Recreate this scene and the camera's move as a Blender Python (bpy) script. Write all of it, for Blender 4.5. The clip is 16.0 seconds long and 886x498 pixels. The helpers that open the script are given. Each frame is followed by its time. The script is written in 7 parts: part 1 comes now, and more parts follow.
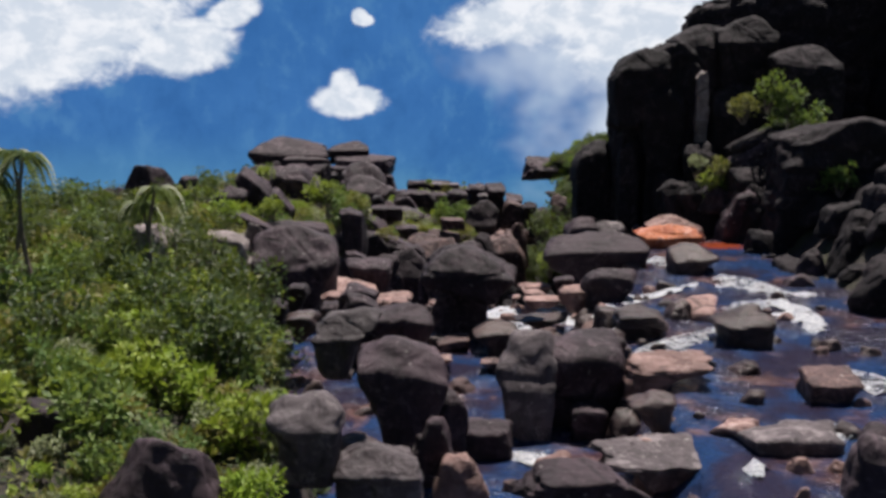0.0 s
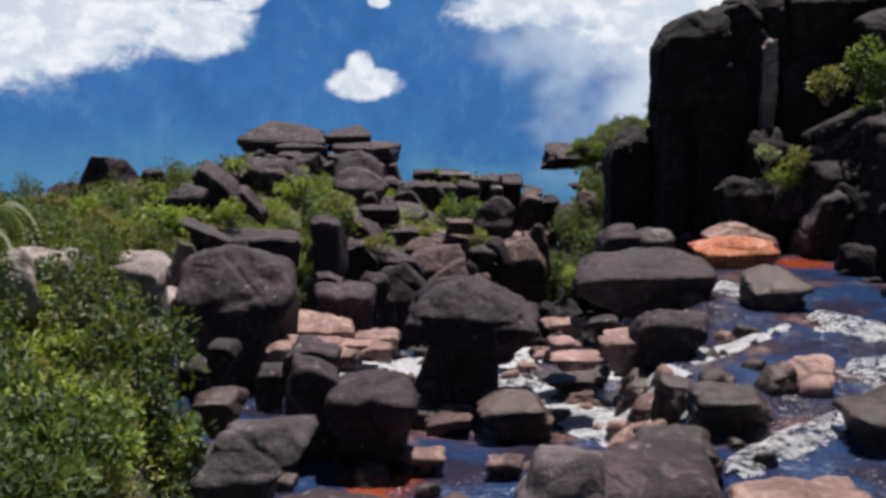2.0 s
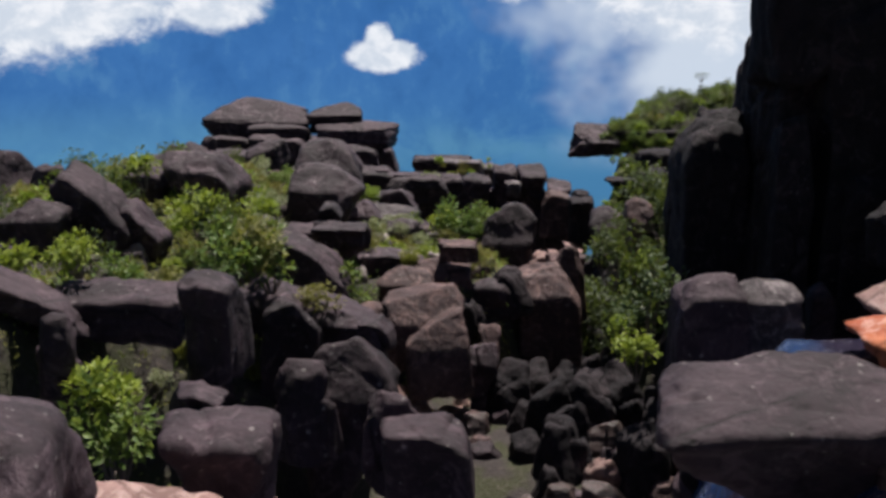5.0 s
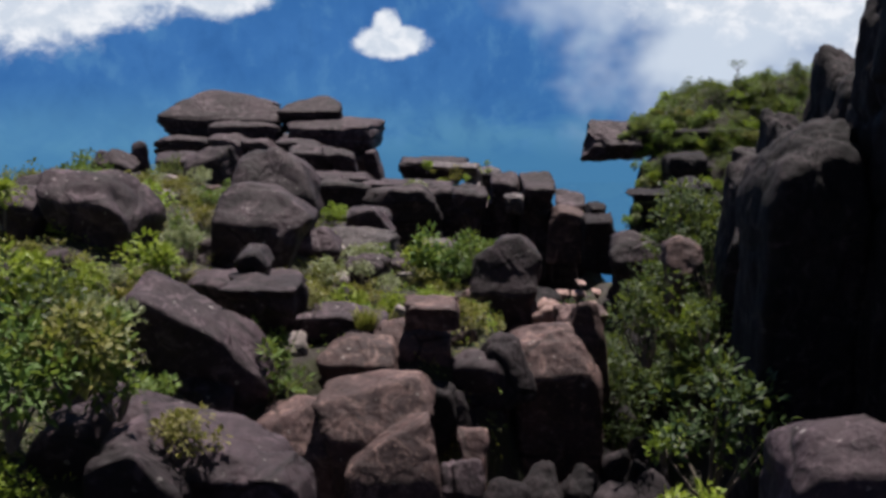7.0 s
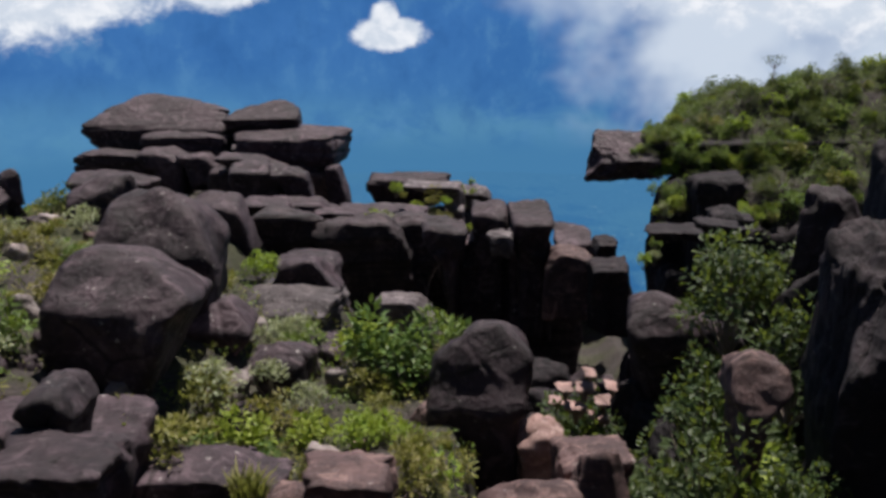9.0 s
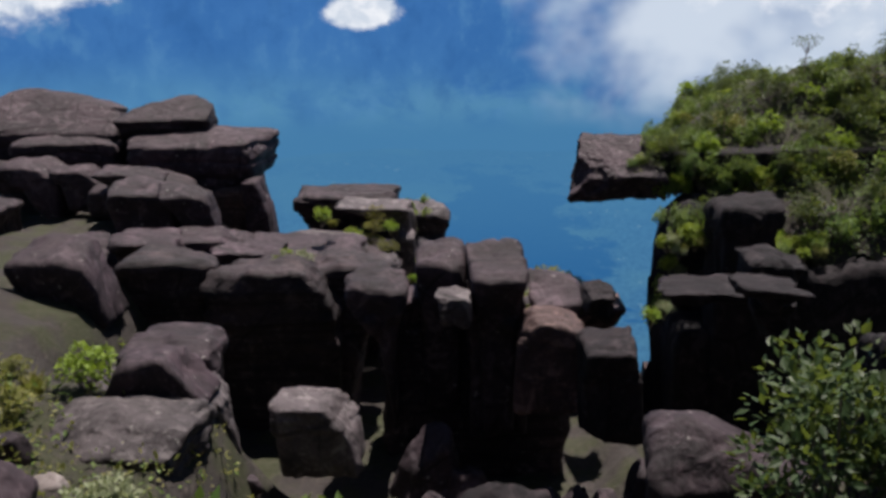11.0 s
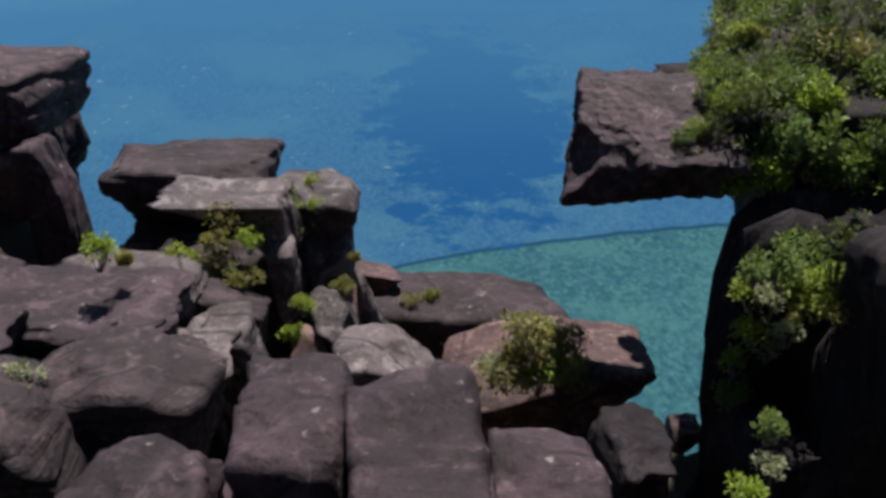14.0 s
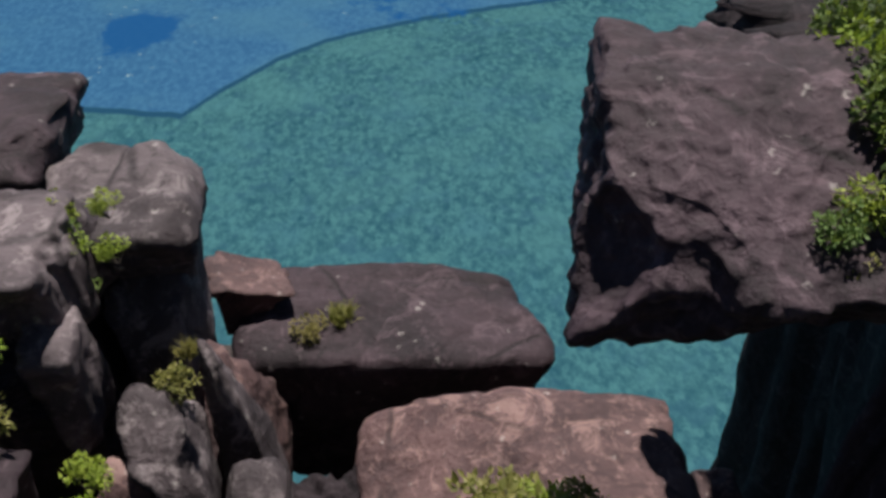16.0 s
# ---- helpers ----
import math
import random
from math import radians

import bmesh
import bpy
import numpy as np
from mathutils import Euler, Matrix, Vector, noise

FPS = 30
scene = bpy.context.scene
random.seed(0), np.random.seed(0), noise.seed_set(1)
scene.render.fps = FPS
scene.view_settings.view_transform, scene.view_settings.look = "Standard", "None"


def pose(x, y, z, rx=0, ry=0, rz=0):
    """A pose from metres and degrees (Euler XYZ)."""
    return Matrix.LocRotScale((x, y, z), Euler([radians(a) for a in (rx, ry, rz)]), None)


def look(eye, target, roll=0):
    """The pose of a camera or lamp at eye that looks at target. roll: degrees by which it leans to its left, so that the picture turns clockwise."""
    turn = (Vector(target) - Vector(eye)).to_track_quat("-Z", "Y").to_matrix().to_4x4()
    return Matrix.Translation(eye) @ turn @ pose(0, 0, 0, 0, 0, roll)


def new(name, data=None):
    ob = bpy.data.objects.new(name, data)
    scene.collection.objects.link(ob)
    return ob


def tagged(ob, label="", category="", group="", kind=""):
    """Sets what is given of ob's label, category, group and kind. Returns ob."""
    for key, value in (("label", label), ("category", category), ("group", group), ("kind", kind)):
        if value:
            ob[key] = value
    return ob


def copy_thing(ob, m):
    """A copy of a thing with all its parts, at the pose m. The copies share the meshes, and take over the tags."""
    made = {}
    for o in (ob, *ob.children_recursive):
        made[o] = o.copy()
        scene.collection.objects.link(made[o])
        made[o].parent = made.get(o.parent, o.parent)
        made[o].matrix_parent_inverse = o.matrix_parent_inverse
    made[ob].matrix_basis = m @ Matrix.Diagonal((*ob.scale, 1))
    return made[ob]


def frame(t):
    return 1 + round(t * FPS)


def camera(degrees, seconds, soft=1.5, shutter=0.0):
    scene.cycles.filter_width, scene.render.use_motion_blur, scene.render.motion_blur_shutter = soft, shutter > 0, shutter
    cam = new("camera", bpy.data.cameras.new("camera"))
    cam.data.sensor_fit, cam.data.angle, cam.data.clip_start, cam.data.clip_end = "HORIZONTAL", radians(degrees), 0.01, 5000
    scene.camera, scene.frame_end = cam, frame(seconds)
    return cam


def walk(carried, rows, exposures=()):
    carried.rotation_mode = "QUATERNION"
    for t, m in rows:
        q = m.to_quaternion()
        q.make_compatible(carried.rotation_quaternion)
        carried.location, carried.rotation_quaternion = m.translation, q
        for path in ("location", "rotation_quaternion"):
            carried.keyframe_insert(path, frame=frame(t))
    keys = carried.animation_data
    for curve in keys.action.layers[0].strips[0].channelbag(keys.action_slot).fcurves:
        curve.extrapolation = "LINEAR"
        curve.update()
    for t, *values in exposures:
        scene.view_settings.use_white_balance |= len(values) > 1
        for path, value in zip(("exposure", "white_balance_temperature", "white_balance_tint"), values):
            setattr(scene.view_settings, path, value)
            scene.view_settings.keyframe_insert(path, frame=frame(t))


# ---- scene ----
cam = camera(50.1, 16.0, soft=3.3)
METRES, EYE, TILT, LEAN, TURN = 80.0, 0.0, -10.0, 0.0, 0.0
ROWS = [
    (0.0, 0.0, 0.0, 0.0, -0.0, 0.0, 0.0),
    (0.5, 0.0024, 0.03, 0.0042, 0.21, -0.14, 0.04),
    (1.0, 0.0045, 0.0602, 0.0084, 0.47, -0.34, 0.07),
    (1.5, 0.006, 0.0905, 0.0123, 0.76, -0.69, 0.09),
    (2.0, 0.0073, 0.1182, 0.0158, 1.01, -1.05, 0.11),
    (2.5, 0.0085, 0.1485, 0.0196, 1.23, -1.39, 0.12),
    (3.0, 0.0101, 0.1785, 0.0236, 1.53, -1.72, 0.08),
    (3.5, 0.0118, 0.2088, 0.0275, 1.8, -1.86, 0.05),
    (4.0, 0.0134, 0.239, 0.0315, 1.94, -2.11, 0.08),
    (6.5, 0.0233, 0.389, 0.0535, 2.64, -3.37, 0.26),
    (7.0, 0.0256, 0.4193, 0.0582, 2.73, -3.5, 0.3),
    (7.5, 0.0279, 0.4496, 0.063, 2.72, -3.63, 0.37),
    (8.0, 0.0303, 0.4802, 0.0676, 2.73, -3.74, 0.48),
    (8.5, 0.0326, 0.5106, 0.0729, 2.72, -3.86, 0.54),
    (9.0, 0.0349, 0.5414, 0.0781, 2.7, -3.98, 0.67),
    (11.5, 0.0464, 0.699, 0.1013, 0.86, -5.75, 1.48),
    (12.0, 0.0486, 0.7309, 0.1053, 0.62, -6.29, 1.61),
    (12.5, 0.0507, 0.763, 0.1093, 0.32, -7.23, 1.75),
    (13.0, 0.0527, 0.7951, 0.1131, -0.12, -8.69, 1.92),
    (13.5, 0.055, 0.827, 0.1175, -0.71, -10.81, 2.05),
    (14.0, 0.0575, 0.8594, 0.1217, -1.43, -13.52, 2.24),
    (14.5, 0.0602, 0.8917, 0.126, -2.22, -16.74, 2.38),
    (15.0, 0.0633, 0.9239, 0.1304, -3.06, -20.08, 2.5),
    (15.5, 0.0666, 0.956, 0.135, -3.92, -23.5, 2.66),
    (16.0, 0.0697, 0.9876, 0.1394, -4.91, -27.53, 2.57),
]
walk(cam, [(t, pose(0, 0, EYE, TILT, LEAN, TURN) @ pose(METRES * x, METRES * y, METRES * z, 90 + pitch, roll, yaw)) for t, x, y, z, yaw, pitch, roll in ROWS], [(0.0, 0.6, 6560, 12.2), (16.0, 0.6, 6560, 12.2)])

# ---- light: high sun ahead and to the right, clear tropical sky ----
SUN_ELEVATION, SUN_AZIMUTH = 69.0, 18.0
world = bpy.data.worlds.new("sky")
scene.world = world
world.use_nodes = True
_n = world.node_tree.nodes
_sky = _n.new("ShaderNodeTexSky")
_sky.sky_type, _sky.sun_disc = "NISHITA", False
_sky.sun_elevation, _sky.sun_rotation = radians(SUN_ELEVATION), radians(SUN_AZIMUTH)
_sky.altitude = 1600
_n["Background"].inputs["Strength"].default_value = 0.030
world.node_tree.links.new(_sky.outputs["Color"], _n["Background"].inputs["Color"])
_s = bpy.data.lights.new("sun", "SUN")
_s.energy, _s.angle, _s.color = 4.7, radians(0.55), (1.0, 0.94, 0.88)
sun = new("sun", _s)
_a, _e = radians(SUN_AZIMUTH), radians(SUN_ELEVATION)
sun.matrix_world = look((60, 90, 300), (60 - 300 * math.sin(_a) * math.cos(_e), 90 - 300 * math.cos(_a) * math.cos(_e), 300 - 300 * math.sin(_e)))


# ---- materials ----
class Nodes:
    """A short hand for node trees."""

    def __init__(self, name):
        self.mat = bpy.data.materials.new(name)
        self.mat.use_nodes = True
        self.tree = self.mat.node_tree
        self.bsdf = self.tree.nodes["Principled BSDF"]

    def add(self, kind, **inputs):
        n = self.tree.nodes.new("ShaderNode" + kind)
        for k, v in inputs.items():
            self.put(n.inputs[k.replace("_", " ")], v)
        return n

    def put(self, socket, v):
        if isinstance(v, bpy.types.NodeSocket):
            self.tree.links.new(v, socket)
        else:
            socket.default_value = v

    def math(self, op, a, b=0.0, c=0.0, clamp=False):
        n = self.tree.nodes.new("ShaderNodeMath")
        n.operation, n.use_clamp = op, clamp
        for i, v in enumerate((a, b, c)):
            self.put(n.inputs[i], v)
        return n.outputs[0]

    def step(self, v, lo, hi):
        n = self.tree.nodes.new("ShaderNodeMapRange")
        n.interpolation_type = "SMOOTHSTEP"
        for i, x in enumerate((v, lo, hi)):
            self.put(n.inputs[i], x)
        return n.outputs[0]

    def mix(self, fac, a, b, blend="MIX"):
        n = self.tree.nodes.new("ShaderNodeMix")
        n.data_type, n.blend_type = "RGBA", blend
        self.put(n.inputs[0], fac)
        for s, v in ((6, a), (7, b)):
            self.put(n.inputs[s], (*v, 1) if isinstance(v, tuple) and len(v) == 3 else v)
        return n.outputs[2]

    def noise(self, vec, scale, detail=4.0, rough=0.55, warp=0.0):
        n = self.add("TexNoise", Vector=vec, Scale=scale, Detail=detail, Roughness=rough, Distortion=warp)
        return n.outputs["Fac"]

    def scaled(self, vec, s):
        n = self.tree.nodes.new("ShaderNodeMapping")
        self.put(n.inputs["Vector"], vec)
        n.inputs["Scale"].default_value = s
        return n.outputs[0]

    def bump(self, height, strength, distance):
        n = self.add("Bump", Height=height, Strength=strength, Distance=distance)
        self.put(self.bsdf.inputs["Normal"], n.outputs[0])


def rock_material(name, dark, mid, light, lichen=0.5, strata=0.0, rough=0.62, gloss=0.35):
    """Weathered sandstone: blackened crust, paler worn flats, lichen specks, streaks of seepage."""
    n = Nodes(name)
    pos = n.add("NewGeometry").outputs["Position"]
    rnd = n.add("ObjectInfo").outputs["Random"]
    big = n.noise(pos, 0.55, 5, 0.6, 0.4)
    fine = n.noise(pos, 6.0, 6, 0.65)
    grit = n.noise(pos, 34.0, 4, 0.6)
    streak = n.noise(n.scaled(pos, (3.2, 3.2, 0.35)), 1.2, 4, 0.6, 0.6)
    col = n.mix(n.step(big, 0.34, 0.66), dark, mid)
    col = n.mix(n.math("MULTIPLY", n.step(fine, 0.50, 0.72), 0.40), col, light)
    worn = n.noise(pos, 1.5, 7, 0.7, 0.8)
    col = n.mix(n.math("MULTIPLY", n.step(worn, 0.53, 0.62), 0.5), col, light)
    col = n.mix(n.math("MULTIPLY", n.step(worn, 0.46, 0.36), 0.55), col, tuple(0.6 * c for c in dark))
    col = n.mix(n.math("MULTIPLY", n.step(streak, 0.55, 0.75), 0.55), col, tuple(0.45 * c for c in dark))
    specks = n.add("TexVoronoi", Vector=pos, Scale=3.1)
    spot = n.math("MULTIPLY", n.step(specks.outputs["Distance"], 0.22, 0.12), n.step(fine, 0.5, 0.62))
    col = n.mix(n.math("MULTIPLY", spot, lichen), col, (0.38, 0.36, 0.34))
    if strata:
        warped = n.noise(n.scaled(pos, (0.25, 0.25, 7.0)), 1.0, 4, 0.6, 0.5)
        col = n.mix(n.math("MULTIPLY", n.step(warped, 0.5, 0.62), strata), col, tuple(0.35 * c for c in dark))
    net = n.add("TexVoronoi", Vector=n.mix(0.12, pos, n.add("TexNoise", Vector=pos, Scale=1.3, Detail=3.0).outputs["Color"]), Scale=0.45)
    net.feature = "DISTANCE_TO_EDGE"
    crack = n.step(net.outputs["Distance"], 0.0, 0.03)
    col = n.mix(n.math("MULTIPLY", n.math("SUBTRACT", 1.0, crack), n.math("MULTIPLY", n.step(big, 0.46, 0.58), 0.75)), col, tuple(0.3 * c for c in dark))
    tone = n.math("MULTIPLY_ADD", rnd, 0.5, 0.75)
    hsv = n.add("HueSaturation", Color=col, Value=tone)
    n.put(n.bsdf.inputs["Base Color"], hsv.outputs[0])
    n.put(n.bsdf.inputs["Roughness"], n.math("MULTIPLY_ADD", fine, 0.25, rough))
    n.bsdf.inputs["Specular IOR Level"].default_value = gloss
    mid_relief = n.noise(pos, 1.9, 3, 0.55, 0.6)
    h = n.math("ADD", n.math("MULTIPLY", fine, 0.7), n.math("MULTIPLY", grit, 0.25))
    h = n.math("ADD", h, n.math("MULTIPLY", mid_relief, 1.6))
    h = n.math("ADD", h, n.math("MULTIPLY", n.math("MULTIPLY", crack, n.step(big, 0.5, 0.62)), 0.28))
    if strata:
        h = n.math("ADD", h, n.math("MULTIPLY", warped, 1.2))
    n.bump(h, 0.7, 0.09)
    return n.mat


ROCK = rock_material("dark_sandstone", (0.0145, 0.0090, 0.012), (0.046, 0.029, 0.037), (0.122, 0.085, 0.100))
# darkened copy of the sandstone: the shade on the cliff is in its colour
ROCK_SHADED = rock_material("shade_dark_cliff_rock", (0.008, 0.007, 0.009), (0.020, 0.015, 0.018), (0.062, 0.048, 0.053), 0.1, 0.0, 0.72, 0.25)
ROCK_LAYER = rock_material("layered_sandstone", (0.016, 0.011, 0.014), (0.045, 0.030, 0.036), (0.130, 0.092, 0.098), 0.3, 0.6)
ROCK_PINK = rock_material("pink_river_sandstone", (0.13, 0.075, 0.066), (0.29, 0.18, 0.162), (0.46, 0.34, 0.31), 0.2)
ROCK_RUSSET = rock_material("russet_sandstone", (0.036, 0.021, 0.022), (0.098, 0.058, 0.057), (0.27, 0.175, 0.158), 0.4)
ROCK_ORANGE = rock_material("orange_wet_sandstone", (0.26, 0.06, 0.025), (0.46, 0.15, 0.06), (0.60, 0.40, 0.34), 0.1)
ROCK_PALE = rock_material("pale_grey_sandstone", (0.14, 0.115, 0.11), (0.26, 0.215, 0.205), (0.46, 0.41, 0.40), 0.5)
ROCK_WET = rock_material("wet_river_rock", (0.022, 0.015, 0.016), (0.060, 0.040, 0.038), (0.13, 0.090, 0.084), 0.1, 0.0, 0.3)
ROCK_GREY = rock_material("lilac_grey_sandstone", (0.038, 0.030, 0.033), (0.106, 0.086, 0.092), (0.26, 0.225, 0.23), 0.5)
ROCK_TAN = rock_material("tan_sandstone_wall", (0.07, 0.045, 0.040), (0.155, 0.095, 0.078), (0.25, 0.175, 0.155), 0.2, 0.3)


def ground_material():
    """Dark peaty soil with moss, gravel and bare rock."""
    n = Nodes("peaty_rock_ground")
    pos = n.add("NewGeometry").outputs["Position"]
    big, fine = n.noise(pos, 0.7, 5, 0.6), n.noise(pos, 7.0, 6, 0.7)
    col = n.mix(n.step(big, 0.40, 0.60), (0.034, 0.027, 0.025), (0.034, 0.038, 0.013))
    col = n.mix(n.math("MULTIPLY", n.step(fine, 0.5, 0.7), 0.7), col, (0.10, 0.075, 0.065))
    n.put(n.bsdf.inputs["Base Color"], col)
    n.bsdf.inputs["Roughness"].default_value = 0.9
    n.bump(fine, 0.9, 0.15)
    return n.mat


def water_material():
    """Tea-brown river water: the mirrored sky painted in as blue, red-brown over the shallows, laced with froth."""
    n = Nodes("dark_river_water")
    pos = n.add("NewGeometry").outputs["Position"]
    a, b = n.noise(pos, 1.6, 3, 0.5, 0.8), n.noise(n.scaled(pos, (5, 3, 1)), 2.0, 3, 0.6, 0.5)
    shoal = n.noise(pos, 0.42, 4, 0.6, 0.5)
    # blue base colour stands in for the reflected sky
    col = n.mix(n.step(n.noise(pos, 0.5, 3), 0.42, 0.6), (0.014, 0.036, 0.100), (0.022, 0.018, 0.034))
    bed = n.mix(n.step(n.noise(pos, 2.2, 5, 0.65), 0.4, 0.65), (0.060, 0.026, 0.020), (0.20, 0.12, 0.10))
    col = n.mix(n.math("MULTIPLY", n.step(shoal, 0.53, 0.66), 0.8), col, bed)
    red = None
    for cx, cy, r in ((-1.0, 27.2, 0.9), (0.1, 25.9, 0.8), (12.4, 42.0, 1.2)):
        away = n.add("VectorMath", Vector=pos)
        away.operation = "DISTANCE"
        away.inputs[1].default_value = (cx, cy, -8.0)
        spot = n.step(n.math("ADD", away.outputs["Value"], n.math("MULTIPLY", n.math("SUBTRACT", shoal, 0.5), 3.0)), r * 1.25, r * 0.7)
        red = spot if red is None else n.math("MAXIMUM", red, spot)
    col = n.mix(n.math("MULTIPLY", red, 0.9), col, (0.24, 0.045, 0.012))
    froth = n.noise(n.scaled(pos, (2.2, 4.4, 1)), 2.0, 8, 0.78, 2.0)
    where = n.step(n.noise(pos, 0.33, 3, 0.55), 0.44, 0.6)
    white = n.math("MULTIPLY", n.math("MAXIMUM", n.step(froth, 0.575, 0.64), n.math("MULTIPLY", n.step(n.noise(n.scaled(pos, (4.0, 9.0, 1)), 2.2, 6, 0.75, 2.5), 0.60, 0.66), 0.7)), where)
    col = n.mix(white, col, (0.72, 0.74, 0.78))
    n.put(n.bsdf.inputs["Base Color"], col)
    n.put(n.bsdf.inputs["Roughness"], n.math("MULTIPLY_ADD", white, 0.5, 0.06))
    n.bsdf.inputs["IOR"].default_value = 1.33
    n.bsdf.inputs["Specular IOR Level"].default_value = 0.8
    n.bump(n.math("ADD", a, n.math("MULTIPLY", b, 0.6)), 0.8, 0.12)
    return n.mat


def foam_material(name, lo, hi):
    """Broken white water: bright crests, grey hollows and many gaps."""
    n = Nodes(name)
    pos = n.add("NewGeometry").outputs["Position"]
    f = n.noise(n.scaled(pos, (3.0, 6.0, 3.0)), 1.6, 6, 0.75, 1.2)
    n.put(n.bsdf.inputs["Base Color"], n.mix(n.step(f, 0.36, 0.62), (0.30, 0.33, 0.40), (0.84, 0.85, 0.87)))
    n.bsdf.inputs["Roughness"].default_value = 0.5
    gaps = n.math("ADD", n.math("MULTIPLY", n.noise(n.scaled(pos, (2.2, 3.6, 3.0)), 1.3, 4, 0.6, 1.5), 0.55), n.math("MULTIPLY", n.noise(n.scaled(pos, (6.0, 10.0, 6.0)), 1.5, 6, 0.8, 1.0), 0.45))
    n.put(n.bsdf.inputs["Alpha"], n.step(gaps, lo, hi))
    n.bump(f, 1.0, 0.15)
    return n.mat


def leaf_material(name, a, b, c):
    n = Nodes(name)
    isl = n.add("NewGeometry").outputs["Random Per Island"]
    rnd = n.add("ObjectInfo").outputs["Random"]
    col = n.mix(isl, a, b)
    col = n.mix(n.math("MULTIPLY", n.step(rnd, 0.3, 1.0), 0.65), col, c)
    n.put(n.bsdf.inputs["Base Color"], col)
    n.bsdf.inputs["Roughness"].default_value = 0.5
    n.bsdf.inputs["Specular IOR Level"].default_value = 0.3
    t = n.add("BsdfTranslucent")
    n.put(t.inputs["Color"], n.mix(0.35, col, (0.30, 0.36, 0.03)))
    m = n.add("MixShader", Fac=0.36)
    out = n.tree.nodes["Material Output"]
    n.tree.links.new(n.bsdf.outputs[0], m.inputs[1])
    n.tree.links.new(t.outputs[0], m.inputs[2])
    n.tree.links.new(m.outputs[0], out.inputs["Surface"])
    return n.mat


def bark_material():
    n = Nodes("grey_bark")
    pos = n.add("NewGeometry").outputs["Position"]
    f = n.noise(n.scaled(pos, (12, 12, 3)), 2.0, 4)
    n.put(n.bsdf.inputs["Base Color"], n.mix(f, (0.07, 0.05, 0.04), (0.24, 0.20, 0.17)))
    n.bsdf.inputs["Roughness"].default_value = 0.9
    n.bump(f, 0.6, 0.02)
    return n.mat


GROUND, WATER, BARK = ground_material(), water_material(), bark_material()
FOAM, FOAM_DENSE = foam_material("broken_foam", 0.46, 0.53), foam_material("dense_foam", 0.38, 0.46)
LEAF_BRIGHT = leaf_material("bright_shrub_leaves", (0.15, 0.22, 0.025), (0.30, 0.36, 0.06), (0.20, 0.32, 0.03))
LEAF_GREEN = leaf_material("green_shrub_leaves", (0.07, 0.125, 0.028), (0.17, 0.24, 0.06), (0.09, 0.17, 0.05))
LEAF_OLIVE = leaf_material("olive_scrub_leaves", (0.11, 0.125, 0.030), (0.26, 0.245, 0.08), (0.19, 0.15, 0.05))
LEAF_DARK = leaf_material("dark_shrub_leaves", (0.020, 0.044, 0.014), (0.060, 0.096, 0.030), (0.050, 0.068, 0.025))
LEAF_SILVER = leaf_material("silvery_shrub_leaves", (0.16, 0.19, 0.10), (0.40, 0.43, 0.28), (0.27, 0.29, 0.18))
FROND = leaf_material("palm_fronds", (0.05, 0.085, 0.022), (0.11, 0.15, 0.045), (0.09, 0.125, 0.03))


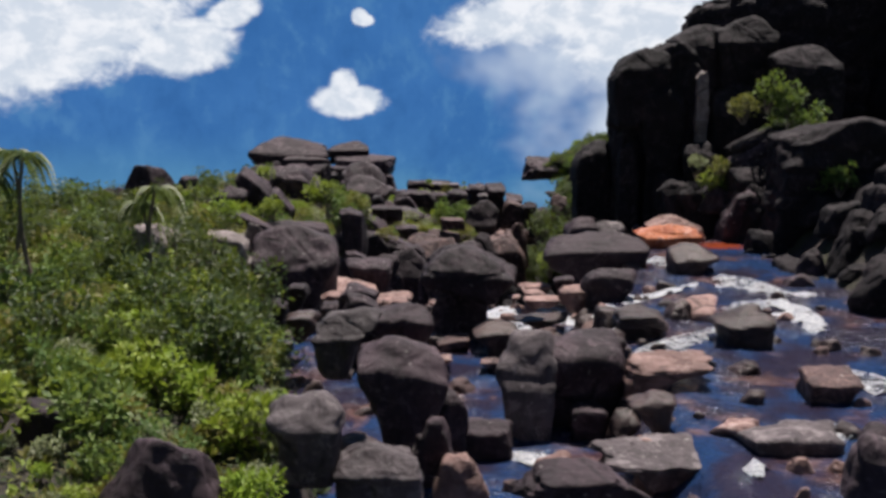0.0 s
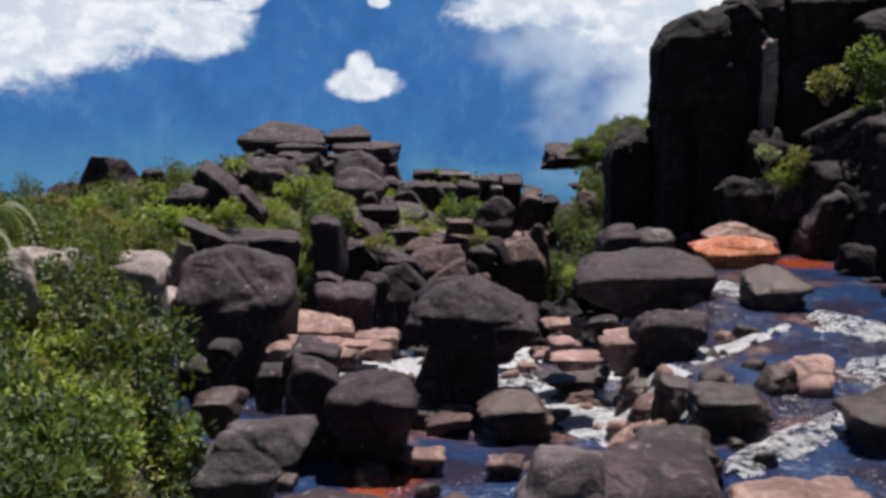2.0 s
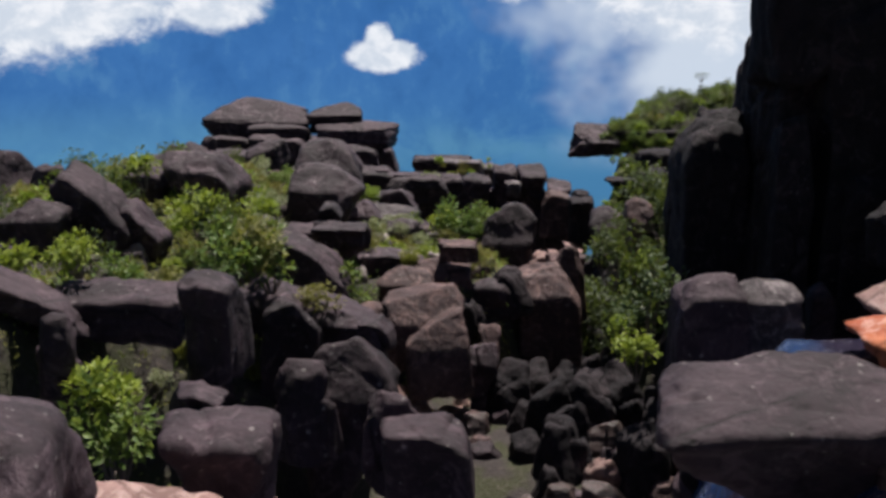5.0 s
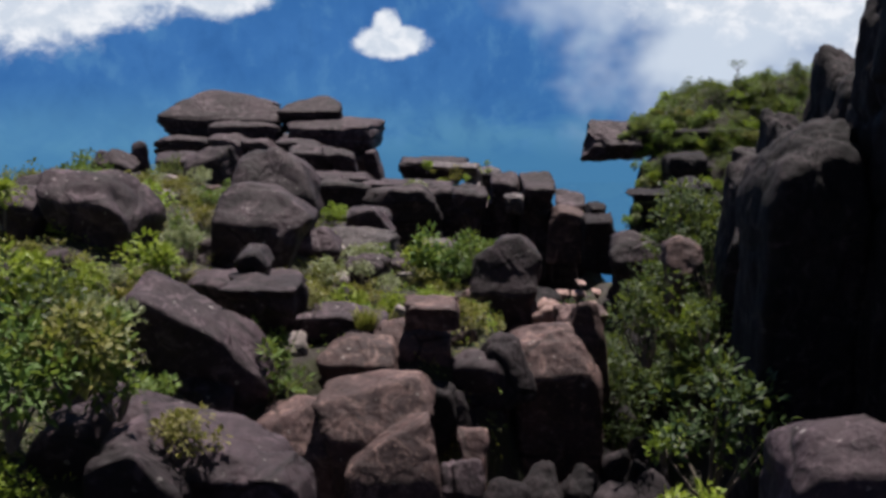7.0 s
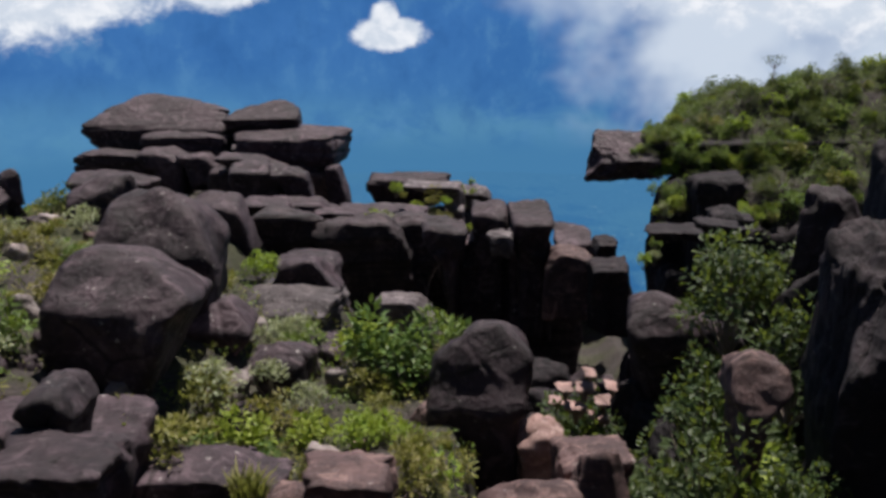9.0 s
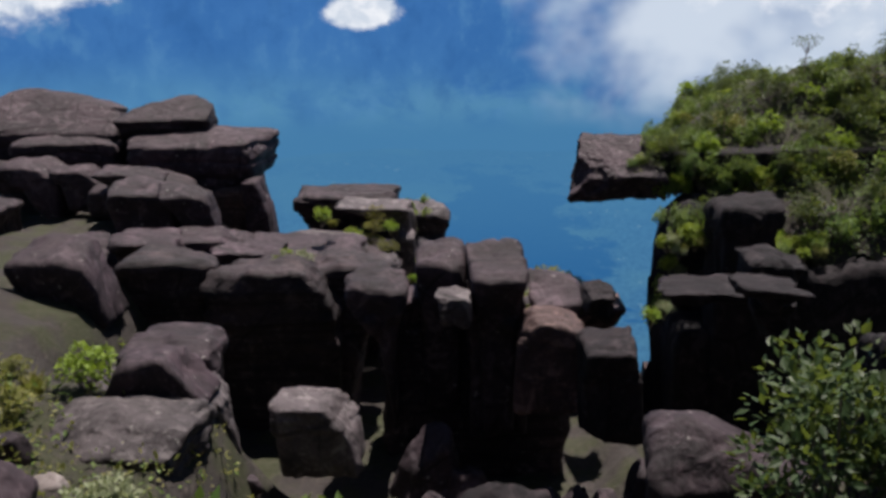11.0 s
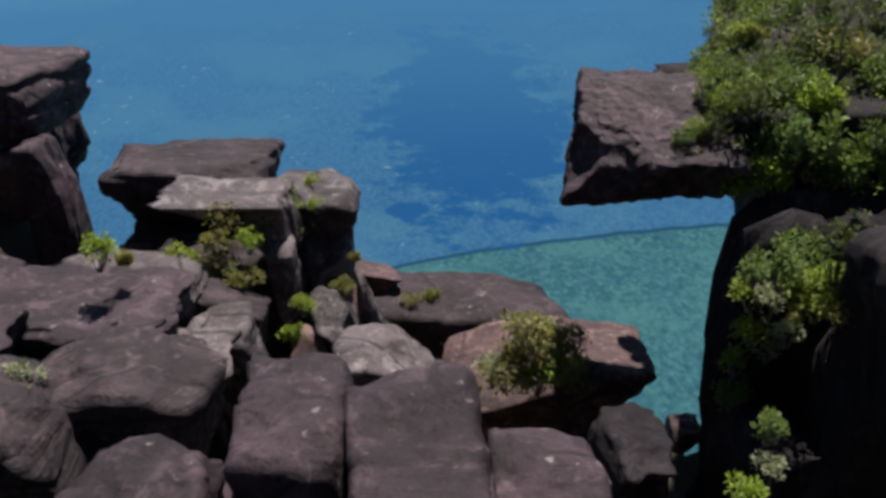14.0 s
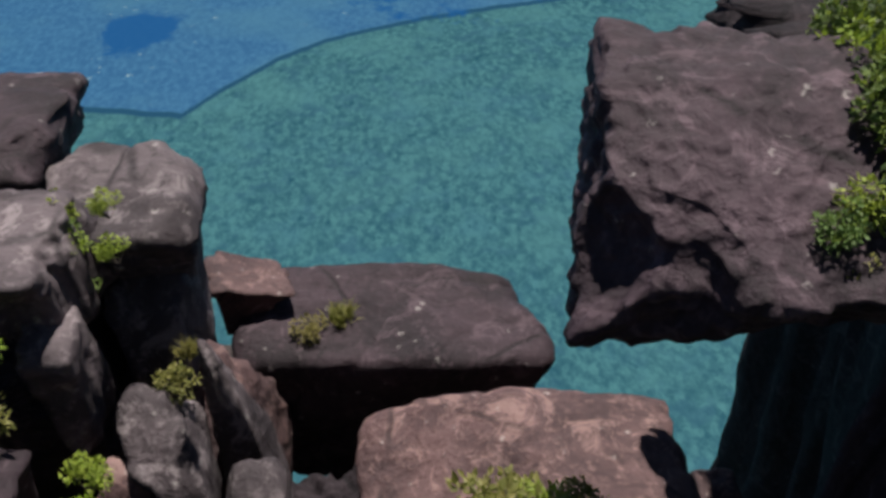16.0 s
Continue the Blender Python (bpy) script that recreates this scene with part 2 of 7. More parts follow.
def valley_material():
    """Rain forest far below: crowns, clearings, a river; painted cloud shadows, painted haze bluer with distance."""
    n = Nodes("forest_valley_floor")
    pos = n.add("NewGeometry").outputs["Position"]
    sep = n.add("SeparateXYZ", Vector=pos)
    x, y = sep.outputs[0], sep.outputs[1]
    drawn = n.scaled(pos, (1.0, 0.6, 1.0))
    cell = n.add("TexVoronoi", Vector=drawn, Scale=0.075)
    crowns = n.math("ADD", n.math("MULTIPLY", n.noise(drawn, 0.075, 8, 0.8, 0.2), 0.86), n.math("MULTIPLY", n.math("SUBTRACT", 1.0, cell.outputs["Distance"]), 0.14))
    clump = n.noise(pos, 0.011, 5, 0.6)
    patch = n.noise(pos, 0.0023, 4, 0.55)
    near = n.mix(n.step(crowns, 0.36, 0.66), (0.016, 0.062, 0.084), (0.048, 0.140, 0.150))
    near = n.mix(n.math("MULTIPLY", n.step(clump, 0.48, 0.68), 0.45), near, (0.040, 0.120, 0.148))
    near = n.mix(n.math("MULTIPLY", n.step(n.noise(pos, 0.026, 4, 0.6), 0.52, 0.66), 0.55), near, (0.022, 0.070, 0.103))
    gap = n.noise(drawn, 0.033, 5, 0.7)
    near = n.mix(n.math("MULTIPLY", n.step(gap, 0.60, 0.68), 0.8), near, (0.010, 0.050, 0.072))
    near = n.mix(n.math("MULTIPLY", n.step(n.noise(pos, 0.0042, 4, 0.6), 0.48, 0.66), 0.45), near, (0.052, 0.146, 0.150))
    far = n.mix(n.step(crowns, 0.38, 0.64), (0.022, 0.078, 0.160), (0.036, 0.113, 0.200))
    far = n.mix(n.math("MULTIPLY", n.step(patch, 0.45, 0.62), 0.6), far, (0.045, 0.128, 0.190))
    # the river comes along the foot of the slope, bends and runs off to the east
    d = n.math("ADD", x, 377.0)
    west = n.math("MULTIPLY", n.math("MAXIMUM", n.math("MULTIPLY", d, -1.0), 0.0), 0.28)
    east = n.math("MULTIPLY", n.math("SUBTRACT", 1.0, n.math("EXPONENT", n.math("MULTIPLY", n.math("MAXIMUM", d, 0.0), -1 / 300.0))), 490.0)
    bend = n.math("ADD", n.math("ADD", west, east), 1715.0)
    bend = n.math("ADD", bend, n.math("MULTIPLY", n.noise(n.scaled(pos, (0.012, 0.0, 0.0)), 1.0, 2), 30.0))
    off = n.math("SUBTRACT", y, bend)
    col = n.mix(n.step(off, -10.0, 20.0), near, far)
    col = n.mix(n.step(n.math("ABSOLUTE", off), 16.0, 7.0), col, (0.012, 0.050, 0.090))
    clearing = n.math("MULTIPLY", n.step(n.noise(pos, 0.030, 3, 0.6), 0.64, 0.70), n.step(n.noise(pos, 0.0032, 2), 0.5, 0.6))
    col = n.mix(n.math("MULTIPLY", clearing, n.step(off, 0.0, 200.0)), col, (0.16, 0.25, 0.28))

    def cloud_shadow(cx, cy, rx, ry):
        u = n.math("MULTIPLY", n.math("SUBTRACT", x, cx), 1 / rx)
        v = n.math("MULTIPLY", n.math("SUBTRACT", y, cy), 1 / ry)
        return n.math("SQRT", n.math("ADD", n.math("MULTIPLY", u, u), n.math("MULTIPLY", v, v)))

    # cloud shadows, painted as darker, bluer patches of the forest
    deep = n.math("MINIMUM", cloud_shadow(-520, 2120, 95, 120), n.math("MINIMUM", cloud_shadow(-45, 2400, 60, 60), cloud_shadow(170, 3250, 330, 950)))
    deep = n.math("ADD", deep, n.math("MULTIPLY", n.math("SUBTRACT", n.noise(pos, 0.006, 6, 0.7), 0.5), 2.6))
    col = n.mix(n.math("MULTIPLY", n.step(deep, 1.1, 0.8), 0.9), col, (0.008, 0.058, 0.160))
    # haze painted over the far forest
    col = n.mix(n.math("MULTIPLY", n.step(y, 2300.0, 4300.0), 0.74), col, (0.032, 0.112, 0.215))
    # the floor glows with these colours, unlit by the sun
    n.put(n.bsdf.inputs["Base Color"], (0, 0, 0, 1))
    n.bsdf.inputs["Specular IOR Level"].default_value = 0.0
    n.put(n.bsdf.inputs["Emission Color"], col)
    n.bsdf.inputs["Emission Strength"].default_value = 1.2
    return n.mat


def distance_material():
    """The hazy far escarpment, its haze and cloud banks painted on as glow; the map coordinates are degrees of bearing
    and height.
    """
    n = Nodes("hazy_distance")
    uv = n.add("UVMap").outputs["UV"]
    sep = n.add("SeparateXYZ", Vector=uv)
    u, v = sep.outputs[0], sep.outputs[1]
    big = n.noise(n.scaled(uv, (0.16, 0.22, 1)), 1.0, 5, 0.6, 0.4)
    wall = n.noise(n.scaled(uv, (0.9, 0.12, 1)), 1.0, 5, 0.65, 0.3)
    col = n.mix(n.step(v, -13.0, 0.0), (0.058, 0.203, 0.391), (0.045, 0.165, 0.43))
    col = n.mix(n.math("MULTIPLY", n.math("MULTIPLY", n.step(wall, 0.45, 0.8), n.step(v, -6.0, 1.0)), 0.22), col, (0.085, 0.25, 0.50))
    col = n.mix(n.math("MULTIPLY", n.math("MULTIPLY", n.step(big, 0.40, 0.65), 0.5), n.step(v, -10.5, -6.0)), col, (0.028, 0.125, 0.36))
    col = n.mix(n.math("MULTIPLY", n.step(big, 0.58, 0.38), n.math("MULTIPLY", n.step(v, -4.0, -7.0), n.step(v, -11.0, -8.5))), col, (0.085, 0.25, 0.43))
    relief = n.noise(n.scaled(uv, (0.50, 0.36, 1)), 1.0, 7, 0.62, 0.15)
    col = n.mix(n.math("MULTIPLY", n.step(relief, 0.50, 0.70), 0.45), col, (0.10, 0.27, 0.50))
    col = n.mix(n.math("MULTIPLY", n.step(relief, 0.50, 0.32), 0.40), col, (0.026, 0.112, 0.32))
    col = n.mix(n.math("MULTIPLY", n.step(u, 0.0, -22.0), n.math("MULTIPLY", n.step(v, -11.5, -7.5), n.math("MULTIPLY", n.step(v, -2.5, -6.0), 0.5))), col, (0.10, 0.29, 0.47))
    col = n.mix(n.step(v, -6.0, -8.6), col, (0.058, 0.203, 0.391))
    edge = n.noise(n.scaled(uv, (0.55, 0.8, 1)), 1.0, 8, 0.63, 0.25)
    soft = n.noise(n.scaled(uv, (0.17, 0.22, 1)), 1.0, 3, 0.5, 0.1)

    def blob(cu, cv, ru, rv, slant=0.0):
        du = n.math("MULTIPLY", n.math("SUBTRACT", u, cu), 1 / ru)
        dv = n.math("MULTIPLY", n.math("SUBTRACT", n.math("SUBTRACT", v, cv), n.math("MULTIPLY", n.math("SUBTRACT", u, cu), slant)), 1 / rv)
        return n.math("SQRT", n.math("ADD", n.math("MULTIPLY", du, du), n.math("MULTIPLY", dv, dv)))

    def union(items):
        d = items[0]
        for i in items[1:]:
            d = n.math("SMOOTH_MIN", d, i, 0.12)
        return d

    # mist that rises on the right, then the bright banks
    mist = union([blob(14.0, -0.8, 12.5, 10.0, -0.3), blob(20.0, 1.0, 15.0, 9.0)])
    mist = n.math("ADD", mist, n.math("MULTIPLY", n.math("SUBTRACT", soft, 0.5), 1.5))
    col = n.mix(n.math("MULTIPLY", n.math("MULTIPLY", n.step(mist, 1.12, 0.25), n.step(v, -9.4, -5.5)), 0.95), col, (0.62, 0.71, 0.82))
    banks = union([
        blob(-22.5, 3.2, 8.5, 4.0, 0.22), blob(-15.0, 2.0, 3.0, 1.7, 0.1), blob(-12.2, 3.9, 1.6, 0.9, 0.3),
        blob(-5.7, -1.15, 2.2, 0.95), blob(-5.9, -0.35, 0.9, 1.1), blob(-4.9, -0.9, 1.3, 0.7), blob(-4.9, 3.75, 0.5, 0.5), blob(-4.6, 3.55, 0.55, 0.35),
        blob(7.0, 4.2, 7.5, 1.7, 0.16), blob(15.0, 3.5, 9.0, 4.2), blob(24.0, 5.0, 12.0, 7.0)])
    banks = n.math("ADD", banks, n.math("MULTIPLY", n.math("SUBTRACT", edge, 0.5), 0.8))
    tone = n.mix(n.step(edge, 0.35, 0.6), (0.86, 0.90, 0.95), (0.62, 0.70, 0.80))
    col = n.mix(n.step(banks, 1.16, 0.74), col, tone)
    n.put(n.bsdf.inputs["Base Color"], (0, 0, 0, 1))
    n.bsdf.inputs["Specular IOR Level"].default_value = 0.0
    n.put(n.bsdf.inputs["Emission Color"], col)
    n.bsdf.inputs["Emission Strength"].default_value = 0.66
    return n.mat


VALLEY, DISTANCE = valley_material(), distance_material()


# ---- mesh helpers ----
def mesh_object(name, verts, faces, material, parent=None, smooth=True):
    me = bpy.data.meshes.new(name)
    me.from_pydata([tuple(v) for v in verts], [], [tuple(f) for f in faces])
    me.materials.append(material)
    me.shade_smooth() if smooth else me.shade_flat()
    ob = new(name, me)
    if parent is not None:
        ob.parent = parent
    return ob


def ramp(v, lo, hi):
    t = min(1.0, max(0.0, (v - lo) / (hi - lo)))
    return t * t * (3 - 2 * t)


def fbm(x, y, z=0.0, octaves=3):
    s, a, f = 0.0, 1.0, 1.0
    for _ in range(octaves):
        s += a * noise.noise((x * f, y * f, z * f))
        a, f = a * 0.5, f * 2.03
    return s


# ---- the ground: plateau, river bed, chasm, rim ----
def river(x, y):
    """The water's height: pools that step down towards the chasm, higher on the east side."""
    east = ramp(x, 4.0 + 1.6 * ramp(y, 30, 36), 5.4 + 2.4 * ramp(y, 30, 36))
    return -7.35 + 0.15 * east * ramp(y, 33, 42) - (1 - east) * (1.3 + 0.5 * ramp(y, 30, 36) + 2.2 * ramp(y, 37.5, 43))


def bank(y):
    """Where the scrub of the west bank ends."""
    return -1.6 - 3.4 * ramp(y, 14, 29) - 3.6 * ramp(y, 27, 37) + 1.5 * ramp(y, 40, 48)


def rim(x):
    """How far the plateau reaches before it drops."""
    return 99.0 - 5.0 * ramp(x, -9, -4) - 4.8 * ramp(x, 2.4, 4.2) + 8.0 * ramp(x, 17, 20) - 26.0 * ramp(-x, 19, 32) - 40.0 * ramp(-x, 34, 120)


def ground(x, y):
    west = max(0.0, bank(y) - x)
    low = -7.7 + 0.16 * min(west, 16.0) + 0.7 * ramp(west, 0, 1.6)
    hill = -9.8 - 1.9 * ramp(y, 66, 95) + (0.36 - 0.16 * ramp(y, 66, 90)) * min(max(0.0, -x - 3.0), 7.0) - 0.12 * min(max(0.0, -x - 13.0), 14.0)
    z = low + (hill - low) * ramp(y, 38, 50)
    bed = (1 - ramp(west, 0, 0.9)) * (1 - ramp(y, 43, 49))
    z = z * (1 - bed) + (river(x, y) - 0.5) * bed
    z += 3.2 * ramp(x, 13.5, 18) * (1 - ramp(y, 60, 75))
    pit = max(ramp(x, -2.2, -0.6) * ramp(y, 66.5, 69.0),
              ramp(y, 66, 69) * ramp(x, 7, 9) * 1.6,
              ramp(x, -4.2, -2.4) * ramp(y, 40, 45) * (1 - ramp(y, 55.0, 57.0)),
              ramp(x, 2.0, 3.4) * ramp(y, 50, 53) * 1.4 * (1 - 0.4 * ramp(x, 7, 9)),
              ramp(x, -6.5, -4.5) * ramp(y, 72.0, 75.0) * 1.2)
    z -= 3.2 * pit * (1 - ramp(x, 9.5, 11.5) * (1 - ramp(y, 66, 69)))
    z += 0.30 * fbm(x * 0.45, y * 0.45, 1.7) + 0.10 * fbm(x * 1.9, y * 1.9, 5.1, 2)
    return z


def build_ground():
    xs = np.concatenate([np.linspace(-900, -60, 12), np.arange(-56, 26, 0.42), np.linspace(30, 900, 12)])
    ys = np.concatenate([np.linspace(-600, -20, 10), np.linspace(-16, 8, 14), np.linspace(9, 110, 236)])
    verts, faces = [], []
    drop = [(0.4, -3.0), (1.0, -10.0), (2.0, -40.0), (9.0, -220.0), (45.0, -560.0), (150.0, -870.0), (420.0, -960.0)]
    for x in xs:
        r = rim(x) + 0.8 * noise.noise((x * 0.5, 3.0, 0.0))
        for y in ys:
            yy = min(y, r - 0.001 * (110 - y)) if y > r else y
            verts.append((x, yy, ground(x, min(yy, r))))
        z = ground(x, r)
        for dy, dz in drop:
            verts.append((x, r + dy, z + dz))
    m = len(ys) + len(drop)
    for i in range(len(xs) - 1):
        for j in range(m - 1):
            a = i * m + j
            faces.append((a, a + m, a + m + 1, a + 1))
    ob = mesh_object("ground", verts, faces, GROUND)
    tagged(ob, "dark peaty plateau ground with moss and bare rock", "ground", kind="structure")


def build_valley():
    xs, ys = np.linspace(-3600, 3600, 61), np.linspace(120, 4550, 61)
    verts = [(x, y, -900 + 14 * noise.noise((x * 0.003, y * 0.003, 0)) + 260 * ramp(y, 3000, 4550) * (0.6 + 0.5 * noise.noise((x * 0.0012, 2, 0)))) for x in xs for y in ys]
    faces = [(i * 61 + j, (i + 1) * 61 + j, (i + 1) * 61 + j + 1, i * 61 + j + 1) for i in range(60) for j in range(60)]
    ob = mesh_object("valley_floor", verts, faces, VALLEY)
    tagged(ob, "rain forest valley floor with a winding river under painted blue-green haze", "valley", kind="structure")


def build_distance():
    verts, faces, uv = [], [], []
    az, el = np.linspace(-62, 62, 63), np.linspace(-14, 24, 20)
    for a in az:
        for e in el:
            r = 4560.0
            verts.append((r * math.sin(radians(a)), r * math.cos(radians(a)), r * math.tan(radians(e))))
            uv.append((a, e))
    for i in range(len(az) - 1):
        for j in range(len(el) - 1):
            k = i * len(el) + j
            faces.append((k, k + len(el), k + len(el) + 1, k + 1))
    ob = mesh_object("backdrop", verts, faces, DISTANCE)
    layer = ob.data.uv_layers.new(name="degrees")
    for loop in ob.data.loops:
        layer.data[loop.index].uv = uv[loop.vertex_index]
    tagged(ob, "hazy blue far escarpment with white cloud banks", "backdrop", kind="structure")


build_ground()
build_valley()
build_distance()


def build_water():
    xs, ys = np.linspace(-10, 19, 96), np.linspace(-30, 47.5, 230)
    verts = [(x, y, river(x, y) + 0.05 * fbm(x * 0.9, y * 1.3, 0.3, 2) - 3.0 * ramp(y, 43.2, 44.6)) for x in xs for y in ys]
    k = len(ys)
    faces = [(i * k + j, (i + 1) * k + j, (i + 1) * k + j + 1, i * k + j + 1) for i in range(len(xs) - 1) for j in range(k - 1)]
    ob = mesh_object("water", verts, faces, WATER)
    tagged(ob, "dark rippled tea-brown river with blue sky reflection painted in", "river", kind="structure")


build_water()

# ---- rocks ----
CUBES = {}


def cube_grid(n):
    """A cube of six n x n grids, welded, between -1 and 1."""
    if n not in CUBES:
        index, pts, quads = {}, [], []

        def vert(p):
            key = tuple(round(c * 1000) for c in p)
            if key not in index:
                index[key] = len(pts)
                pts.append(p)
            return index[key]

        steps = [math.tan(radians(45 * (2 * i / n - 1))) for i in range(n + 1)]
        for axis in range(3):
            for side in (-1, 1):
                for i in range(n):
                    for j in range(n):
                        q = []
                        for di, dj in ((0, 0), (1, 0), (1, 1), (0, 1)):
                            p = [0.0, 0.0, 0.0]
                            p[axis], p[(axis + 1) % 3], p[(axis + 2) % 3] = side, steps[i + di], steps[j + dj]
                            q.append(vert(tuple(p)))
                        quads.append(q if side > 0 else q[::-1])
        CUBES[n] = np.array(pts, dtype=float), quads
    return CUBES[n]


GRADIENTS = np.random.RandomState(3).normal(size=(256, 3))
GRADIENTS /= np.linalg.norm(GRADIENTS, axis=1)[:, None]
SHUFFLE = np.tile(np.random.RandomState(4).permutation(256), 3)


def swirl(p):
    """Gradient noise of many points at once, about -1 to 1."""
    p = np.asarray(p, dtype=float)
    cell = np.floor(p).astype(int)
    f = p - cell
    cell &= 255
    w = f * f * f * (f * (f * 6 - 15) + 10)
    total = np.zeros(len(p))
    for dx in (0, 1):
        for dy in (0, 1):
            for dz in (0, 1):
                h = SHUFFLE[SHUFFLE[SHUFFLE[cell[:, 0] + dx] + cell[:, 1] + dy] + cell[:, 2] + dz]
                dot = (GRADIENTS[h] * (f - np.array([dx, dy, dz]))).sum(axis=1)
                total += dot * np.where(dx, w[:, 0], 1 - w[:, 0]) * np.where(dy, w[:, 1], 1 - w[:, 1]) * np.where(dz, w[:, 2], 1 - w[:, 2])
    return total * 1.6


def block_planes(rng, boxy, cuts, tilt, outline, brow, peak):
    """The faces of a split block: normals and distances from its middle, in a box from -1 to 1."""
    faces = []

    def face(x, y, z, o):
        l = math.sqrt(x * x + y * y + z * z)
        faces.append((x / l, y / l, z / l, o))

    lean = math.radians(tilt)
    if outline:
        # a convex outline as seen from the south; each side of it becomes a face
        for (x0, z0), (x1, z1) in zip(outline, outline[1:] + outline[:1]):
            nx, nz = z0 - z1, x1 - x0
            l = math.hypot(nx, nz)
            o = (nx * x0 + nz * z0) / l
            if o < 0:
                nx, nz, o = -nx, -nz, -o
            face(nx / l, rng.uniform(-0.14, 0.14), nz / l, max(o, 0.06))
        face(rng.uniform(-0.12, 0.12), -1, rng.uniform(-0.38, -0.04), 0.9)
        face(rng.uniform(-0.2, 0.2), 1, 0.15, 0.95)
    else:
        loose = min(1.0, tilt / 10)
        turn = rng.uniform(-0.35, 0.35) * loose
        count = rng.choice((4, 5, 5, 6)) if tilt > 4 else 4
        for i in range(count):
            a = turn + (i + rng.uniform(-0.18, 0.18) * loose) * 2 * math.pi / count
            face(math.cos(a), math.sin(a), math.tan(rng.gauss(0.1, 0.7) * lean) + rng.uniform(0.0, 0.55) * loose, rng.uniform(0.96 - 0.14 * loose, 0.98))
        face(math.tan(rng.gauss(0, 1.1) * lean), math.tan(rng.gauss(-0.5, 1.0) * lean), 1, rng.uniform(0.74, 0.92))
        face(0, 0, -1, 0.95)
    if brow is not None:
        # the top slopes down from its peak to a brow above the front
        slope = (1.0 - brow) / (0.85 + peak)
        face(rng.uniform(-0.1, 0.1) * slope, -slope, 1, (0.85 * slope + brow) / math.hypot(1, slope))
        if peak < 0.5:
            face(rng.uniform(-0.2, 0.2), 0.5, 1, 0.98)
    for _ in range(cuts):
        a = rng.uniform(0, 2 * math.pi)
        z = rng.uniform(0.3, 1.5) if rng.random() < 0.7 else rng.uniform(-0.8, 0.2)
        x, y = math.cos(a), math.sin(a)
        reach = (abs(x) + abs(y) + abs(z)) / math.sqrt(1 + z * z)
        face(x, y, z, reach * (rng.uniform(0.78, 0.95) if outline else rng.uniform(0.70, 0.9)))
    return faces


def rock_shape(size, seed, n=14, boxy=0.6, cuts=6, rough=0.10, layers=0, lean=0.0, undercut=0.0, dents=(), root=0.0, tilt=14.0, flutes=0.0, pits=0.0, planes=(), outline=None, brow=None, peak=0.65, chips=1.0):
    """A boulder of that size on z = 0: a block split along planes, its edges worn round, then weathered."""
    rng = random.Random(seed)
    grid, quads = cube_grid(n)
    ball = grid / np.linalg.norm(grid, axis=1)[:, None]
    faces = np.array(block_planes(rng, boxy, cuts, tilt, outline, brow, peak) + list(planes))
    wear = 5 + 17 * max(0.0, boxy - 0.35) / 0.6
    reach = np.maximum(ball @ faces[:, :3].T, 0) / faces[:, 3]
    p = ball * ((reach ** wear).sum(axis=1) ** (-1 / wear))[:, None]
    for cx, cy, cz, r, deep in dents:
        gap = np.linalg.norm(p - np.array([cx, cy, cz]), axis=1)
        p -= (p - np.array([0.25, 0.0, 0.25])) * (np.clip(1 - gap / r, 0, 1) ** 0.7 * deep)[:, None]
    half = np.array(size) / 2
    big, small = max(size), min(size)
    off = np.array([seed * 7.31 % 97, seed * 3.7 % 89, 0])
    q = p * half
    f = 1.5 / big
    a = swirl(q * f + off)
    push = rough * (0.9 * a + 0.5 * swirl(q * f * 2.7 + off))
    ridge = 1 - 2 * np.abs(swirl(q * np.array([0.9, 0.9, 1.4]) + off))
    fine = 0.07 * swirl(q * 1.5 + off) + 0.05 * swirl(q * 3.1 + off) + 0.022 * swirl(q * 6.3 + off) - 0.10 * np.maximum(0, ridge - 0.55)
    if big > 1.2:
        fine += 0.012 * swirl(q * 12.0 + off)
    chip = swirl(q * (2.2 / big) + off[::-1])
    push -= chips * (0.22 * np.maximum(0, chip - 0.15) + 0.08 * np.maximum(0, -chip - 0.35))
    g = 1 + push + fine / max(0.5, small)
    if flutes:
        g += flutes * (1 - p[:, 2] ** 4) * (np.abs(swirl(q * np.array([0.75, 0.75, 0.07]) + off)) + 0.5 * np.abs(swirl(q * np.array([2.1, 2.1, 0.16]) + off)) - 0.3)
    if pits:
        g -= pits * np.maximum(0, swirl(q * np.array([2.3, 2.3, 3.2]) + off)) + 0.5 * pits * swirl(q * np.array([5.5, 5.5, 6.5]) + off)
    for _ in range(2 if big > 1.5 else 0):
        d = np.array((rng.gauss(0, 1), rng.gauss(0, 1), rng.gauss(0, 0.5)))
        d /= np.linalg.norm(d)
        gap = np.abs(q @ d - rng.uniform(-0.35, 0.35) * small + 0.12 * a)
        g -= 0.10 * np.maximum(0, 1 - gap / 0.07) * min(1.0, 1.5 / big)
    p = p * g[:, None]
    if layers:
        s = p[:, 2] * layers + 0.7 * swirl(q * np.array([0.35, 0.35, 0]) + off)
        level = np.floor(s)
        k = np.abs(s - level - 0.5) * 2
        shift = 0.09 * swirl(np.stack([level * 3.7, level * 0 + 0.3, level * 0 + seed * 0.77], axis=1)) - 0.06 * np.maximum(0, k - 0.72) / 0.28
        p[:, :2] *= (1 + shift)[:, None]
    if undercut:
        p[:, :2] *= (1 - undercut * np.clip(0.2 - p[:, 2], 0, 1))[:, None]
    p[:, 0] += lean * p[:, 2]
    lo, hi = p.min(axis=0), p.max(axis=0)
    out = ((p - lo) / (hi - lo) - np.array([0.5, 0.5, 0.0])) * np.array(size)
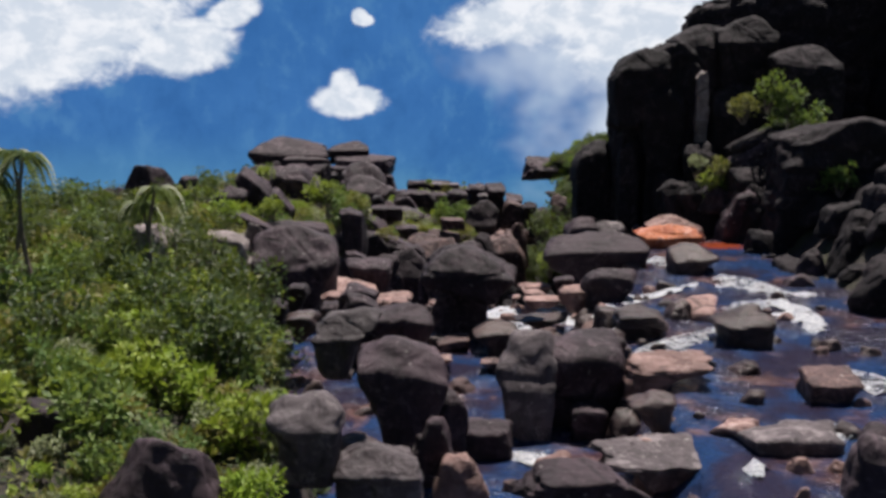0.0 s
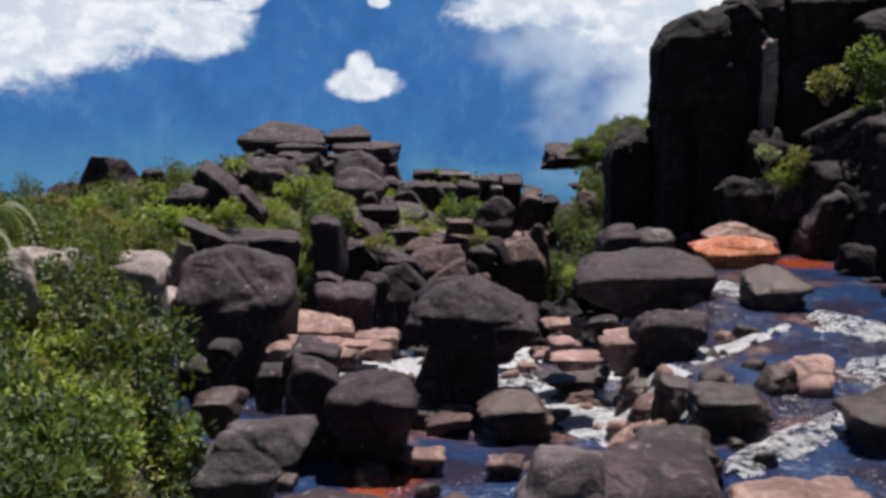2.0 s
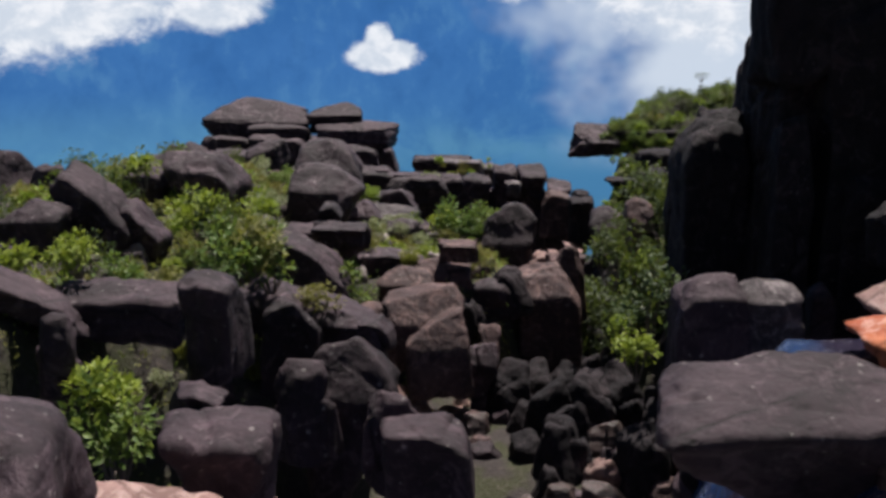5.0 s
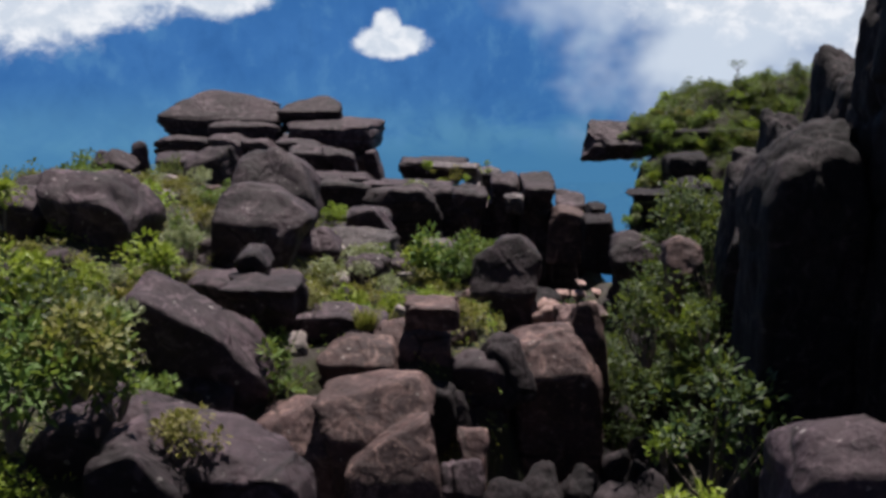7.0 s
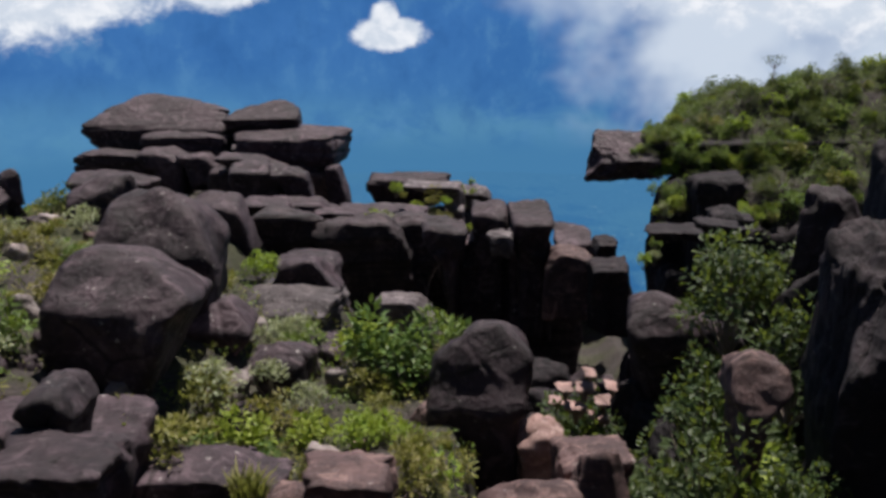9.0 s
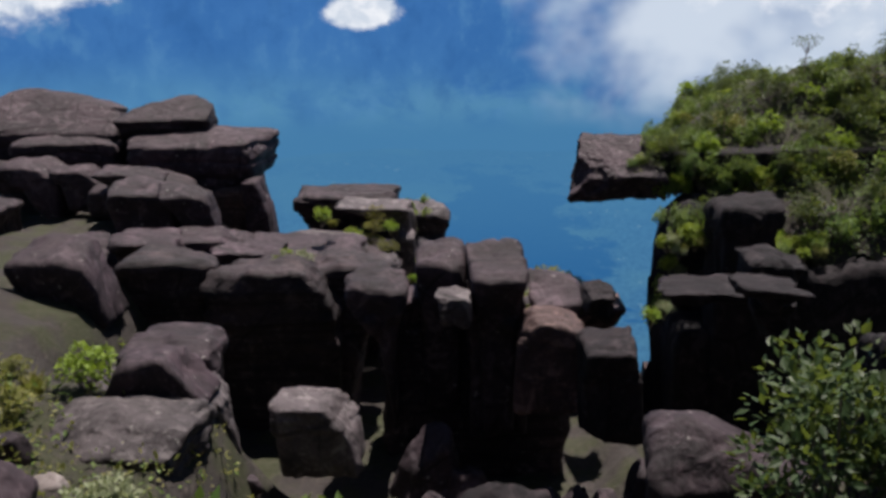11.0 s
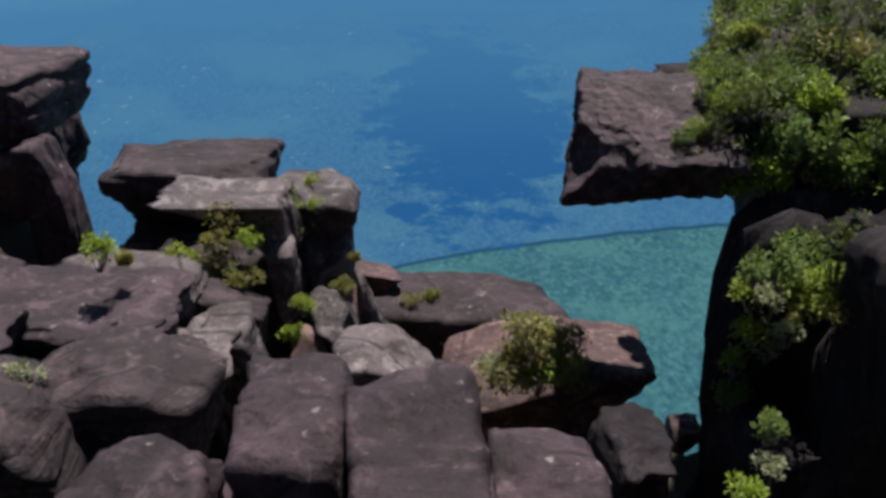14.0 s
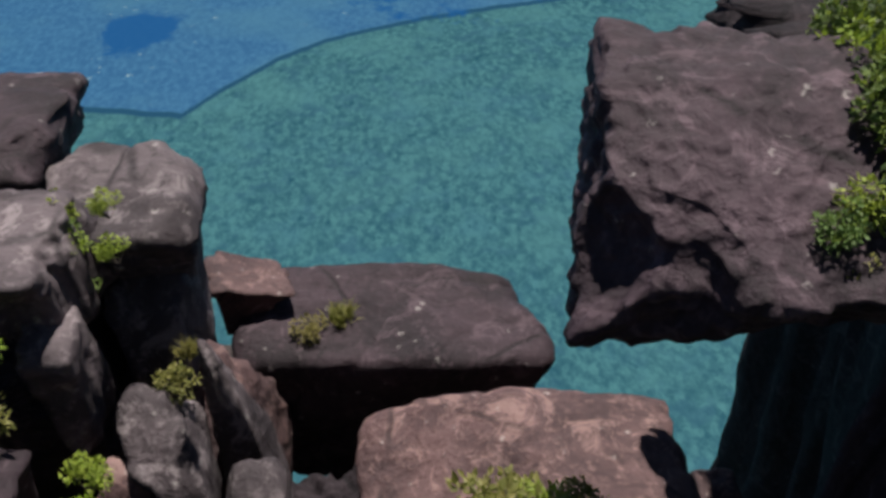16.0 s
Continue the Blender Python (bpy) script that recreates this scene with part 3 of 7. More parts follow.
    if root:
        # the foot goes on down into the soil
        low = np.clip(1 - out[:, 2] / (0.3 * size[2]), 0, 1)
        out[:, :2] *= (1 + 0.08 * min(1.0, root) * low)[:, None]
        out[:, 2] -= root * np.minimum(1, low * 1.6)
    return out, quads


FOOTPRINTS = []
STYLES = {
    "angular": (ROCK, dict(boxy=0.72, cuts=5, rough=0.07, tilt=16), "boulder", "dark angular sandstone boulder with worn edges among scrub"),
    "round": (ROCK, dict(boxy=0.52, cuts=4, rough=0.08, tilt=14), "boulder", "smooth rounded dark brown sandstone boulder"),
    "slab": (ROCK, dict(boxy=0.74, cuts=4, rough=0.06, layers=1.5, undercut=0.06, tilt=12), "rock_slab", "low flat dark sandstone slab with worn edges"),
    "caprock": (ROCK, dict(boxy=0.74, cuts=4, rough=0.06, layers=1.3, undercut=0.10, tilt=9), "caprock", "broad flat-topped dark sandstone block with shaded sides"),
    "pink": (ROCK_PINK, dict(boxy=0.55, cuts=6, rough=0.11, layers=1.5, tilt=20), "river_stone", "water-worn pink sandstone lying in the river bed"),
    "orange": (ROCK_ORANGE, dict(boxy=0.62, cuts=7, rough=0.14, layers=2.0, tilt=16), "orange_rock", "wet orange and pink sandstone ledge beside the river"),
    "pale": (ROCK_PALE, dict(boxy=0.55, cuts=6, rough=0.10, tilt=16), "pale_boulder", "pale grey weathered sandstone boulder among green scrub"),
    "tilted": (ROCK, dict(boxy=0.7, cuts=4, rough=0.06, lean=-0.35, tilt=12), "leaning_slab", "tall dark sandstone slab leaning on its neighbours"),
    "russet": (ROCK_RUSSET, dict(boxy=0.95, cuts=4, rough=0.04, tilt=12, chips=0.5), "russet_block", "cracked russet brown sandstone block with flat faces"),
    "layered": (ROCK_LAYER, dict(boxy=0.74, cuts=5, rough=0.08, layers=4.5, undercut=0.1, tilt=9), "layered_rock", "layered dark sandstone outcrop with wavy ledges"),
    "wet": (ROCK_WET, dict(boxy=0.55, cuts=6, rough=0.11, layers=1.2, tilt=18), "wet_stone", "wet dark brown sandstone standing in the river"),
    "black": (ROCK_SHADED, dict(boxy=0.7, cuts=6, rough=0.10, tilt=14, pits=0.03), "cliff_block", "weathered sandstone block with cliff shade in its black colour"),
    "finger": (ROCK, dict(boxy=0.66, cuts=4, rough=0.08, undercut=0.12, tilt=10), "finger_rock", "rounded dark sandstone finger with a flat worn top"),
    "grey": (ROCK_GREY, dict(boxy=0.68, cuts=5, rough=0.08, layers=2.2, undercut=0.04, tilt=10), "rim_rock", "lilac-grey weathered sandstone block with folded faces at the rim"),
    "tan": (ROCK_TAN, dict(boxy=0.85, cuts=2, rough=0.04, tilt=3), "tan_rock_wall", "tan sandstone face under a dark overhanging cap"),
}


def rock(style, base, size, seed, material=None, label="", **more):
    mat, shape, name, text = STYLES[style]
    if style not in ("slab", "caprock", "tan"):
        # boulders reach down into the soil
        low = max(ground(base[0], base[1]) - 0.25, base[2] - 0.7 * size[2])
        if low < base[2]:
            more["root"] = base[2] - low
    n = 7 if max(size) < 0.8 else 11 if max(size) < 1.4 else 18 if max(size) < 3 else 28
    verts, quads = rock_shape(size, seed, **{"n": n, **shape, **more})
    ob = mesh_object(name, verts, quads, material or mat)
    ob.matrix_world = pose(*base)
    FOOTPRINTS.append((base[0], base[1], size[0] / 2, size[1] / 2, base[2] + size[2]))
    return tagged(ob, label or text, "rock", name + "s")


rock("slab", (2.44, 16.00, -7.31), (2.53, 1.52, 0.61), 6)
rock("pink", (0.38, 18.00, -8.51), (1.19, 0.96, 1.21), 10)
rock("angular", (-4.33, 13.60, -6.53), (2.06, 1.44, 1.28), 12)
rock("angular", (-7.20, 16.00, -6.80), (1.30, 1.04, 1.36), 13)
rock("round", (7.83, 16.00, -7.51), (1.61, 1.29, 1.44), 21)
rock("round", (0.50, 32.80, -8.92), (2.22, 1.56, 1.91), 26)
rock("angular", (0.44, 33.07, -10.09), (3.07, 1.56, 1.74), 326)
rock("round", (8.42, 55.00, -9.72), (1.68, 1.52, 1.55), 54)
rock("round", (10.18, 55.00, -9.69), (2.10, 1.89, 1.52), 55)
rock("round", (11.81, 55.00, -9.10), (0.70, 0.63, 0.66), 56)
rock("angular", (11.75, 55.08, -9.91), (0.97, 0.63, 1.00), 356)
rock("angular", (-20.38, 66.00, -8.21), (3.74, 3.00, 2.58), 57)
rock("angular", (-17.29, 64.00, -7.79), (1.93, 1.54, 1.54), 58)
rock("round", (-7.12, 42.00, -7.10), (0.79, 0.63, 0.75), 65)
rock("angular", (-7.12, 42.09, -7.83), (1.02, 0.63, 0.96), 365)
rock("round", (-4.36, 42.00, -8.54), (1.15, 0.92, 0.80), 66)
rock("pale", (-7.30, 36.00, -6.39), (0.96, 0.58, 1.11), 68)
rock("angular", (-16.15, 78.00, -8.39), (2.08, 1.66, 1.42), 74)
rock("angular", (-9.95, 74.00, -9.08), (2.57, 1.80, 2.77), 102)
rock("angular", (-12.98, 74.00, -6.80), (0.77, 0.54, 0.73), 103)
rock("angular", (-13.04, 74.09, -8.03), (0.98, 0.54, 1.44), 403)
rock("russet", (4.65, 59.00, -10.45), (1.48, 1.18, 1.78), 110)
rock("angular", (10.88, 66.00, -7.02), (1.84, 1.47, 1.55), 111)
rock("angular", (11.07, 66.22, -7.97), (2.24, 1.47, 1.41), 411)
rock("black", (11.23, 46.00, -5.73), (1.61, 1.29, 1.04), 175)
rock("black", (14.37, 43.00, -6.49), (2.07, 1.35, 1.93), 176)
rock("black", (14.34, 43.25, -7.67), (2.31, 1.45, 1.77), 476)
rock("black", (16.17, 36.00, -7.43), (3.15, 2.52, 2.64), 177)
rock("black", (14.42, 30.00, -7.84), (2.57, 2.05, 2.38), 178)
rock("black", (14.70, 30.31, -9.29), (3.21, 2.05, 2.17), 478)
rock("round", (14.23, 36.00, -7.98), (1.53, 1.22, 1.66), 179)
rock("slab", (12.97, 34.00, -7.59), (1.24, 0.87, 0.67), 181)
rock("round", (8.74, 37.00, -8.16), (1.91, 1.34, 0.98), 182)
rock("pale", (-11.01, 37.00, -7.81), (2.03, 1.22, 2.04), 183)
rock("pale", (-8.77, 36.00, -7.89), (1.35, 0.81, 2.11), 184)
rock("pale", (-9.44, 30.00, -5.29), (1.36, 0.81, 0.84), 185)
rock("round", (-0.47, 43.00, -9.40), (1.42, 0.85, 1.07), 196)
rock("angular", (-0.43, 43.17, -10.06), (1.58, 0.99, 0.97), 496)
rock("angular", (-2.65, 44.00, -9.14), (1.24, 0.78, 1.12), 197)
rock("angular", (-2.61, 44.15, -9.82), (1.63, 0.87, 1.02), 497)
rock("slab", (15.50, 45.60, -4.04), (4.09, 3.27, 1.93), 199, lean=0.5)
rock("slab", (13.28, 45.00, -6.18), (2.16, 1.51, 1.37), 200)
rock("round", (0.14, 20.50, -7.55), (0.90, 0.72, 0.71), 207)
rock("angular", (0.04, 20.61, -7.99), (1.07, 0.72, 0.65), 507)
rock("angular", (-0.16, 18.60, -7.38), (0.70, 0.56, 0.57), 209)
rock("angular", (-0.20, 18.68, -7.73), (0.93, 0.56, 0.52), 509)

# the hill of boulders, and the boulders of the river
rock("tilted", (-4.45, 53.90, -9.99), (3.24, 1.80, 3.30), 2200, outline=((-1.0,0.92), (-0.75,0.23), (-0.31,-0.56), (0.36,-1.0), (0.93,-0.83), (1.0,-0.39), (0.51,0.29), (-0.67,1.0)), lean=0,boxy=1.0,cuts=1,chips=0.3)
rock("russet", (-0.43, 53.20, -10.21), (2.63, 2.40, 1.53), 2201, outline=((-1.0,0.41), (-0.49,-1.0), (0.31,-0.51), (1.0,0.06), (0.72,1.0)), brow=-0.57, peak=0.0, boxy=1.3,cuts=1,rough=0.03,chips=0.2)
rock("russet", (-2.14, 53.20, -10.64), (2.08, 2.00, 1.33), 2202, outline=((-1.0,0.21), (-0.67,-0.93), (0.96,-1.0), (1.0,-0.33), (0.3,1.0)), brow=-0.62, peak=0.0, boxy=1.3,cuts=1,rough=0.03,chips=0.2)
rock("russet", (0.12, 52.00, -10.70), (2.05, 2.00, 1.54), 2203, outline=((-1.0,-0.33), (-0.82,-1.0), (1.0,-0.97), (0.81,1.0), (-0.19,0.42)), brow=-0.67, peak=0.0, boxy=1.3,cuts=1,rough=0.03,chips=0.2)
rock("angular", (-2.74, 48.60, -8.82), (3.34, 2.20, 1.14), 2204, outline=((-1.0,0.65), (-0.99,-1.0), (1.0,-0.93), (0.44,0.04), (-0.58,1.0)), brow=-0.27, peak=0.0, boxy=1.1,cuts=1,chips=0.3)
rock("round", (-1.58, 48.20, -8.80), (1.38, 1.40, 0.56), 2205, outline=((-1.0,0.87), (-0.85,-1.0), (1.0,-0.95), (0.51,0.8), (-0.64,1.0)), brow=0.78, peak=0.0)
rock("russet", (-1.21, 56.60, -10.18), (2.06, 2.00, 1.24), 2206, outline=((-1.0,0.26), (-0.86,-1.0), (0.13,-0.99), (1.0,-0.74), (0.82,0.56), (-0.23,1.0)), brow=0.20, peak=0.0)
rock("russet", (0.02, 58.00, -10.74), (2.15, 2.00, 1.76), 2207, outline=((-1.0,0.63), (-0.38,-1.0), (0.93,-0.99), (1.0,0.63), (-0.42,1.0)), brow=0.39, peak=0.0)
rock("angular", (1.85, 57.10, -11.64), (1.63, 1.80, 2.27), 2208, outline=((-1.0,0.68), (-0.9,-1.0), (1.0,-0.99), (0.87,0.98), (-0.37,1.0)), brow=0.75, peak=0.0)
rock("russet", (3.91, 58.80, -14.18), (2.87, 2.80, 4.86), 2209, outline=((-1.0,0.76), (-0.93,-1.0), (0.82,-0.99), (1.0,-0.24), (0.93,0.43), (0.26,1.0), (-0.49,0.93)), brow=0.59, peak=0.0, boxy=0.95,rough=0.06)
rock("russet", (1.69, 53.80, -11.32), (0.74, 1.20, 1.12), 2210, outline=((-1.0,0.84), (-0.37,-0.91), (0.86,-1.0), (1.0,1.0)), brow=-0.51, peak=0.0)
rock("angular", (-4.59, 58.70, -9.56), (3.11, 2.20, 1.80), 2211, outline=((-1.0,0.89), (-0.9,-0.3), (-0.24,-1.0), (0.86,-0.82), (1.0,0.57), (-0.34,1.0)), brow=0.83, peak=0.0, rough=0.12)
rock("angular", (-2.08, 58.90, -9.72), (2.72, 1.80, 0.93), 2212, outline=((-1.0,0.87), (-0.72,-0.77), (0.57,-1.0), (1.0,0.1), (-0.11,1.0)), brow=0.78, peak=0.0)
rock("angular", (2.55, 63.10, -10.57), (2.39, 2.20, 2.77), 2213, outline=((-1.0,-0.49), (-0.85,-1.0), (0.65,-0.86), (0.92,-0.1), (1.0,0.52), (0.35,1.0), (-0.35,0.71), (-0.8,0.38)), brow=-0.21, peak=0.0, rough=0.11,boxy=0.9)
rock("angular", (-5.41, 67.00, -9.01), (3.10, 3.00, 3.52), 2214, outline=((-1.0,0.26), (0.32,-1.0), (0.85,-0.75), (1.0,0.14), (0.65,0.67), (0.05,1.0), (-0.94,0.74)), brow=0.22, peak=0.0, boxy=0.8)
rock("round", (-5.03, 63.40, -9.11), (3.33, 3.60, 2.99), 2215, outline=((-1.0,-1.0), (0.29,-1.0), (1.0,0.21), (0.69,0.57), (0.21,0.86), (-0.52,1.0), (-0.9,0.7), (-0.96,0.39)), brow=0.31, peak=0.0, boxy=0.9)
rock("angular", (-9.46, 61.00, -8.19), (3.13, 3.00, 2.89), 2216, outline=((-1.0,0.9), (-0.21,-0.88), (0.7,-1.0), (1.0,0.02), (0.29,0.96), (-0.5,1.0)), brow=0.59, peak=0.0)
rock("angular", (-11.69, 61.20, -7.31), (2.46, 2.40, 1.51), 2217, outline=((-1.0,0.74), (-0.89,-0.99), (0.48,-1.0), (1.0,-0.12), (0.06,1.0)), brow=0.44, peak=0.0)
rock("angular", (-13.62, 73.00, -7.58), (1.71, 2.00, 1.32), 2218, outline=((-1.0,0.43), (-0.94,-0.74), (0.58,-1.0), (1.0,-0.18), (-0.24,1.0)), brow=0.26, peak=0.0)
rock("grey", (-3.15, 70.70, -10.63), (3.04, 2.40, 1.46), 2219, outline=((-1.0,0.44), (-0.81,-0.71), (0.4,-1.0), (0.97,-0.72), (1.0,0.49), (-0.35,1.0)), brow=0.18, peak=0.0)
rock("angular", (-2.88, 72.40, -10.39), (2.09, 1.80, 1.74), 2220, outline=((-1.0,0.1), (0.33,-1.0), (1.0,-0.21), (0.28,1.0), (-0.72,0.85)))
rock("angular", (-3.88, 66.40, -9.75), (1.64, 1.80, 1.53), 2221, outline=((-1.0,0.36), (-0.97,-0.61), (0.25,-1.0), (1.0,-0.04), (0.09,1.0)), brow=0.15, peak=0.0)
rock("angular", (-1.99, 64.30, -10.21), (1.47, 1.60, 1.53), 2222, outline=((-1.0,0.62), (-0.41,-1.0), (0.87,-0.82), (1.0,0.66), (0.04,1.0)), brow=0.51, peak=0.0)
rock("angular", (-1.18, 66.30, -10.95), (1.11, 1.60, 1.85), 2223, outline=((-1.0,0.86), (-0.61,-1.0), (1.0,-0.67), (0.63,1.0)), brow=0.69, peak=0.0)
rock("round", (-3.93, 57.40, -7.63), (0.80, 1.80, 0.87), 2224, outline=((-1.0,0.16), (-0.22,-1.0), (1.0,-0.26), (0.23,1.0), (-0.68,0.99)), brow=0.95, peak=0.0)
rock("round", (-3.44, 56.00, -7.81), (2.12, 2.00, 0.59), 2225, outline=((-1.0,1.0), (-0.65,-1.0), (0.92,-0.97), (1.0,0.73), (0.06,0.97)), brow=0.95, peak=0.0)
rock("russet", (0.56, 57.30, -8.59), (1.48, 1.60, 0.43), 2226, outline=((-1.0,0.9), (-0.98,-1.0), (0.98,-0.96), (1.0,1.0)), brow=0.95, peak=0.0)
rock("angular", (8.31, 69.70, -11.43), (3.46, 2.40, 2.32), 2227, outline=((-1.0,0.7), (-0.92,-0.42), (-0.18,-1.0), (1.0,-0.72), (0.98,-0.15), (-0.57,1.0)), brow=0.28, peak=0.0)
rock("russet", (7.20, 58.70, -8.19), (1.00, 1.40, 1.34), 2228, outline=((-1.0,-0.06), (-0.37,-1.0), (1.0,0.06), (0.87,0.72), (-0.41,1.0), (-0.95,0.72)), brow=-0.71, peak=0.0, boxy=0.85)
rock("pink", (3.91, 62.30, -10.94), (1.14, 1.60, 1.21), 2229, outline=((-1.0,0.46), (-0.6,-1.0), (1.0,-0.78), (0.79,0.64), (0.03,1.0)))
rock("russet", (4.70, 60.40, -10.20), (1.51, 1.80, 0.88), 2230, outline=((-1.0,0.54), (-0.99,-1.0), (0.58,-0.99), (1.0,1.0), (-0.51,0.97)), brow=0.95, peak=0.0)
rock("pink", (4.68, 66.40, -10.80), (0.48, 0.80, 0.23), 2231, outline=((-1.0,1.0), (0.01,-1.0), (1.0,0.26), (0.88,0.65)))
rock("pink", (5.27, 66.70, -10.97), (0.57, 0.80, 0.28), 2232, outline=((-1.0,1.0), (0.01,-1.0), (1.0,0.26), (0.89,0.98)))
rock("pink", (5.75, 67.00, -11.44), (0.49, 0.80, 0.24), 2233, outline=((-1.0,1.0), (0.02,-1.0), (1.0,0.27), (0.97,0.64)))
rock("pink", (4.97, 66.40, -11.40), (0.62, 0.80, 0.31), 2234, outline=((-1.0,0.95), (0.01,-1.0), (1.0,0.24), (0.85,1.0), (-0.33,1.0)))
rock("pink", (5.60, 66.70, -11.78), (0.58, 0.80, 0.28), 2235, outline=((-1.0,1.0), (0.02,-1.0), (1.0,0.27), (0.91,0.87)))
rock("pink", (4.52, 67.00, -11.42), (0.44, 0.80, 0.21), 2236, outline=((-1.0,1.0), (0.01,-1.0), (1.0,0.27), (0.87,0.36)))
rock("pink", (5.88, 66.40, -10.73), (0.36, 0.80, 0.17), 2237, outline=((-1.0,1.0), (-0.05,-1.0), (1.0,-0.22), (0.87,0.26)))
rock("pink", (5.34, 66.70, -10.49), (0.37, 0.80, 0.18), 2238, outline=((-1.0,1.0), (0.0,-1.0), (1.0,0.14), (0.98,0.26)))
rock("angular", (-4.11, 42.60, -6.96), (1.24, 1.60, 1.37), 2239, outline=((-1.0,0.95), (-0.78,-1.0), (1.0,-0.98), (0.94,0.55), (-0.17,1.0)), brow=0.81, peak=0.0, boxy=0.9)
rock("angular", (-9.12, 52.30, -7.72), (1.63, 1.60, 1.93), 2240, outline=((-1.0,0.82), (-0.89,-0.86), (0.74,-1.0), (1.0,-0.24), (-0.1,1.0)), boxy=0.85)
rock("angular", (6.82, 45.90, -8.48), (1.73, 1.80, 2.00), 2241, outline=((-1.0,0.18), (-0.91,-1.0), (1.0,-0.98), (0.71,0.42), (0.61,0.89), (0.24,1.0), (-0.59,0.76)), brow=0.65, peak=0.0, boxy=0.6)
rock("grey", (8.30, 46.30, -8.68), (1.74, 1.80, 1.96), 2242, outline=((-1.0,0.74), (-0.86,-1.0), (1.0,-0.98), (0.7,0.68), (0.37,1.0), (-0.28,0.96)), brow=0.67, peak=0.0, boxy=0.6)
rock("round", (9.72, 46.95, -8.05), (0.65, 0.90, 1.06), 2243, outline=((-1.0,0.61), (-0.64,-1.0), (1.0,-1.0), (0.9,0.05), (0.23,1.0)), brow=0.40, peak=0.0)
rock("angular", (-11.49, 50.50, -6.88), (2.18, 1.80, 1.44), 2244, outline=((-1.0,-0.24), (-0.71,-1.0), (0.84,-0.72), (1.0,0.49), (0.06,1.0)), brow=0.27, peak=0.0)
rock("angular", (-10.24, 51.90, -7.14), (2.60, 1.80, 2.57), 2245, outline=((-1.0,0.4), (-0.03,-1.0), (0.78,-1.0), (1.0,-0.59), (0.2,0.37), (-0.59,1.0)))
rock("angular", (-10.83, 62.20, -7.39), (3.36, 2.40, 1.79), 2246, outline=((-1.0,0.76), (-0.58,-0.54), (0.77,-1.0), (1.0,-0.25), (-0.06,1.0)), brow=0.41, peak=0.0)
rock("slab", (-9.02, 44.40, -7.61), (3.24, 1.60, 1.74), 2247, outline=((-1.0,0.79), (-0.06,-0.41), (0.65,-1.0), (1.0,-0.94), (0.6,-0.08), (-0.71,1.0)))
rock("slab", (-7.12, 45.60, -8.13), (3.34, 2.00, 1.47), 2248, outline=((-1.0,0.86), (-0.4,-0.57), (0.89,-1.0), (1.0,0.68), (-0.09,1.0)), brow=0.80)
rock("tilted", (-4.51, 49.60, -11.04), (3.16, 2.00, 3.51), 2249, outline=((-1.0,-0.18), (0.48,-1.0), (1.0,-0.29), (0.56,0.74), (-0.17,1.0), (-0.98,0.65)), brow=0.74, peak=0.0, lean=0)
rock("tilted", (-3.55, 47.40, -11.27), (1.76, 1.60, 3.81), 2250, outline=((-1.0,-0.44), (0.32,-1.0), (0.9,-0.54), (1.0,0.51), (-0.09,1.0), (-0.76,0.89)), lean=0,boxy=1.0,cuts=2,chips=0.4)
rock("tilted", (-1.73, 45.50, -10.75), (2.27, 1.80, 2.81), 2251, outline=((-1.0,-0.67), (-0.67,-1.0), (0.91,-0.41), (1.0,0.2), (0.08,1.0), (-0.8,0.69)), brow=-0.02, peak=0.0, lean=0,boxy=1.0,cuts=2,chips=0.4)
rock("angular", (0.29, 42.30, -10.02), (2.03, 1.60, 1.39), 2252, outline=((-1.0,0.89), (-0.83,-0.78), (1.0,-1.0), (0.85,0.4), (0.07,1.0)), brow=0.75, peak=0.0)
rock("angular", (1.48, 53.00, -12.40), (1.02, 1.00, 1.83), 2253, outline=((-1.0,0.83), (-0.82,-0.62), (-0.04,-1.0), (1.0,0.14), (0.84,1.0)), brow=0.39, peak=0.0)
rock("round", (-5.47, 35.00, -8.48), (3.33, 3.20, 3.26), 2254, outline=((-1.0,0.23), (-0.91,-0.79), (-0.25,-1.0), (0.56,-0.71), (1.0,-0.02), (0.93,0.64), (-0.22,1.0), (-0.94,0.69)), brow=0.21, peak=0.0, boxy=0.55)
rock("caprock", (0.93, 32.00, -7.43), (3.36, 2.40, 1.93), 2255, outline=((-1.0,-0.16), (-0.82,-0.55), (0.5,-1.0), (0.89,-0.45), (1.0,-0.05), (0.42,0.42), (-0.1,1.0), (-0.42,0.91), (-0.73,0.46)), brow=0.08, peak=0.0, boxy=0.7,rough=0.1)
rock("caprock", (6.18, 38.20, -8.38), (4.39, 2.80, 2.26), 2256, outline=((-1.0,0.71), (-0.92,-0.29), (-0.03,-1.0), (0.77,-0.85), (1.0,0.47), (1.0,0.73), (0.46,1.0), (-0.47,0.96)), brow=0.61, boxy=0.78)
rock("round", (5.73, 32.10, -7.75), (1.81, 1.80, 1.45), 2257, outline=((-1.0,0.38), (-0.82,-1.0), (0.44,-0.9), (1.0,0.99), (-0.6,1.0)), brow=0.95, peak=0.0)
rock("round", (-3.12, 39.20, -8.97), (2.03, 2.00, 1.68), 2258, outline=((-1.0,0.79), (-0.47,-0.46), (0.32,-1.0), (0.9,-0.28), (1.0,0.72), (0.37,1.0), (-0.87,1.0)), brow=0.79, peak=0.0)
rock("round", (-3.80, 40.30, -7.67), (1.01, 1.00, 0.48), 2259, outline=((-1.0,0.46), (0.13,-1.0), (1.0,-0.2), (-0.06,1.0)))
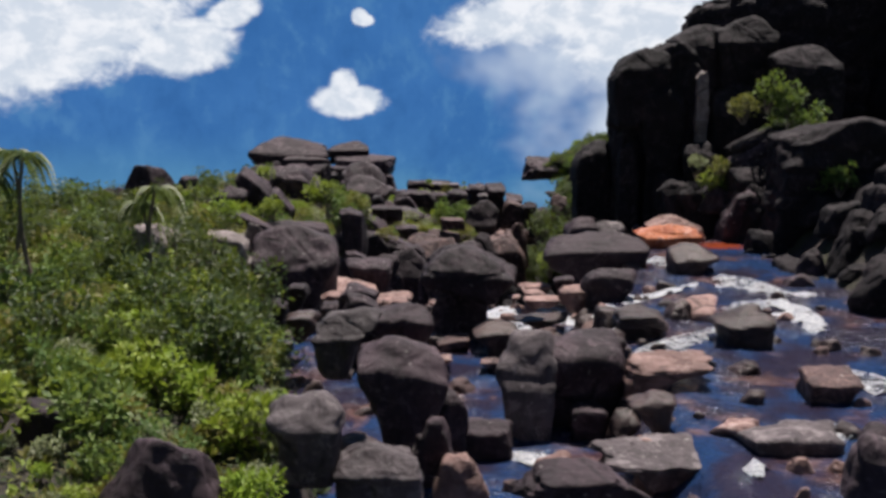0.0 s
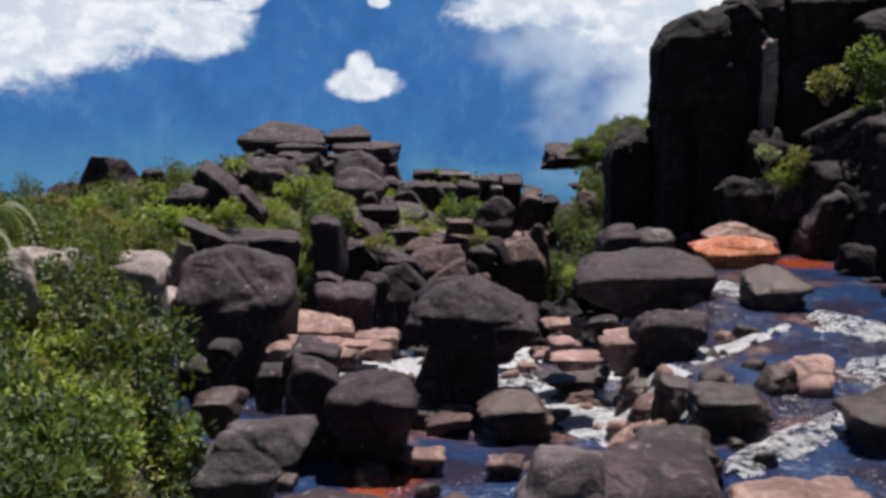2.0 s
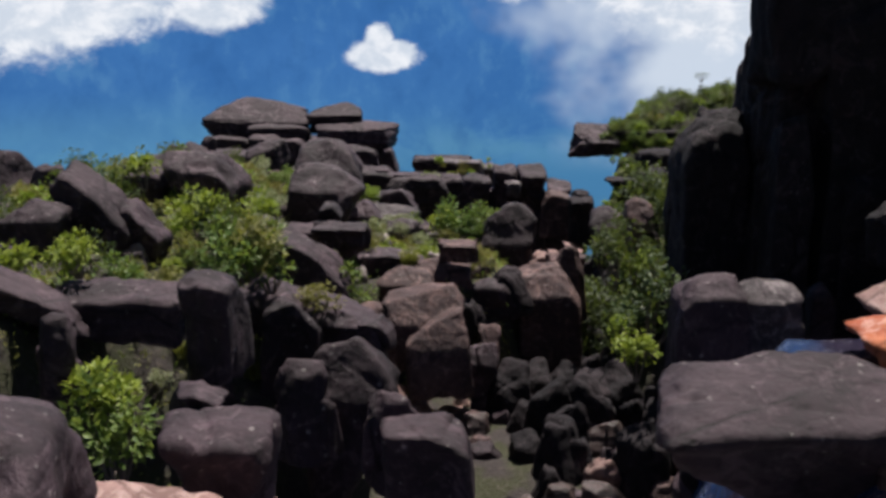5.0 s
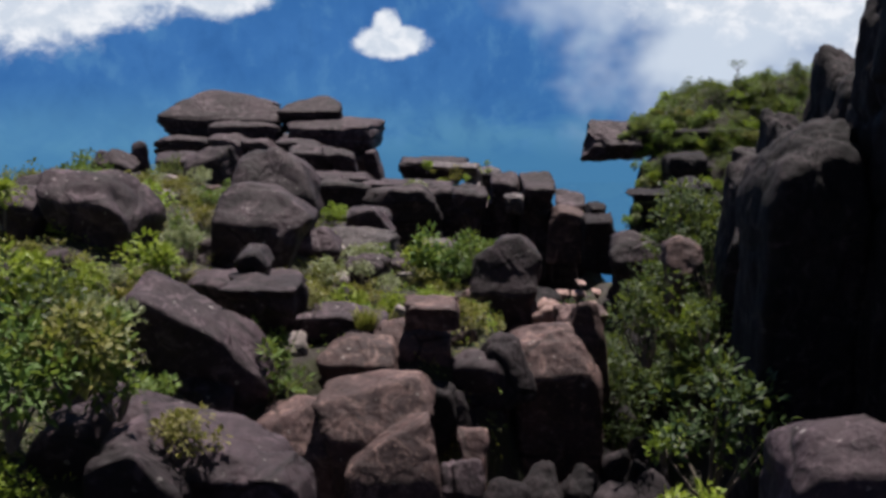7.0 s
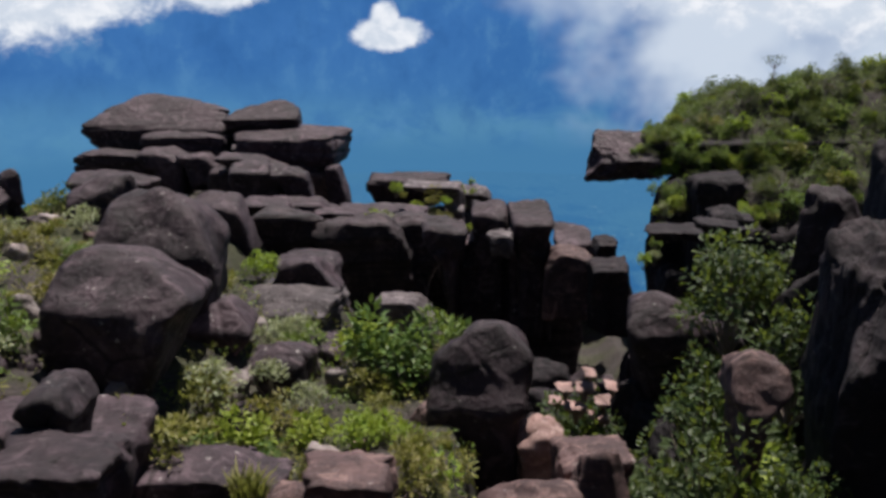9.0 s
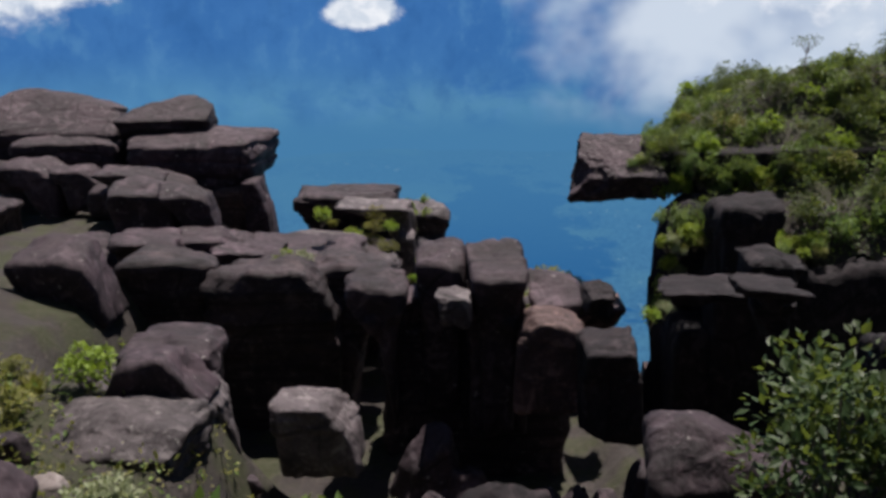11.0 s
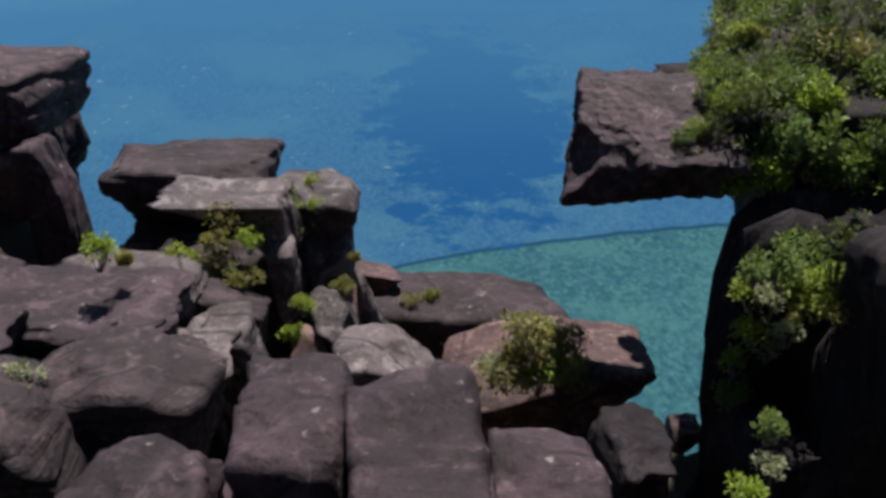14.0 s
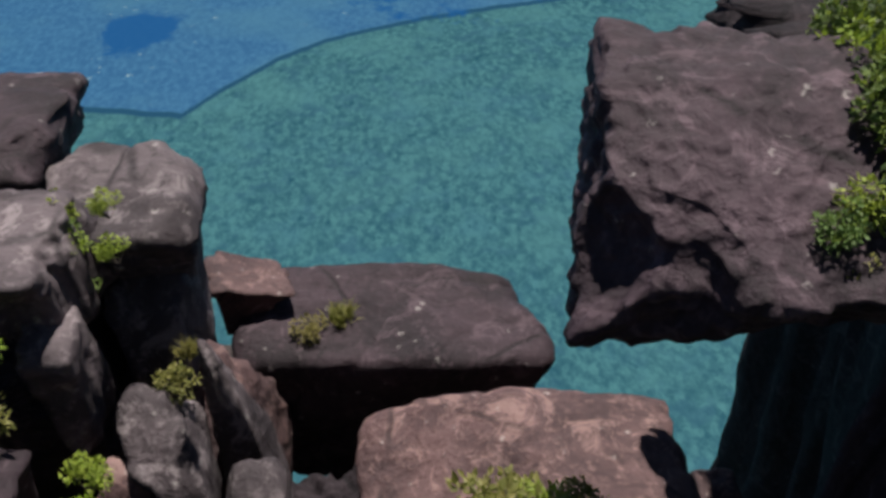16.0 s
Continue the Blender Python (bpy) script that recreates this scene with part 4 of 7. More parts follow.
rock("pink", (-3.71, 37.10, -8.38), (2.31, 1.80, 0.64), 2260, outline=((-1.0,-0.15), (-0.85,-1.0), (0.87,-0.96), (1.0,-0.44), (-0.13,1.0), (-0.85,0.68)), brow=-0.18)
rock("pink", (-3.59, 34.80, -8.15), (1.92, 1.20, 0.32), 2261, outline=((-1.0,1.0), (-0.58,-1.0), (0.48,-0.66), (1.0,0.7)), brow=0.95)
rock("pink", (-2.46, 36.10, -8.58), (1.57, 1.00, 0.28), 2262, outline=((-1.0,1.0), (-0.65,-1.0), (0.83,-0.58), (1.0,0.88)), brow=0.95)
rock("pink", (-2.63, 33.10, -7.94), (1.37, 1.00, 0.28), 2263, outline=((-1.0,0.62), (-0.66,-1.0), (0.89,-0.86), (1.0,1.0)), brow=0.95)
rock("pink", (-1.98, 37.40, -8.94), (1.59, 1.20, 0.59), 2264, outline=((-1.0,0.9), (-0.57,-0.38), (0.62,-1.0), (1.0,1.0)), brow=0.95)
rock("pink", (-1.77, 35.05, -8.42), (0.94, 0.90, 0.34), 2265, outline=((-1.0,-0.54), (0.94,-1.0), (1.0,1.0), (-0.06,0.94)), brow=0.90)
rock("pink", (-3.91, 32.20, -7.48), (0.71, 0.80, 0.28), 2266, outline=((-1.0,-0.2), (-0.31,-1.0), (1.0,0.93), (-0.29,1.0)))
rock("pink", (3.66, 37.30, -8.40), (1.29, 1.00, 0.43), 2267, outline=((-1.0,0.08), (0.6,-1.0), (1.0,0.72), (-0.13,1.0)), brow=0.65)
rock("pink", (3.24, 32.85, -7.59), (0.86, 0.90, 0.32), 2268, outline=((-1.0,0.83), (-0.45,-1.0), (1.0,0.08), (0.45,1.0)), brow=0.84)
rock("pink", (4.66, 32.40, -7.61), (1.20, 1.20, 0.51), 2269, outline=((-1.0,0.62), (-0.76,-0.78), (0.57,-1.0), (1.0,1.0), (0.52,0.98)), brow=0.95)
rock("pink", (3.29, 30.90, -7.28), (1.25, 1.00, 0.20), 2270, outline=((-1.0,1.0), (-0.66,-1.0), (0.64,-0.93), (1.0,0.76)), brow=0.95)
rock("pink", (4.91, 33.50, -7.51), (1.23, 1.00, 0.28), 2271, outline=((-1.0,0.63), (-0.36,-1.0), (1.0,1.0), (-0.0,0.91)), brow=0.95)
rock("pink", (2.38, 30.90, -7.21), (0.42, 0.60, 0.19), 2272, outline=((-1.0,0.57), (0.02,-1.0), (1.0,1.0), (0.22,0.92)))
rock("round", (4.42, 34.25, -7.44), (0.82, 0.90, 0.41), 2273, outline=((-1.0,0.4), (-0.61,-0.91), (0.78,-1.0), (1.0,0.91), (0.18,1.0)), brow=0.95, peak=0.0)
rock("angular", (-2.71, 29.90, -7.12), (1.22, 1.40, 0.71), 2274, outline=((-1.0,-0.51), (-0.97,-1.0), (0.89,-0.97), (1.0,0.01), (-0.38,1.0), (-0.72,0.91)), brow=0.72, peak=0.0)
rock("round", (-4.58, 29.40, -6.84), (0.72, 1.20, 0.56), 2275, outline=((-1.0,0.04), (-0.68,-1.0), (1.0,-0.26), (0.68,1.0), (-0.74,0.88)), brow=0.95, peak=0.0)
rock("pale", (-8.61, 36.30, -6.73), (1.64, 1.40, 1.09), 2276, outline=((-1.0,0.84), (-0.89,-1.0), (0.79,-0.99), (1.0,0.14), (-0.09,1.0)), brow=0.58, peak=0.0)
rock("pale", (-7.74, 34.30, -7.10), (1.42, 1.40, 0.87), 2277, outline=((-1.0,0.8), (-0.86,-1.0), (0.68,-0.99), (1.0,0.31), (-0.08,1.0)), brow=0.56, peak=0.0)
rock("round", (-1.25, 28.60, -8.30), (1.98, 2.00, 1.57), 2278, outline=((-1.0,0.14), (-0.69,-0.93), (0.4,-1.0), (0.94,-0.37), (1.0,0.62), (0.2,1.0), (-0.68,0.81)), brow=0.60, peak=0.0)
rock("grey", (-2.30, 22.20, -6.38), (1.64, 1.60, 1.02), 2279, outline=((-1.0,-0.15), (-0.85,-0.67), (-0.18,-1.0), (0.69,-0.15), (1.0,0.49), (0.6,1.0), (-0.61,0.65)), brow=-0.33, peak=0.0, boxy=0.75)
rock("grey", (2.09, 23.00, -8.13), (1.62, 2.00, 2.04), 2280, outline=((-1.0,0.07), (-0.64,-0.68), (0.44,-1.0), (1.0,-0.17), (0.74,1.0), (-0.48,0.83)), brow=-0.58, peak=0.0, boxy=0.7,layers=1)
rock("round", (3.54, 23.60, -8.73), (2.32, 2.40, 2.44), 2281, outline=((-1.0,0.76), (-0.7,-1.0), (0.67,-0.87), (1.0,0.03), (0.84,0.86), (0.13,1.0)), brow=0.72, peak=0.0, boxy=0.5)
rock("grey", (4.70, 18.60, -7.80), (3.34, 2.00, 0.42), 2282, outline=((-1.0,0.61), (-0.99,-0.43), (-0.17,-1.0), (0.85,0.37), (1.0,0.86), (-0.25,1.0)), brow=0.36)
rock("grey", (7.24, 18.60, -8.03), (2.30, 1.60, 1.10), 2283, outline=((-1.0,0.57), (-0.74,-1.0), (0.96,-1.0), (1.0,0.68), (0.12,1.0)), brow=0.89, peak=0.0, rough=0.1)
rock("round", (-0.89, 20.20, -7.79), (2.02, 2.00, 2.27), 2284, outline=((-1.0,0.63), (-0.82,-0.17), (-0.12,-1.0), (0.62,-1.0), (1.0,0.11), (0.86,0.67), (-0.14,1.0)), brow=0.46, peak=0.0, boxy=0.62)
rock("pale", (-10.49, 33.30, -6.15), (2.10, 1.60, 1.16), 2285, outline=((-1.0,0.71), (-0.88,-1.0), (0.9,-0.75), (1.0,0.41), (0.04,1.0)), layers=5)
rock("pale", (-7.36, 32.60, -6.35), (1.27, 1.20, 1.17), 2286, outline=((-1.0,0.84), (-0.51,-1.0), (0.76,-1.0), (1.0,0.42), (0.06,1.0)), brow=0.76, peak=0.0)
rock("pink", (10.72, 43.50, -7.22), (2.52, 1.80, 1.18), 2287, outline=((-1.0,0.02), (-0.71,-0.62), (0.14,-1.0), (1.0,-0.8), (0.88,0.1), (-0.09,1.0)), brow=-0.04, peak=0.0, boxy=0.75,layers=2)
rock("orange", (9.98, 41.80, -7.31), (2.84, 2.00, 1.07), 2288, outline=((-1.0,0.26), (-0.5,-0.78), (0.41,-1.0), (1.0,-0.06), (0.91,0.89), (-0.1,1.0)), brow=0.16, peak=0.0, boxy=0.75)
rock("grey", (-2.42, 16.00, -6.40), (1.37, 1.20, 1.01), 2289, outline=((-1.0,0.25), (-0.49,-1.0), (0.93,-0.7), (1.0,0.36), (0.44,1.0), (-0.56,0.89)), brow=0.01, peak=0.0)
rock("grey", (-1.15, 15.85, -7.13), (1.65, 1.30, 0.84), 2290, outline=((-1.0,0.05), (-0.75,-1.0), (1.0,-1.0), (0.84,0.47), (-0.33,1.0)), brow=0.10, peak=0.0)
rock("wet", (5.87, 27.15, -7.40), (1.70, 1.60, 0.80), 2291, outline=((-1.0,-0.58), (-0.1,-1.0), (1.0,-0.27), (0.59,1.0), (-0.95,0.99)), brow=0.95)
rock("pink", (8.24, 29.30, -7.40), (1.09, 1.20, 0.69), 2292, outline=((-1.0,0.72), (-0.96,-1.0), (0.04,-0.93), (1.0,0.63), (0.09,1.0)), brow=-0.35)
rock("wet", (4.37, 25.15, -7.40), (1.59, 1.60, 0.68), 2293, outline=((-1.0,1.0), (-0.36,-1.0), (1.0,-0.45), (0.58,0.99)), brow=0.95)
rock("wet", (1.80, 30.03, -8.65), (1.69, 1.40, 0.94), 2294, outline=((-1.0,0.15), (0.23,-1.0), (1.0,-0.26), (0.71,0.79), (-0.18,1.0)), brow=0.41)
rock("russet", (2.27, 29.94, -8.65), (0.90, 0.90, 0.49), 2295, outline=((-1.0,0.8), (-0.78,-1.0), (0.51,-1.0), (1.0,0.65), (0.14,1.0)), brow=0.75)
rock("russet", (0.31, 30.19, -8.65), (1.20, 1.10, 0.42), 2296, outline=((-1.0,0.03), (-0.83,-1.0), (0.92,-0.54), (1.0,1.0), (0.11,0.82)), brow=0.95)
rock("pink", (-0.20, 28.01, -8.65), (1.04, 0.90, 0.41), 2297, outline=((-1.0,0.98), (0.16,-1.0), (1.0,0.75), (-0.21,1.0)), brow=0.95)
rock("russet", (1.52, 27.79, -8.65), (0.86, 0.80, 0.37), 2298, outline=((-1.0,0.61), (0.4,-1.0), (1.0,0.17), (0.05,1.0)), brow=0.94)
rock("wet", (3.49, 33.05, -8.65), (2.16, 1.40, 0.45), 2299, outline=((-1.0,0.25), (0.01,-1.0), (1.0,0.73), (0.92,1.0), (-0.17,0.8)), brow=0.71)
rock("pink", (4.97, 33.65, -8.65), (0.75, 0.70, 0.36), 2300, outline=((-1.0,0.04), (0.78,-1.0), (1.0,0.54), (0.16,1.0)), brow=0.39)
rock("pink", (5.61, 22.84, -7.40), (2.32, 2.00, 0.66), 2301, outline=((-1.0,0.85), (-0.9,-1.0), (0.12,-0.38), (1.0,0.82), (0.53,1.0), (-0.42,0.97)), brow=0.80, layers=4)
rock("russet", (9.12, 21.57, -7.40), (1.33, 1.40, 0.70), 2302, outline=((-1.0,0.59), (-0.96,-1.0), (0.64,-0.38), (1.0,1.0), (0.11,0.99)), brow=0.45)
rock("wet", (8.54, 26.35, -7.40), (1.69, 1.60, 1.09), 2303, outline=((-1.0,0.14), (-0.5,-0.7), (0.82,-1.0), (1.0,0.27), (0.79,1.0), (-0.22,0.63)), brow=0.19)
rock("wet", (9.77, 36.58, -7.40), (2.15, 1.80, 1.14), 2304, outline=((-1.0,0.44), (-0.81,-1.0), (0.25,-1.0), (1.0,0.07), (-0.06,1.0)), brow=0.05, layers=5)
rock("wet", (4.62, 20.18, -7.40), (1.07, 1.10, 0.61), 2305, outline=((-1.0,0.24), (0.45,-1.0), (0.89,0.51), (1.0,1.0), (-0.17,1.0)), brow=0.95)
rock("round", (3.57, 22.30, -8.65), (0.89, 1.00, 0.88), 2306, outline=((-1.0,0.71), (-0.77,-1.0), (0.96,-0.73), (1.0,0.71), (0.17,1.0)), brow=0.71)
rock("angular", (1.00, 21.39, -8.65), (1.38, 1.30, 0.74), 2307, outline=((-1.0,-1.0), (1.0,-0.6), (0.99,1.0), (-0.02,1.0), (-1.0,0.99)), brow=0.95)
rock("round", (-5.40, 30.40, -7.72), (0.63, 0.80, 0.72), 2308, outline=((-1.0,0.86), (-0.95,-0.81), (0.39,-1.0), (1.0,0.24), (-0.29,1.0)), brow=0.50, peak=0.0)
rock("round", (-3.61, 29.75, -7.56), (0.70, 0.90, 0.61), 2309, outline=((-1.0,0.07), (-0.72,-1.0), (0.92,-0.7), (1.0,0.79), (-0.53,1.0)), brow=0.58, peak=0.0)
rock("angular", (-2.61, 28.80, -7.78), (1.32, 1.20, 1.33), 2310, outline=((-1.0,-0.78), (-0.17,-1.0), (0.71,-0.96), (1.0,0.36), (0.07,0.9), (-0.54,1.0)), boxy=0.85)
rock("wet", (-4.13, 27.10, -7.18), (1.02, 1.20, 0.55), 2311, outline=((-1.0,0.35), (-0.51,-1.0), (1.0,-0.26), (0.57,1.0), (-0.34,0.96)), brow=0.88, peak=0.0)
# the rim: capped stack, layered outcrop, fingers, blocks of the last ledge
rock("caprock", (-15.59, 96.75, -8.82), (8.30, 4.50, 3.29), 2000, outline=((-1.0,0.1), (-0.94,-0.36), (-0.59,-0.93), (0.24,-1.0), (1.0,-0.42), (0.85,0.44), (0.31,0.81), (-0.37,1.0), (-0.71,0.56)), brow=0.02, layers=2.5)
rock("slab", (-13.51, 95.00, -9.37), (4.68, 3.00, 2.24), 2001, outline=((-1.0,0.73), (-0.94,-0.3), (-0.34,-1.0), (0.93,-0.76), (1.0,0.41), (-0.18,1.0)), brow=0.62)
rock("caprock", (-9.43, 96.05, -8.15), (4.24, 3.50, 2.26), 2002, outline=((-1.0,0.3), (-0.91,-1.0), (1.0,-0.51), (0.98,0.49), (0.34,1.0), (-0.64,0.65)), brow=0.32, layers=2.5)
rock("caprock", (-7.88, 94.65, -9.88), (6.25, 4.50, 2.71), 2003, outline=((-1.0,0.83), (-0.88,-0.63), (0.36,-1.0), (0.99,-0.58), (1.0,0.76), (0.39,0.99), (-0.7,1.0)), brow=0.74, layers=2)
rock("tan", (-6.54, 93.60, -11.34), (2.63, 2.00, 2.05), 2004, outline=((-1.0,0.8), (-0.77,-1.0), (1.0,-0.96), (0.65,1.0)))
rock("angular", (-5.10, 92.80, -11.02), (1.28, 1.60, 2.08), 2005, outline=((-1.0,0.88), (-0.73,-1.0), (1.0,-0.87), (0.14,1.0)), brow=0.85)
rock("angular", (-9.16, 91.00, -10.50), (4.89, 3.00, 2.14), 2006, outline=((-1.0,-0.42), (0.93,-1.0), (1.0,-0.07), (0.74,0.56), (-0.27,1.0), (-0.94,0.51)), brow=0.53)
rock("slab", (-16.60, 93.00, -9.43), (5.04, 3.00, 1.42), 2007, outline=((-1.0,0.66), (-0.96,-1.0), (1.0,-0.75), (0.68,0.38), (-0.57,1.0)), brow=0.95)
rock("round", (-13.81, 92.00, -9.36), (2.86, 2.00, 1.53), 2008, outline=((-1.0,0.94), (-0.51,-0.29), (0.64,-1.0), (1.0,0.05), (-0.04,1.0)), brow=0.64)
rock("round", (-11.97, 91.50, -9.11), (2.32, 2.00, 1.05), 2009, outline=((-1.0,1.0), (-0.14,-1.0), (1.0,-0.37), (0.34,0.92)), brow=0.74)
rock("round", (-15.08, 87.50, -9.86), (4.49, 3.00, 1.48), 2010, outline=((-1.0,0.85), (-0.68,-0.23), (0.72,-1.0), (1.0,0.42), (-0.1,1.0)), brow=0.63)
rock("round", (-8.94, 83.75, -10.42), (3.22, 2.50, 1.35), 2011, outline=((-1.0,1.0), (-0.52,-0.61), (0.37,-1.0), (1.0,-0.29), (0.18,0.93)), brow=0.82)
rock("round", (-5.82, 87.25, -11.01), (3.55, 2.50, 1.09), 2012, outline=((-1.0,1.0), (-0.77,0.01), (0.1,-1.0), (1.0,-0.05), (0.34,0.88)), brow=0.86)
rock("angular", (-8.01, 87.75, -10.01), (2.86, 2.50, 1.97), 2013, outline=((-1.0,1.0), (-0.65,-0.94), (0.78,-1.0), (1.0,0.31), (0.32,0.98)), brow=0.66)
rock("angular", (-6.38, 87.10, -9.89), (2.23, 2.20, 1.82), 2014, outline=((-1.0,0.98), (0.17,-0.79), (1.0,-1.0), (0.74,0.58), (-0.46,1.0)), brow=0.68)
rock("angular", (-9.10, 89.60, -8.72), (2.77, 2.20, 0.87), 2015, outline=((-1.0,1.0), (-0.48,-0.49), (0.69,-1.0), (1.0,-0.05), (0.01,0.9)), brow=0.80)
rock("round", (-6.72, 83.55, -9.72), (2.49, 2.50, 0.77), 2016, outline=((-1.0,1.0), (-0.49,-0.94), (0.15,-1.0), (1.0,-0.54), (0.85,0.75), (-0.47,0.99)), brow=0.81)
rock("round", (-5.18, 84.40, -9.97), (2.08, 2.20, 0.79), 2017, outline=((-1.0,0.93), (-0.17,-1.0), (1.0,-0.24), (0.67,0.78), (-0.28,1.0)), brow=0.75)
rock("round", (-3.38, 83.40, -9.85), (2.61, 2.20, 0.45), 2018, outline=((-1.0,1.0), (-0.8,-0.73), (0.71,-1.0), (1.0,0.83)), brow=0.95)
rock("slab", (-2.05, 85.25, -10.61), (4.38, 3.50, 0.83), 2019, outline=((-1.0,1.0), (-0.42,-0.25), (0.85,-1.0), (1.0,0.59), (0.43,0.78)), brow=0.95)
rock("layered", (-5.47, 81.30, -13.33), (3.32, 3.00, 4.45), 2020, outline=((-1.0,-0.96), (0.79,-1.0), (1.0,0.45), (0.9,0.86), (-0.56,1.0)), brow=0.95, boxy=0.62,rough=0.12)
rock("layered", (-2.18, 81.10, -13.33), (4.06, 3.00, 4.19), 2021, outline=((-1.0,0.35), (-0.93,-0.94), (1.0,-1.0), (0.86,0.35), (0.49,0.91), (-0.95,1.0)), brow=0.95, boxy=0.62,rough=0.12)
rock("layered", (-0.32, 82.50, -13.91), (3.37, 3.00, 4.46), 2022, outline=((-1.0,0.71), (-0.94,-0.98), (-0.08,-1.0), (0.87,0.46), (1.0,0.81), (0.68,0.86), (-0.24,1.0)), brow=0.95, boxy=0.6,rough=0.12)
rock("caprock", (-1.39, 93.00, -11.31), (4.44, 3.40, 1.76), 2023, outline=((-1.0,0.84), (-0.98,-0.47), (-0.89,-1.0), (0.86,-0.69), (1.0,0.89), (-0.99,1.0)), brow=0.95, boxy=0.82)
rock("grey", (0.17, 89.60, -10.32), (3.18, 2.40, 0.95), 2024, outline=((-1.0,1.0), (0.64,-1.0), (1.0,-0.86), (0.83,0.73), (0.13,0.86), (-0.7,0.97)), boxy=0.8,layers=0,tilt=4)
rock("grey", (1.34, 88.80, -11.64), (0.71, 1.20, 1.25), 2025, outline=((-1.0,1.0), (-0.94,-0.31), (0.08,-1.0), (1.0,-0.69), (0.88,0.77)), brow=0.95, boxy=0.85)
rock("grey", (1.80, 91.40, -11.40), (2.37, 2.80, 1.45), 2026, outline=((-1.0,0.93), (-0.2,-0.64), (0.57,-1.0), (0.91,-0.42), (1.0,0.46), (0.79,1.0)), brow=0.95)
rock("grey", (2.15, 90.60, -11.97), (1.23, 1.80, 1.62), 2027, outline=((-1.0,-0.19), (-0.38,-1.0), (0.98,-0.81), (1.0,-0.14), (0.35,1.0), (-0.92,0.81)), brow=-0.65, flutes=0.18,layers=0)
rock("russet", (2.32, 89.90, -15.04), (2.68, 2.60, 2.67), 2028, outline=((-1.0,-0.66), (0.87,-1.0), (1.0,-0.53), (0.75,0.29), (0.35,1.0), (-0.27,0.9), (-0.72,0.58)), brow=-0.37, layers=2)
rock("grey", (2.44, 88.40, -12.87), (1.16, 1.60, 1.25), 2029, outline=((-1.0,0.87), (-0.58,-0.32), (0.7,-1.0), (1.0,-0.63), (0.22,1.0)), brow=-0.66, boxy=0.85,tilt=4)
rock("grey", (3.36, 89.00, -15.58), (1.04, 1.60, 4.14), 2030, outline=((-1.0,0.42), (-0.53,-0.6), (1.0,-1.0), (0.34,0.2), (-0.14,0.6), (-1.0,1.0)), brow=-0.76, layers=0)
rock("grey", (3.53, 87.75, -13.43), (0.86, 1.50, 0.83), 2031, outline=((-1.0,-0.37), (0.37,-1.0), (1.0,0.33), (0.63,1.0), (-0.63,0.91)), brow=-0.52)
rock("russet", (1.90, 87.70, -14.35), (1.48, 1.80, 2.12), 2032, outline=((-1.0,-0.07), (-0.97,-0.91), (0.45,-1.0), (1.0,-0.13), (0.36,0.75), (-0.38,1.0)), brow=-0.59)
rock("grey", (-1.57, 86.90, -11.54), (3.28, 3.00, 1.52), 2033, outline=((-1.0,0.86), (-0.89,-0.66), (0.66,-1.0), (1.0,0.1), (0.92,0.95), (-0.61,1.0)), brow=0.95, boxy=0.5)
rock("angular", (0.47, 86.90, -11.59), (1.56, 1.40, 1.09), 2034, outline=((-1.0,1.0), (0.56,-1.0), (1.0,-0.23), (-0.18,0.88)), boxy=0.8)
rock("grey", (0.62, 85.30, -12.11), (1.75, 1.80, 1.66), 2035, outline=((-1.0,-0.33), (0.34,-1.0), (1.0,-0.44), (0.69,1.0), (-0.86,0.72)), brow=0.95)
rock("finger", (1.17, 78.20, -11.42), (1.74, 2.60, 2.63), 2036, outline=((-1.0,0.91), (-0.31,-0.19), (0.49,-1.0), (1.0,0.63), (0.94,0.86), (-0.66,1.0)), brow=0.95)
rock("finger", (2.88, 79.30, -11.16), (1.48, 2.60, 2.74), 2037, outline=((-1.0,0.89), (-0.79,-0.98), (0.54,-1.0), (1.0,0.38), (0.81,0.95), (-0.17,1.0)), brow=0.80)
rock("finger", (4.35, 78.30, -11.33), (1.69, 3.40, 3.01), 2038, outline=((-1.0,0.97), (-0.62,-0.98), (0.46,-1.0), (0.87,0.33), (1.0,0.78), (0.89,0.99), (0.03,1.0)), brow=0.76, boxy=0.75)
rock("finger", (5.92, 78.50, -10.84), (1.47, 2.40, 1.70), 2039, outline=((-1.0,0.96), (-0.4,-1.0), (0.59,-0.48), (1.0,0.43), (0.93,0.7), (-0.29,1.0)), brow=0.45)
rock("angular", (4.31, 78.60, -11.99), (1.65, 2.00, 2.50), 2040, outline=((-1.0,0.85), (-0.87,-0.96), (0.97,-1.0), (1.0,1.0)), brow=0.95)
rock("angular", (2.53, 79.60, -12.57), (2.07, 2.00, 3.04), 2041, outline=((-1.0,-0.96), (1.0,-1.0), (0.78,1.0), (-0.89,0.74)), brow=0.95)
rock("russet", (5.82, 76.80, -11.08), (2.23, 1.60, 1.53), 2042, outline=((-1.0,-0.91), (1.0,-1.0), (0.53,0.58), (-0.24,0.93), (-0.64,1.0), (-0.99,0.31)))
rock("grey", (3.22, 76.80, -9.49), (1.00, 1.20, 0.55), 2043, outline=((-1.0,0.63), (-0.6,-0.8), (0.9,-1.0), (1.0,0.61), (0.19,1.0)), brow=0.50)
rock("grey", (3.71, 84.60, -11.82), (1.95, 2.00, 1.11), 2044, outline=((-1.0,-0.31), (-0.92,-1.0), (1.0,-0.46), (0.04,1.0), (-0.98,0.91)), brow=0.95)
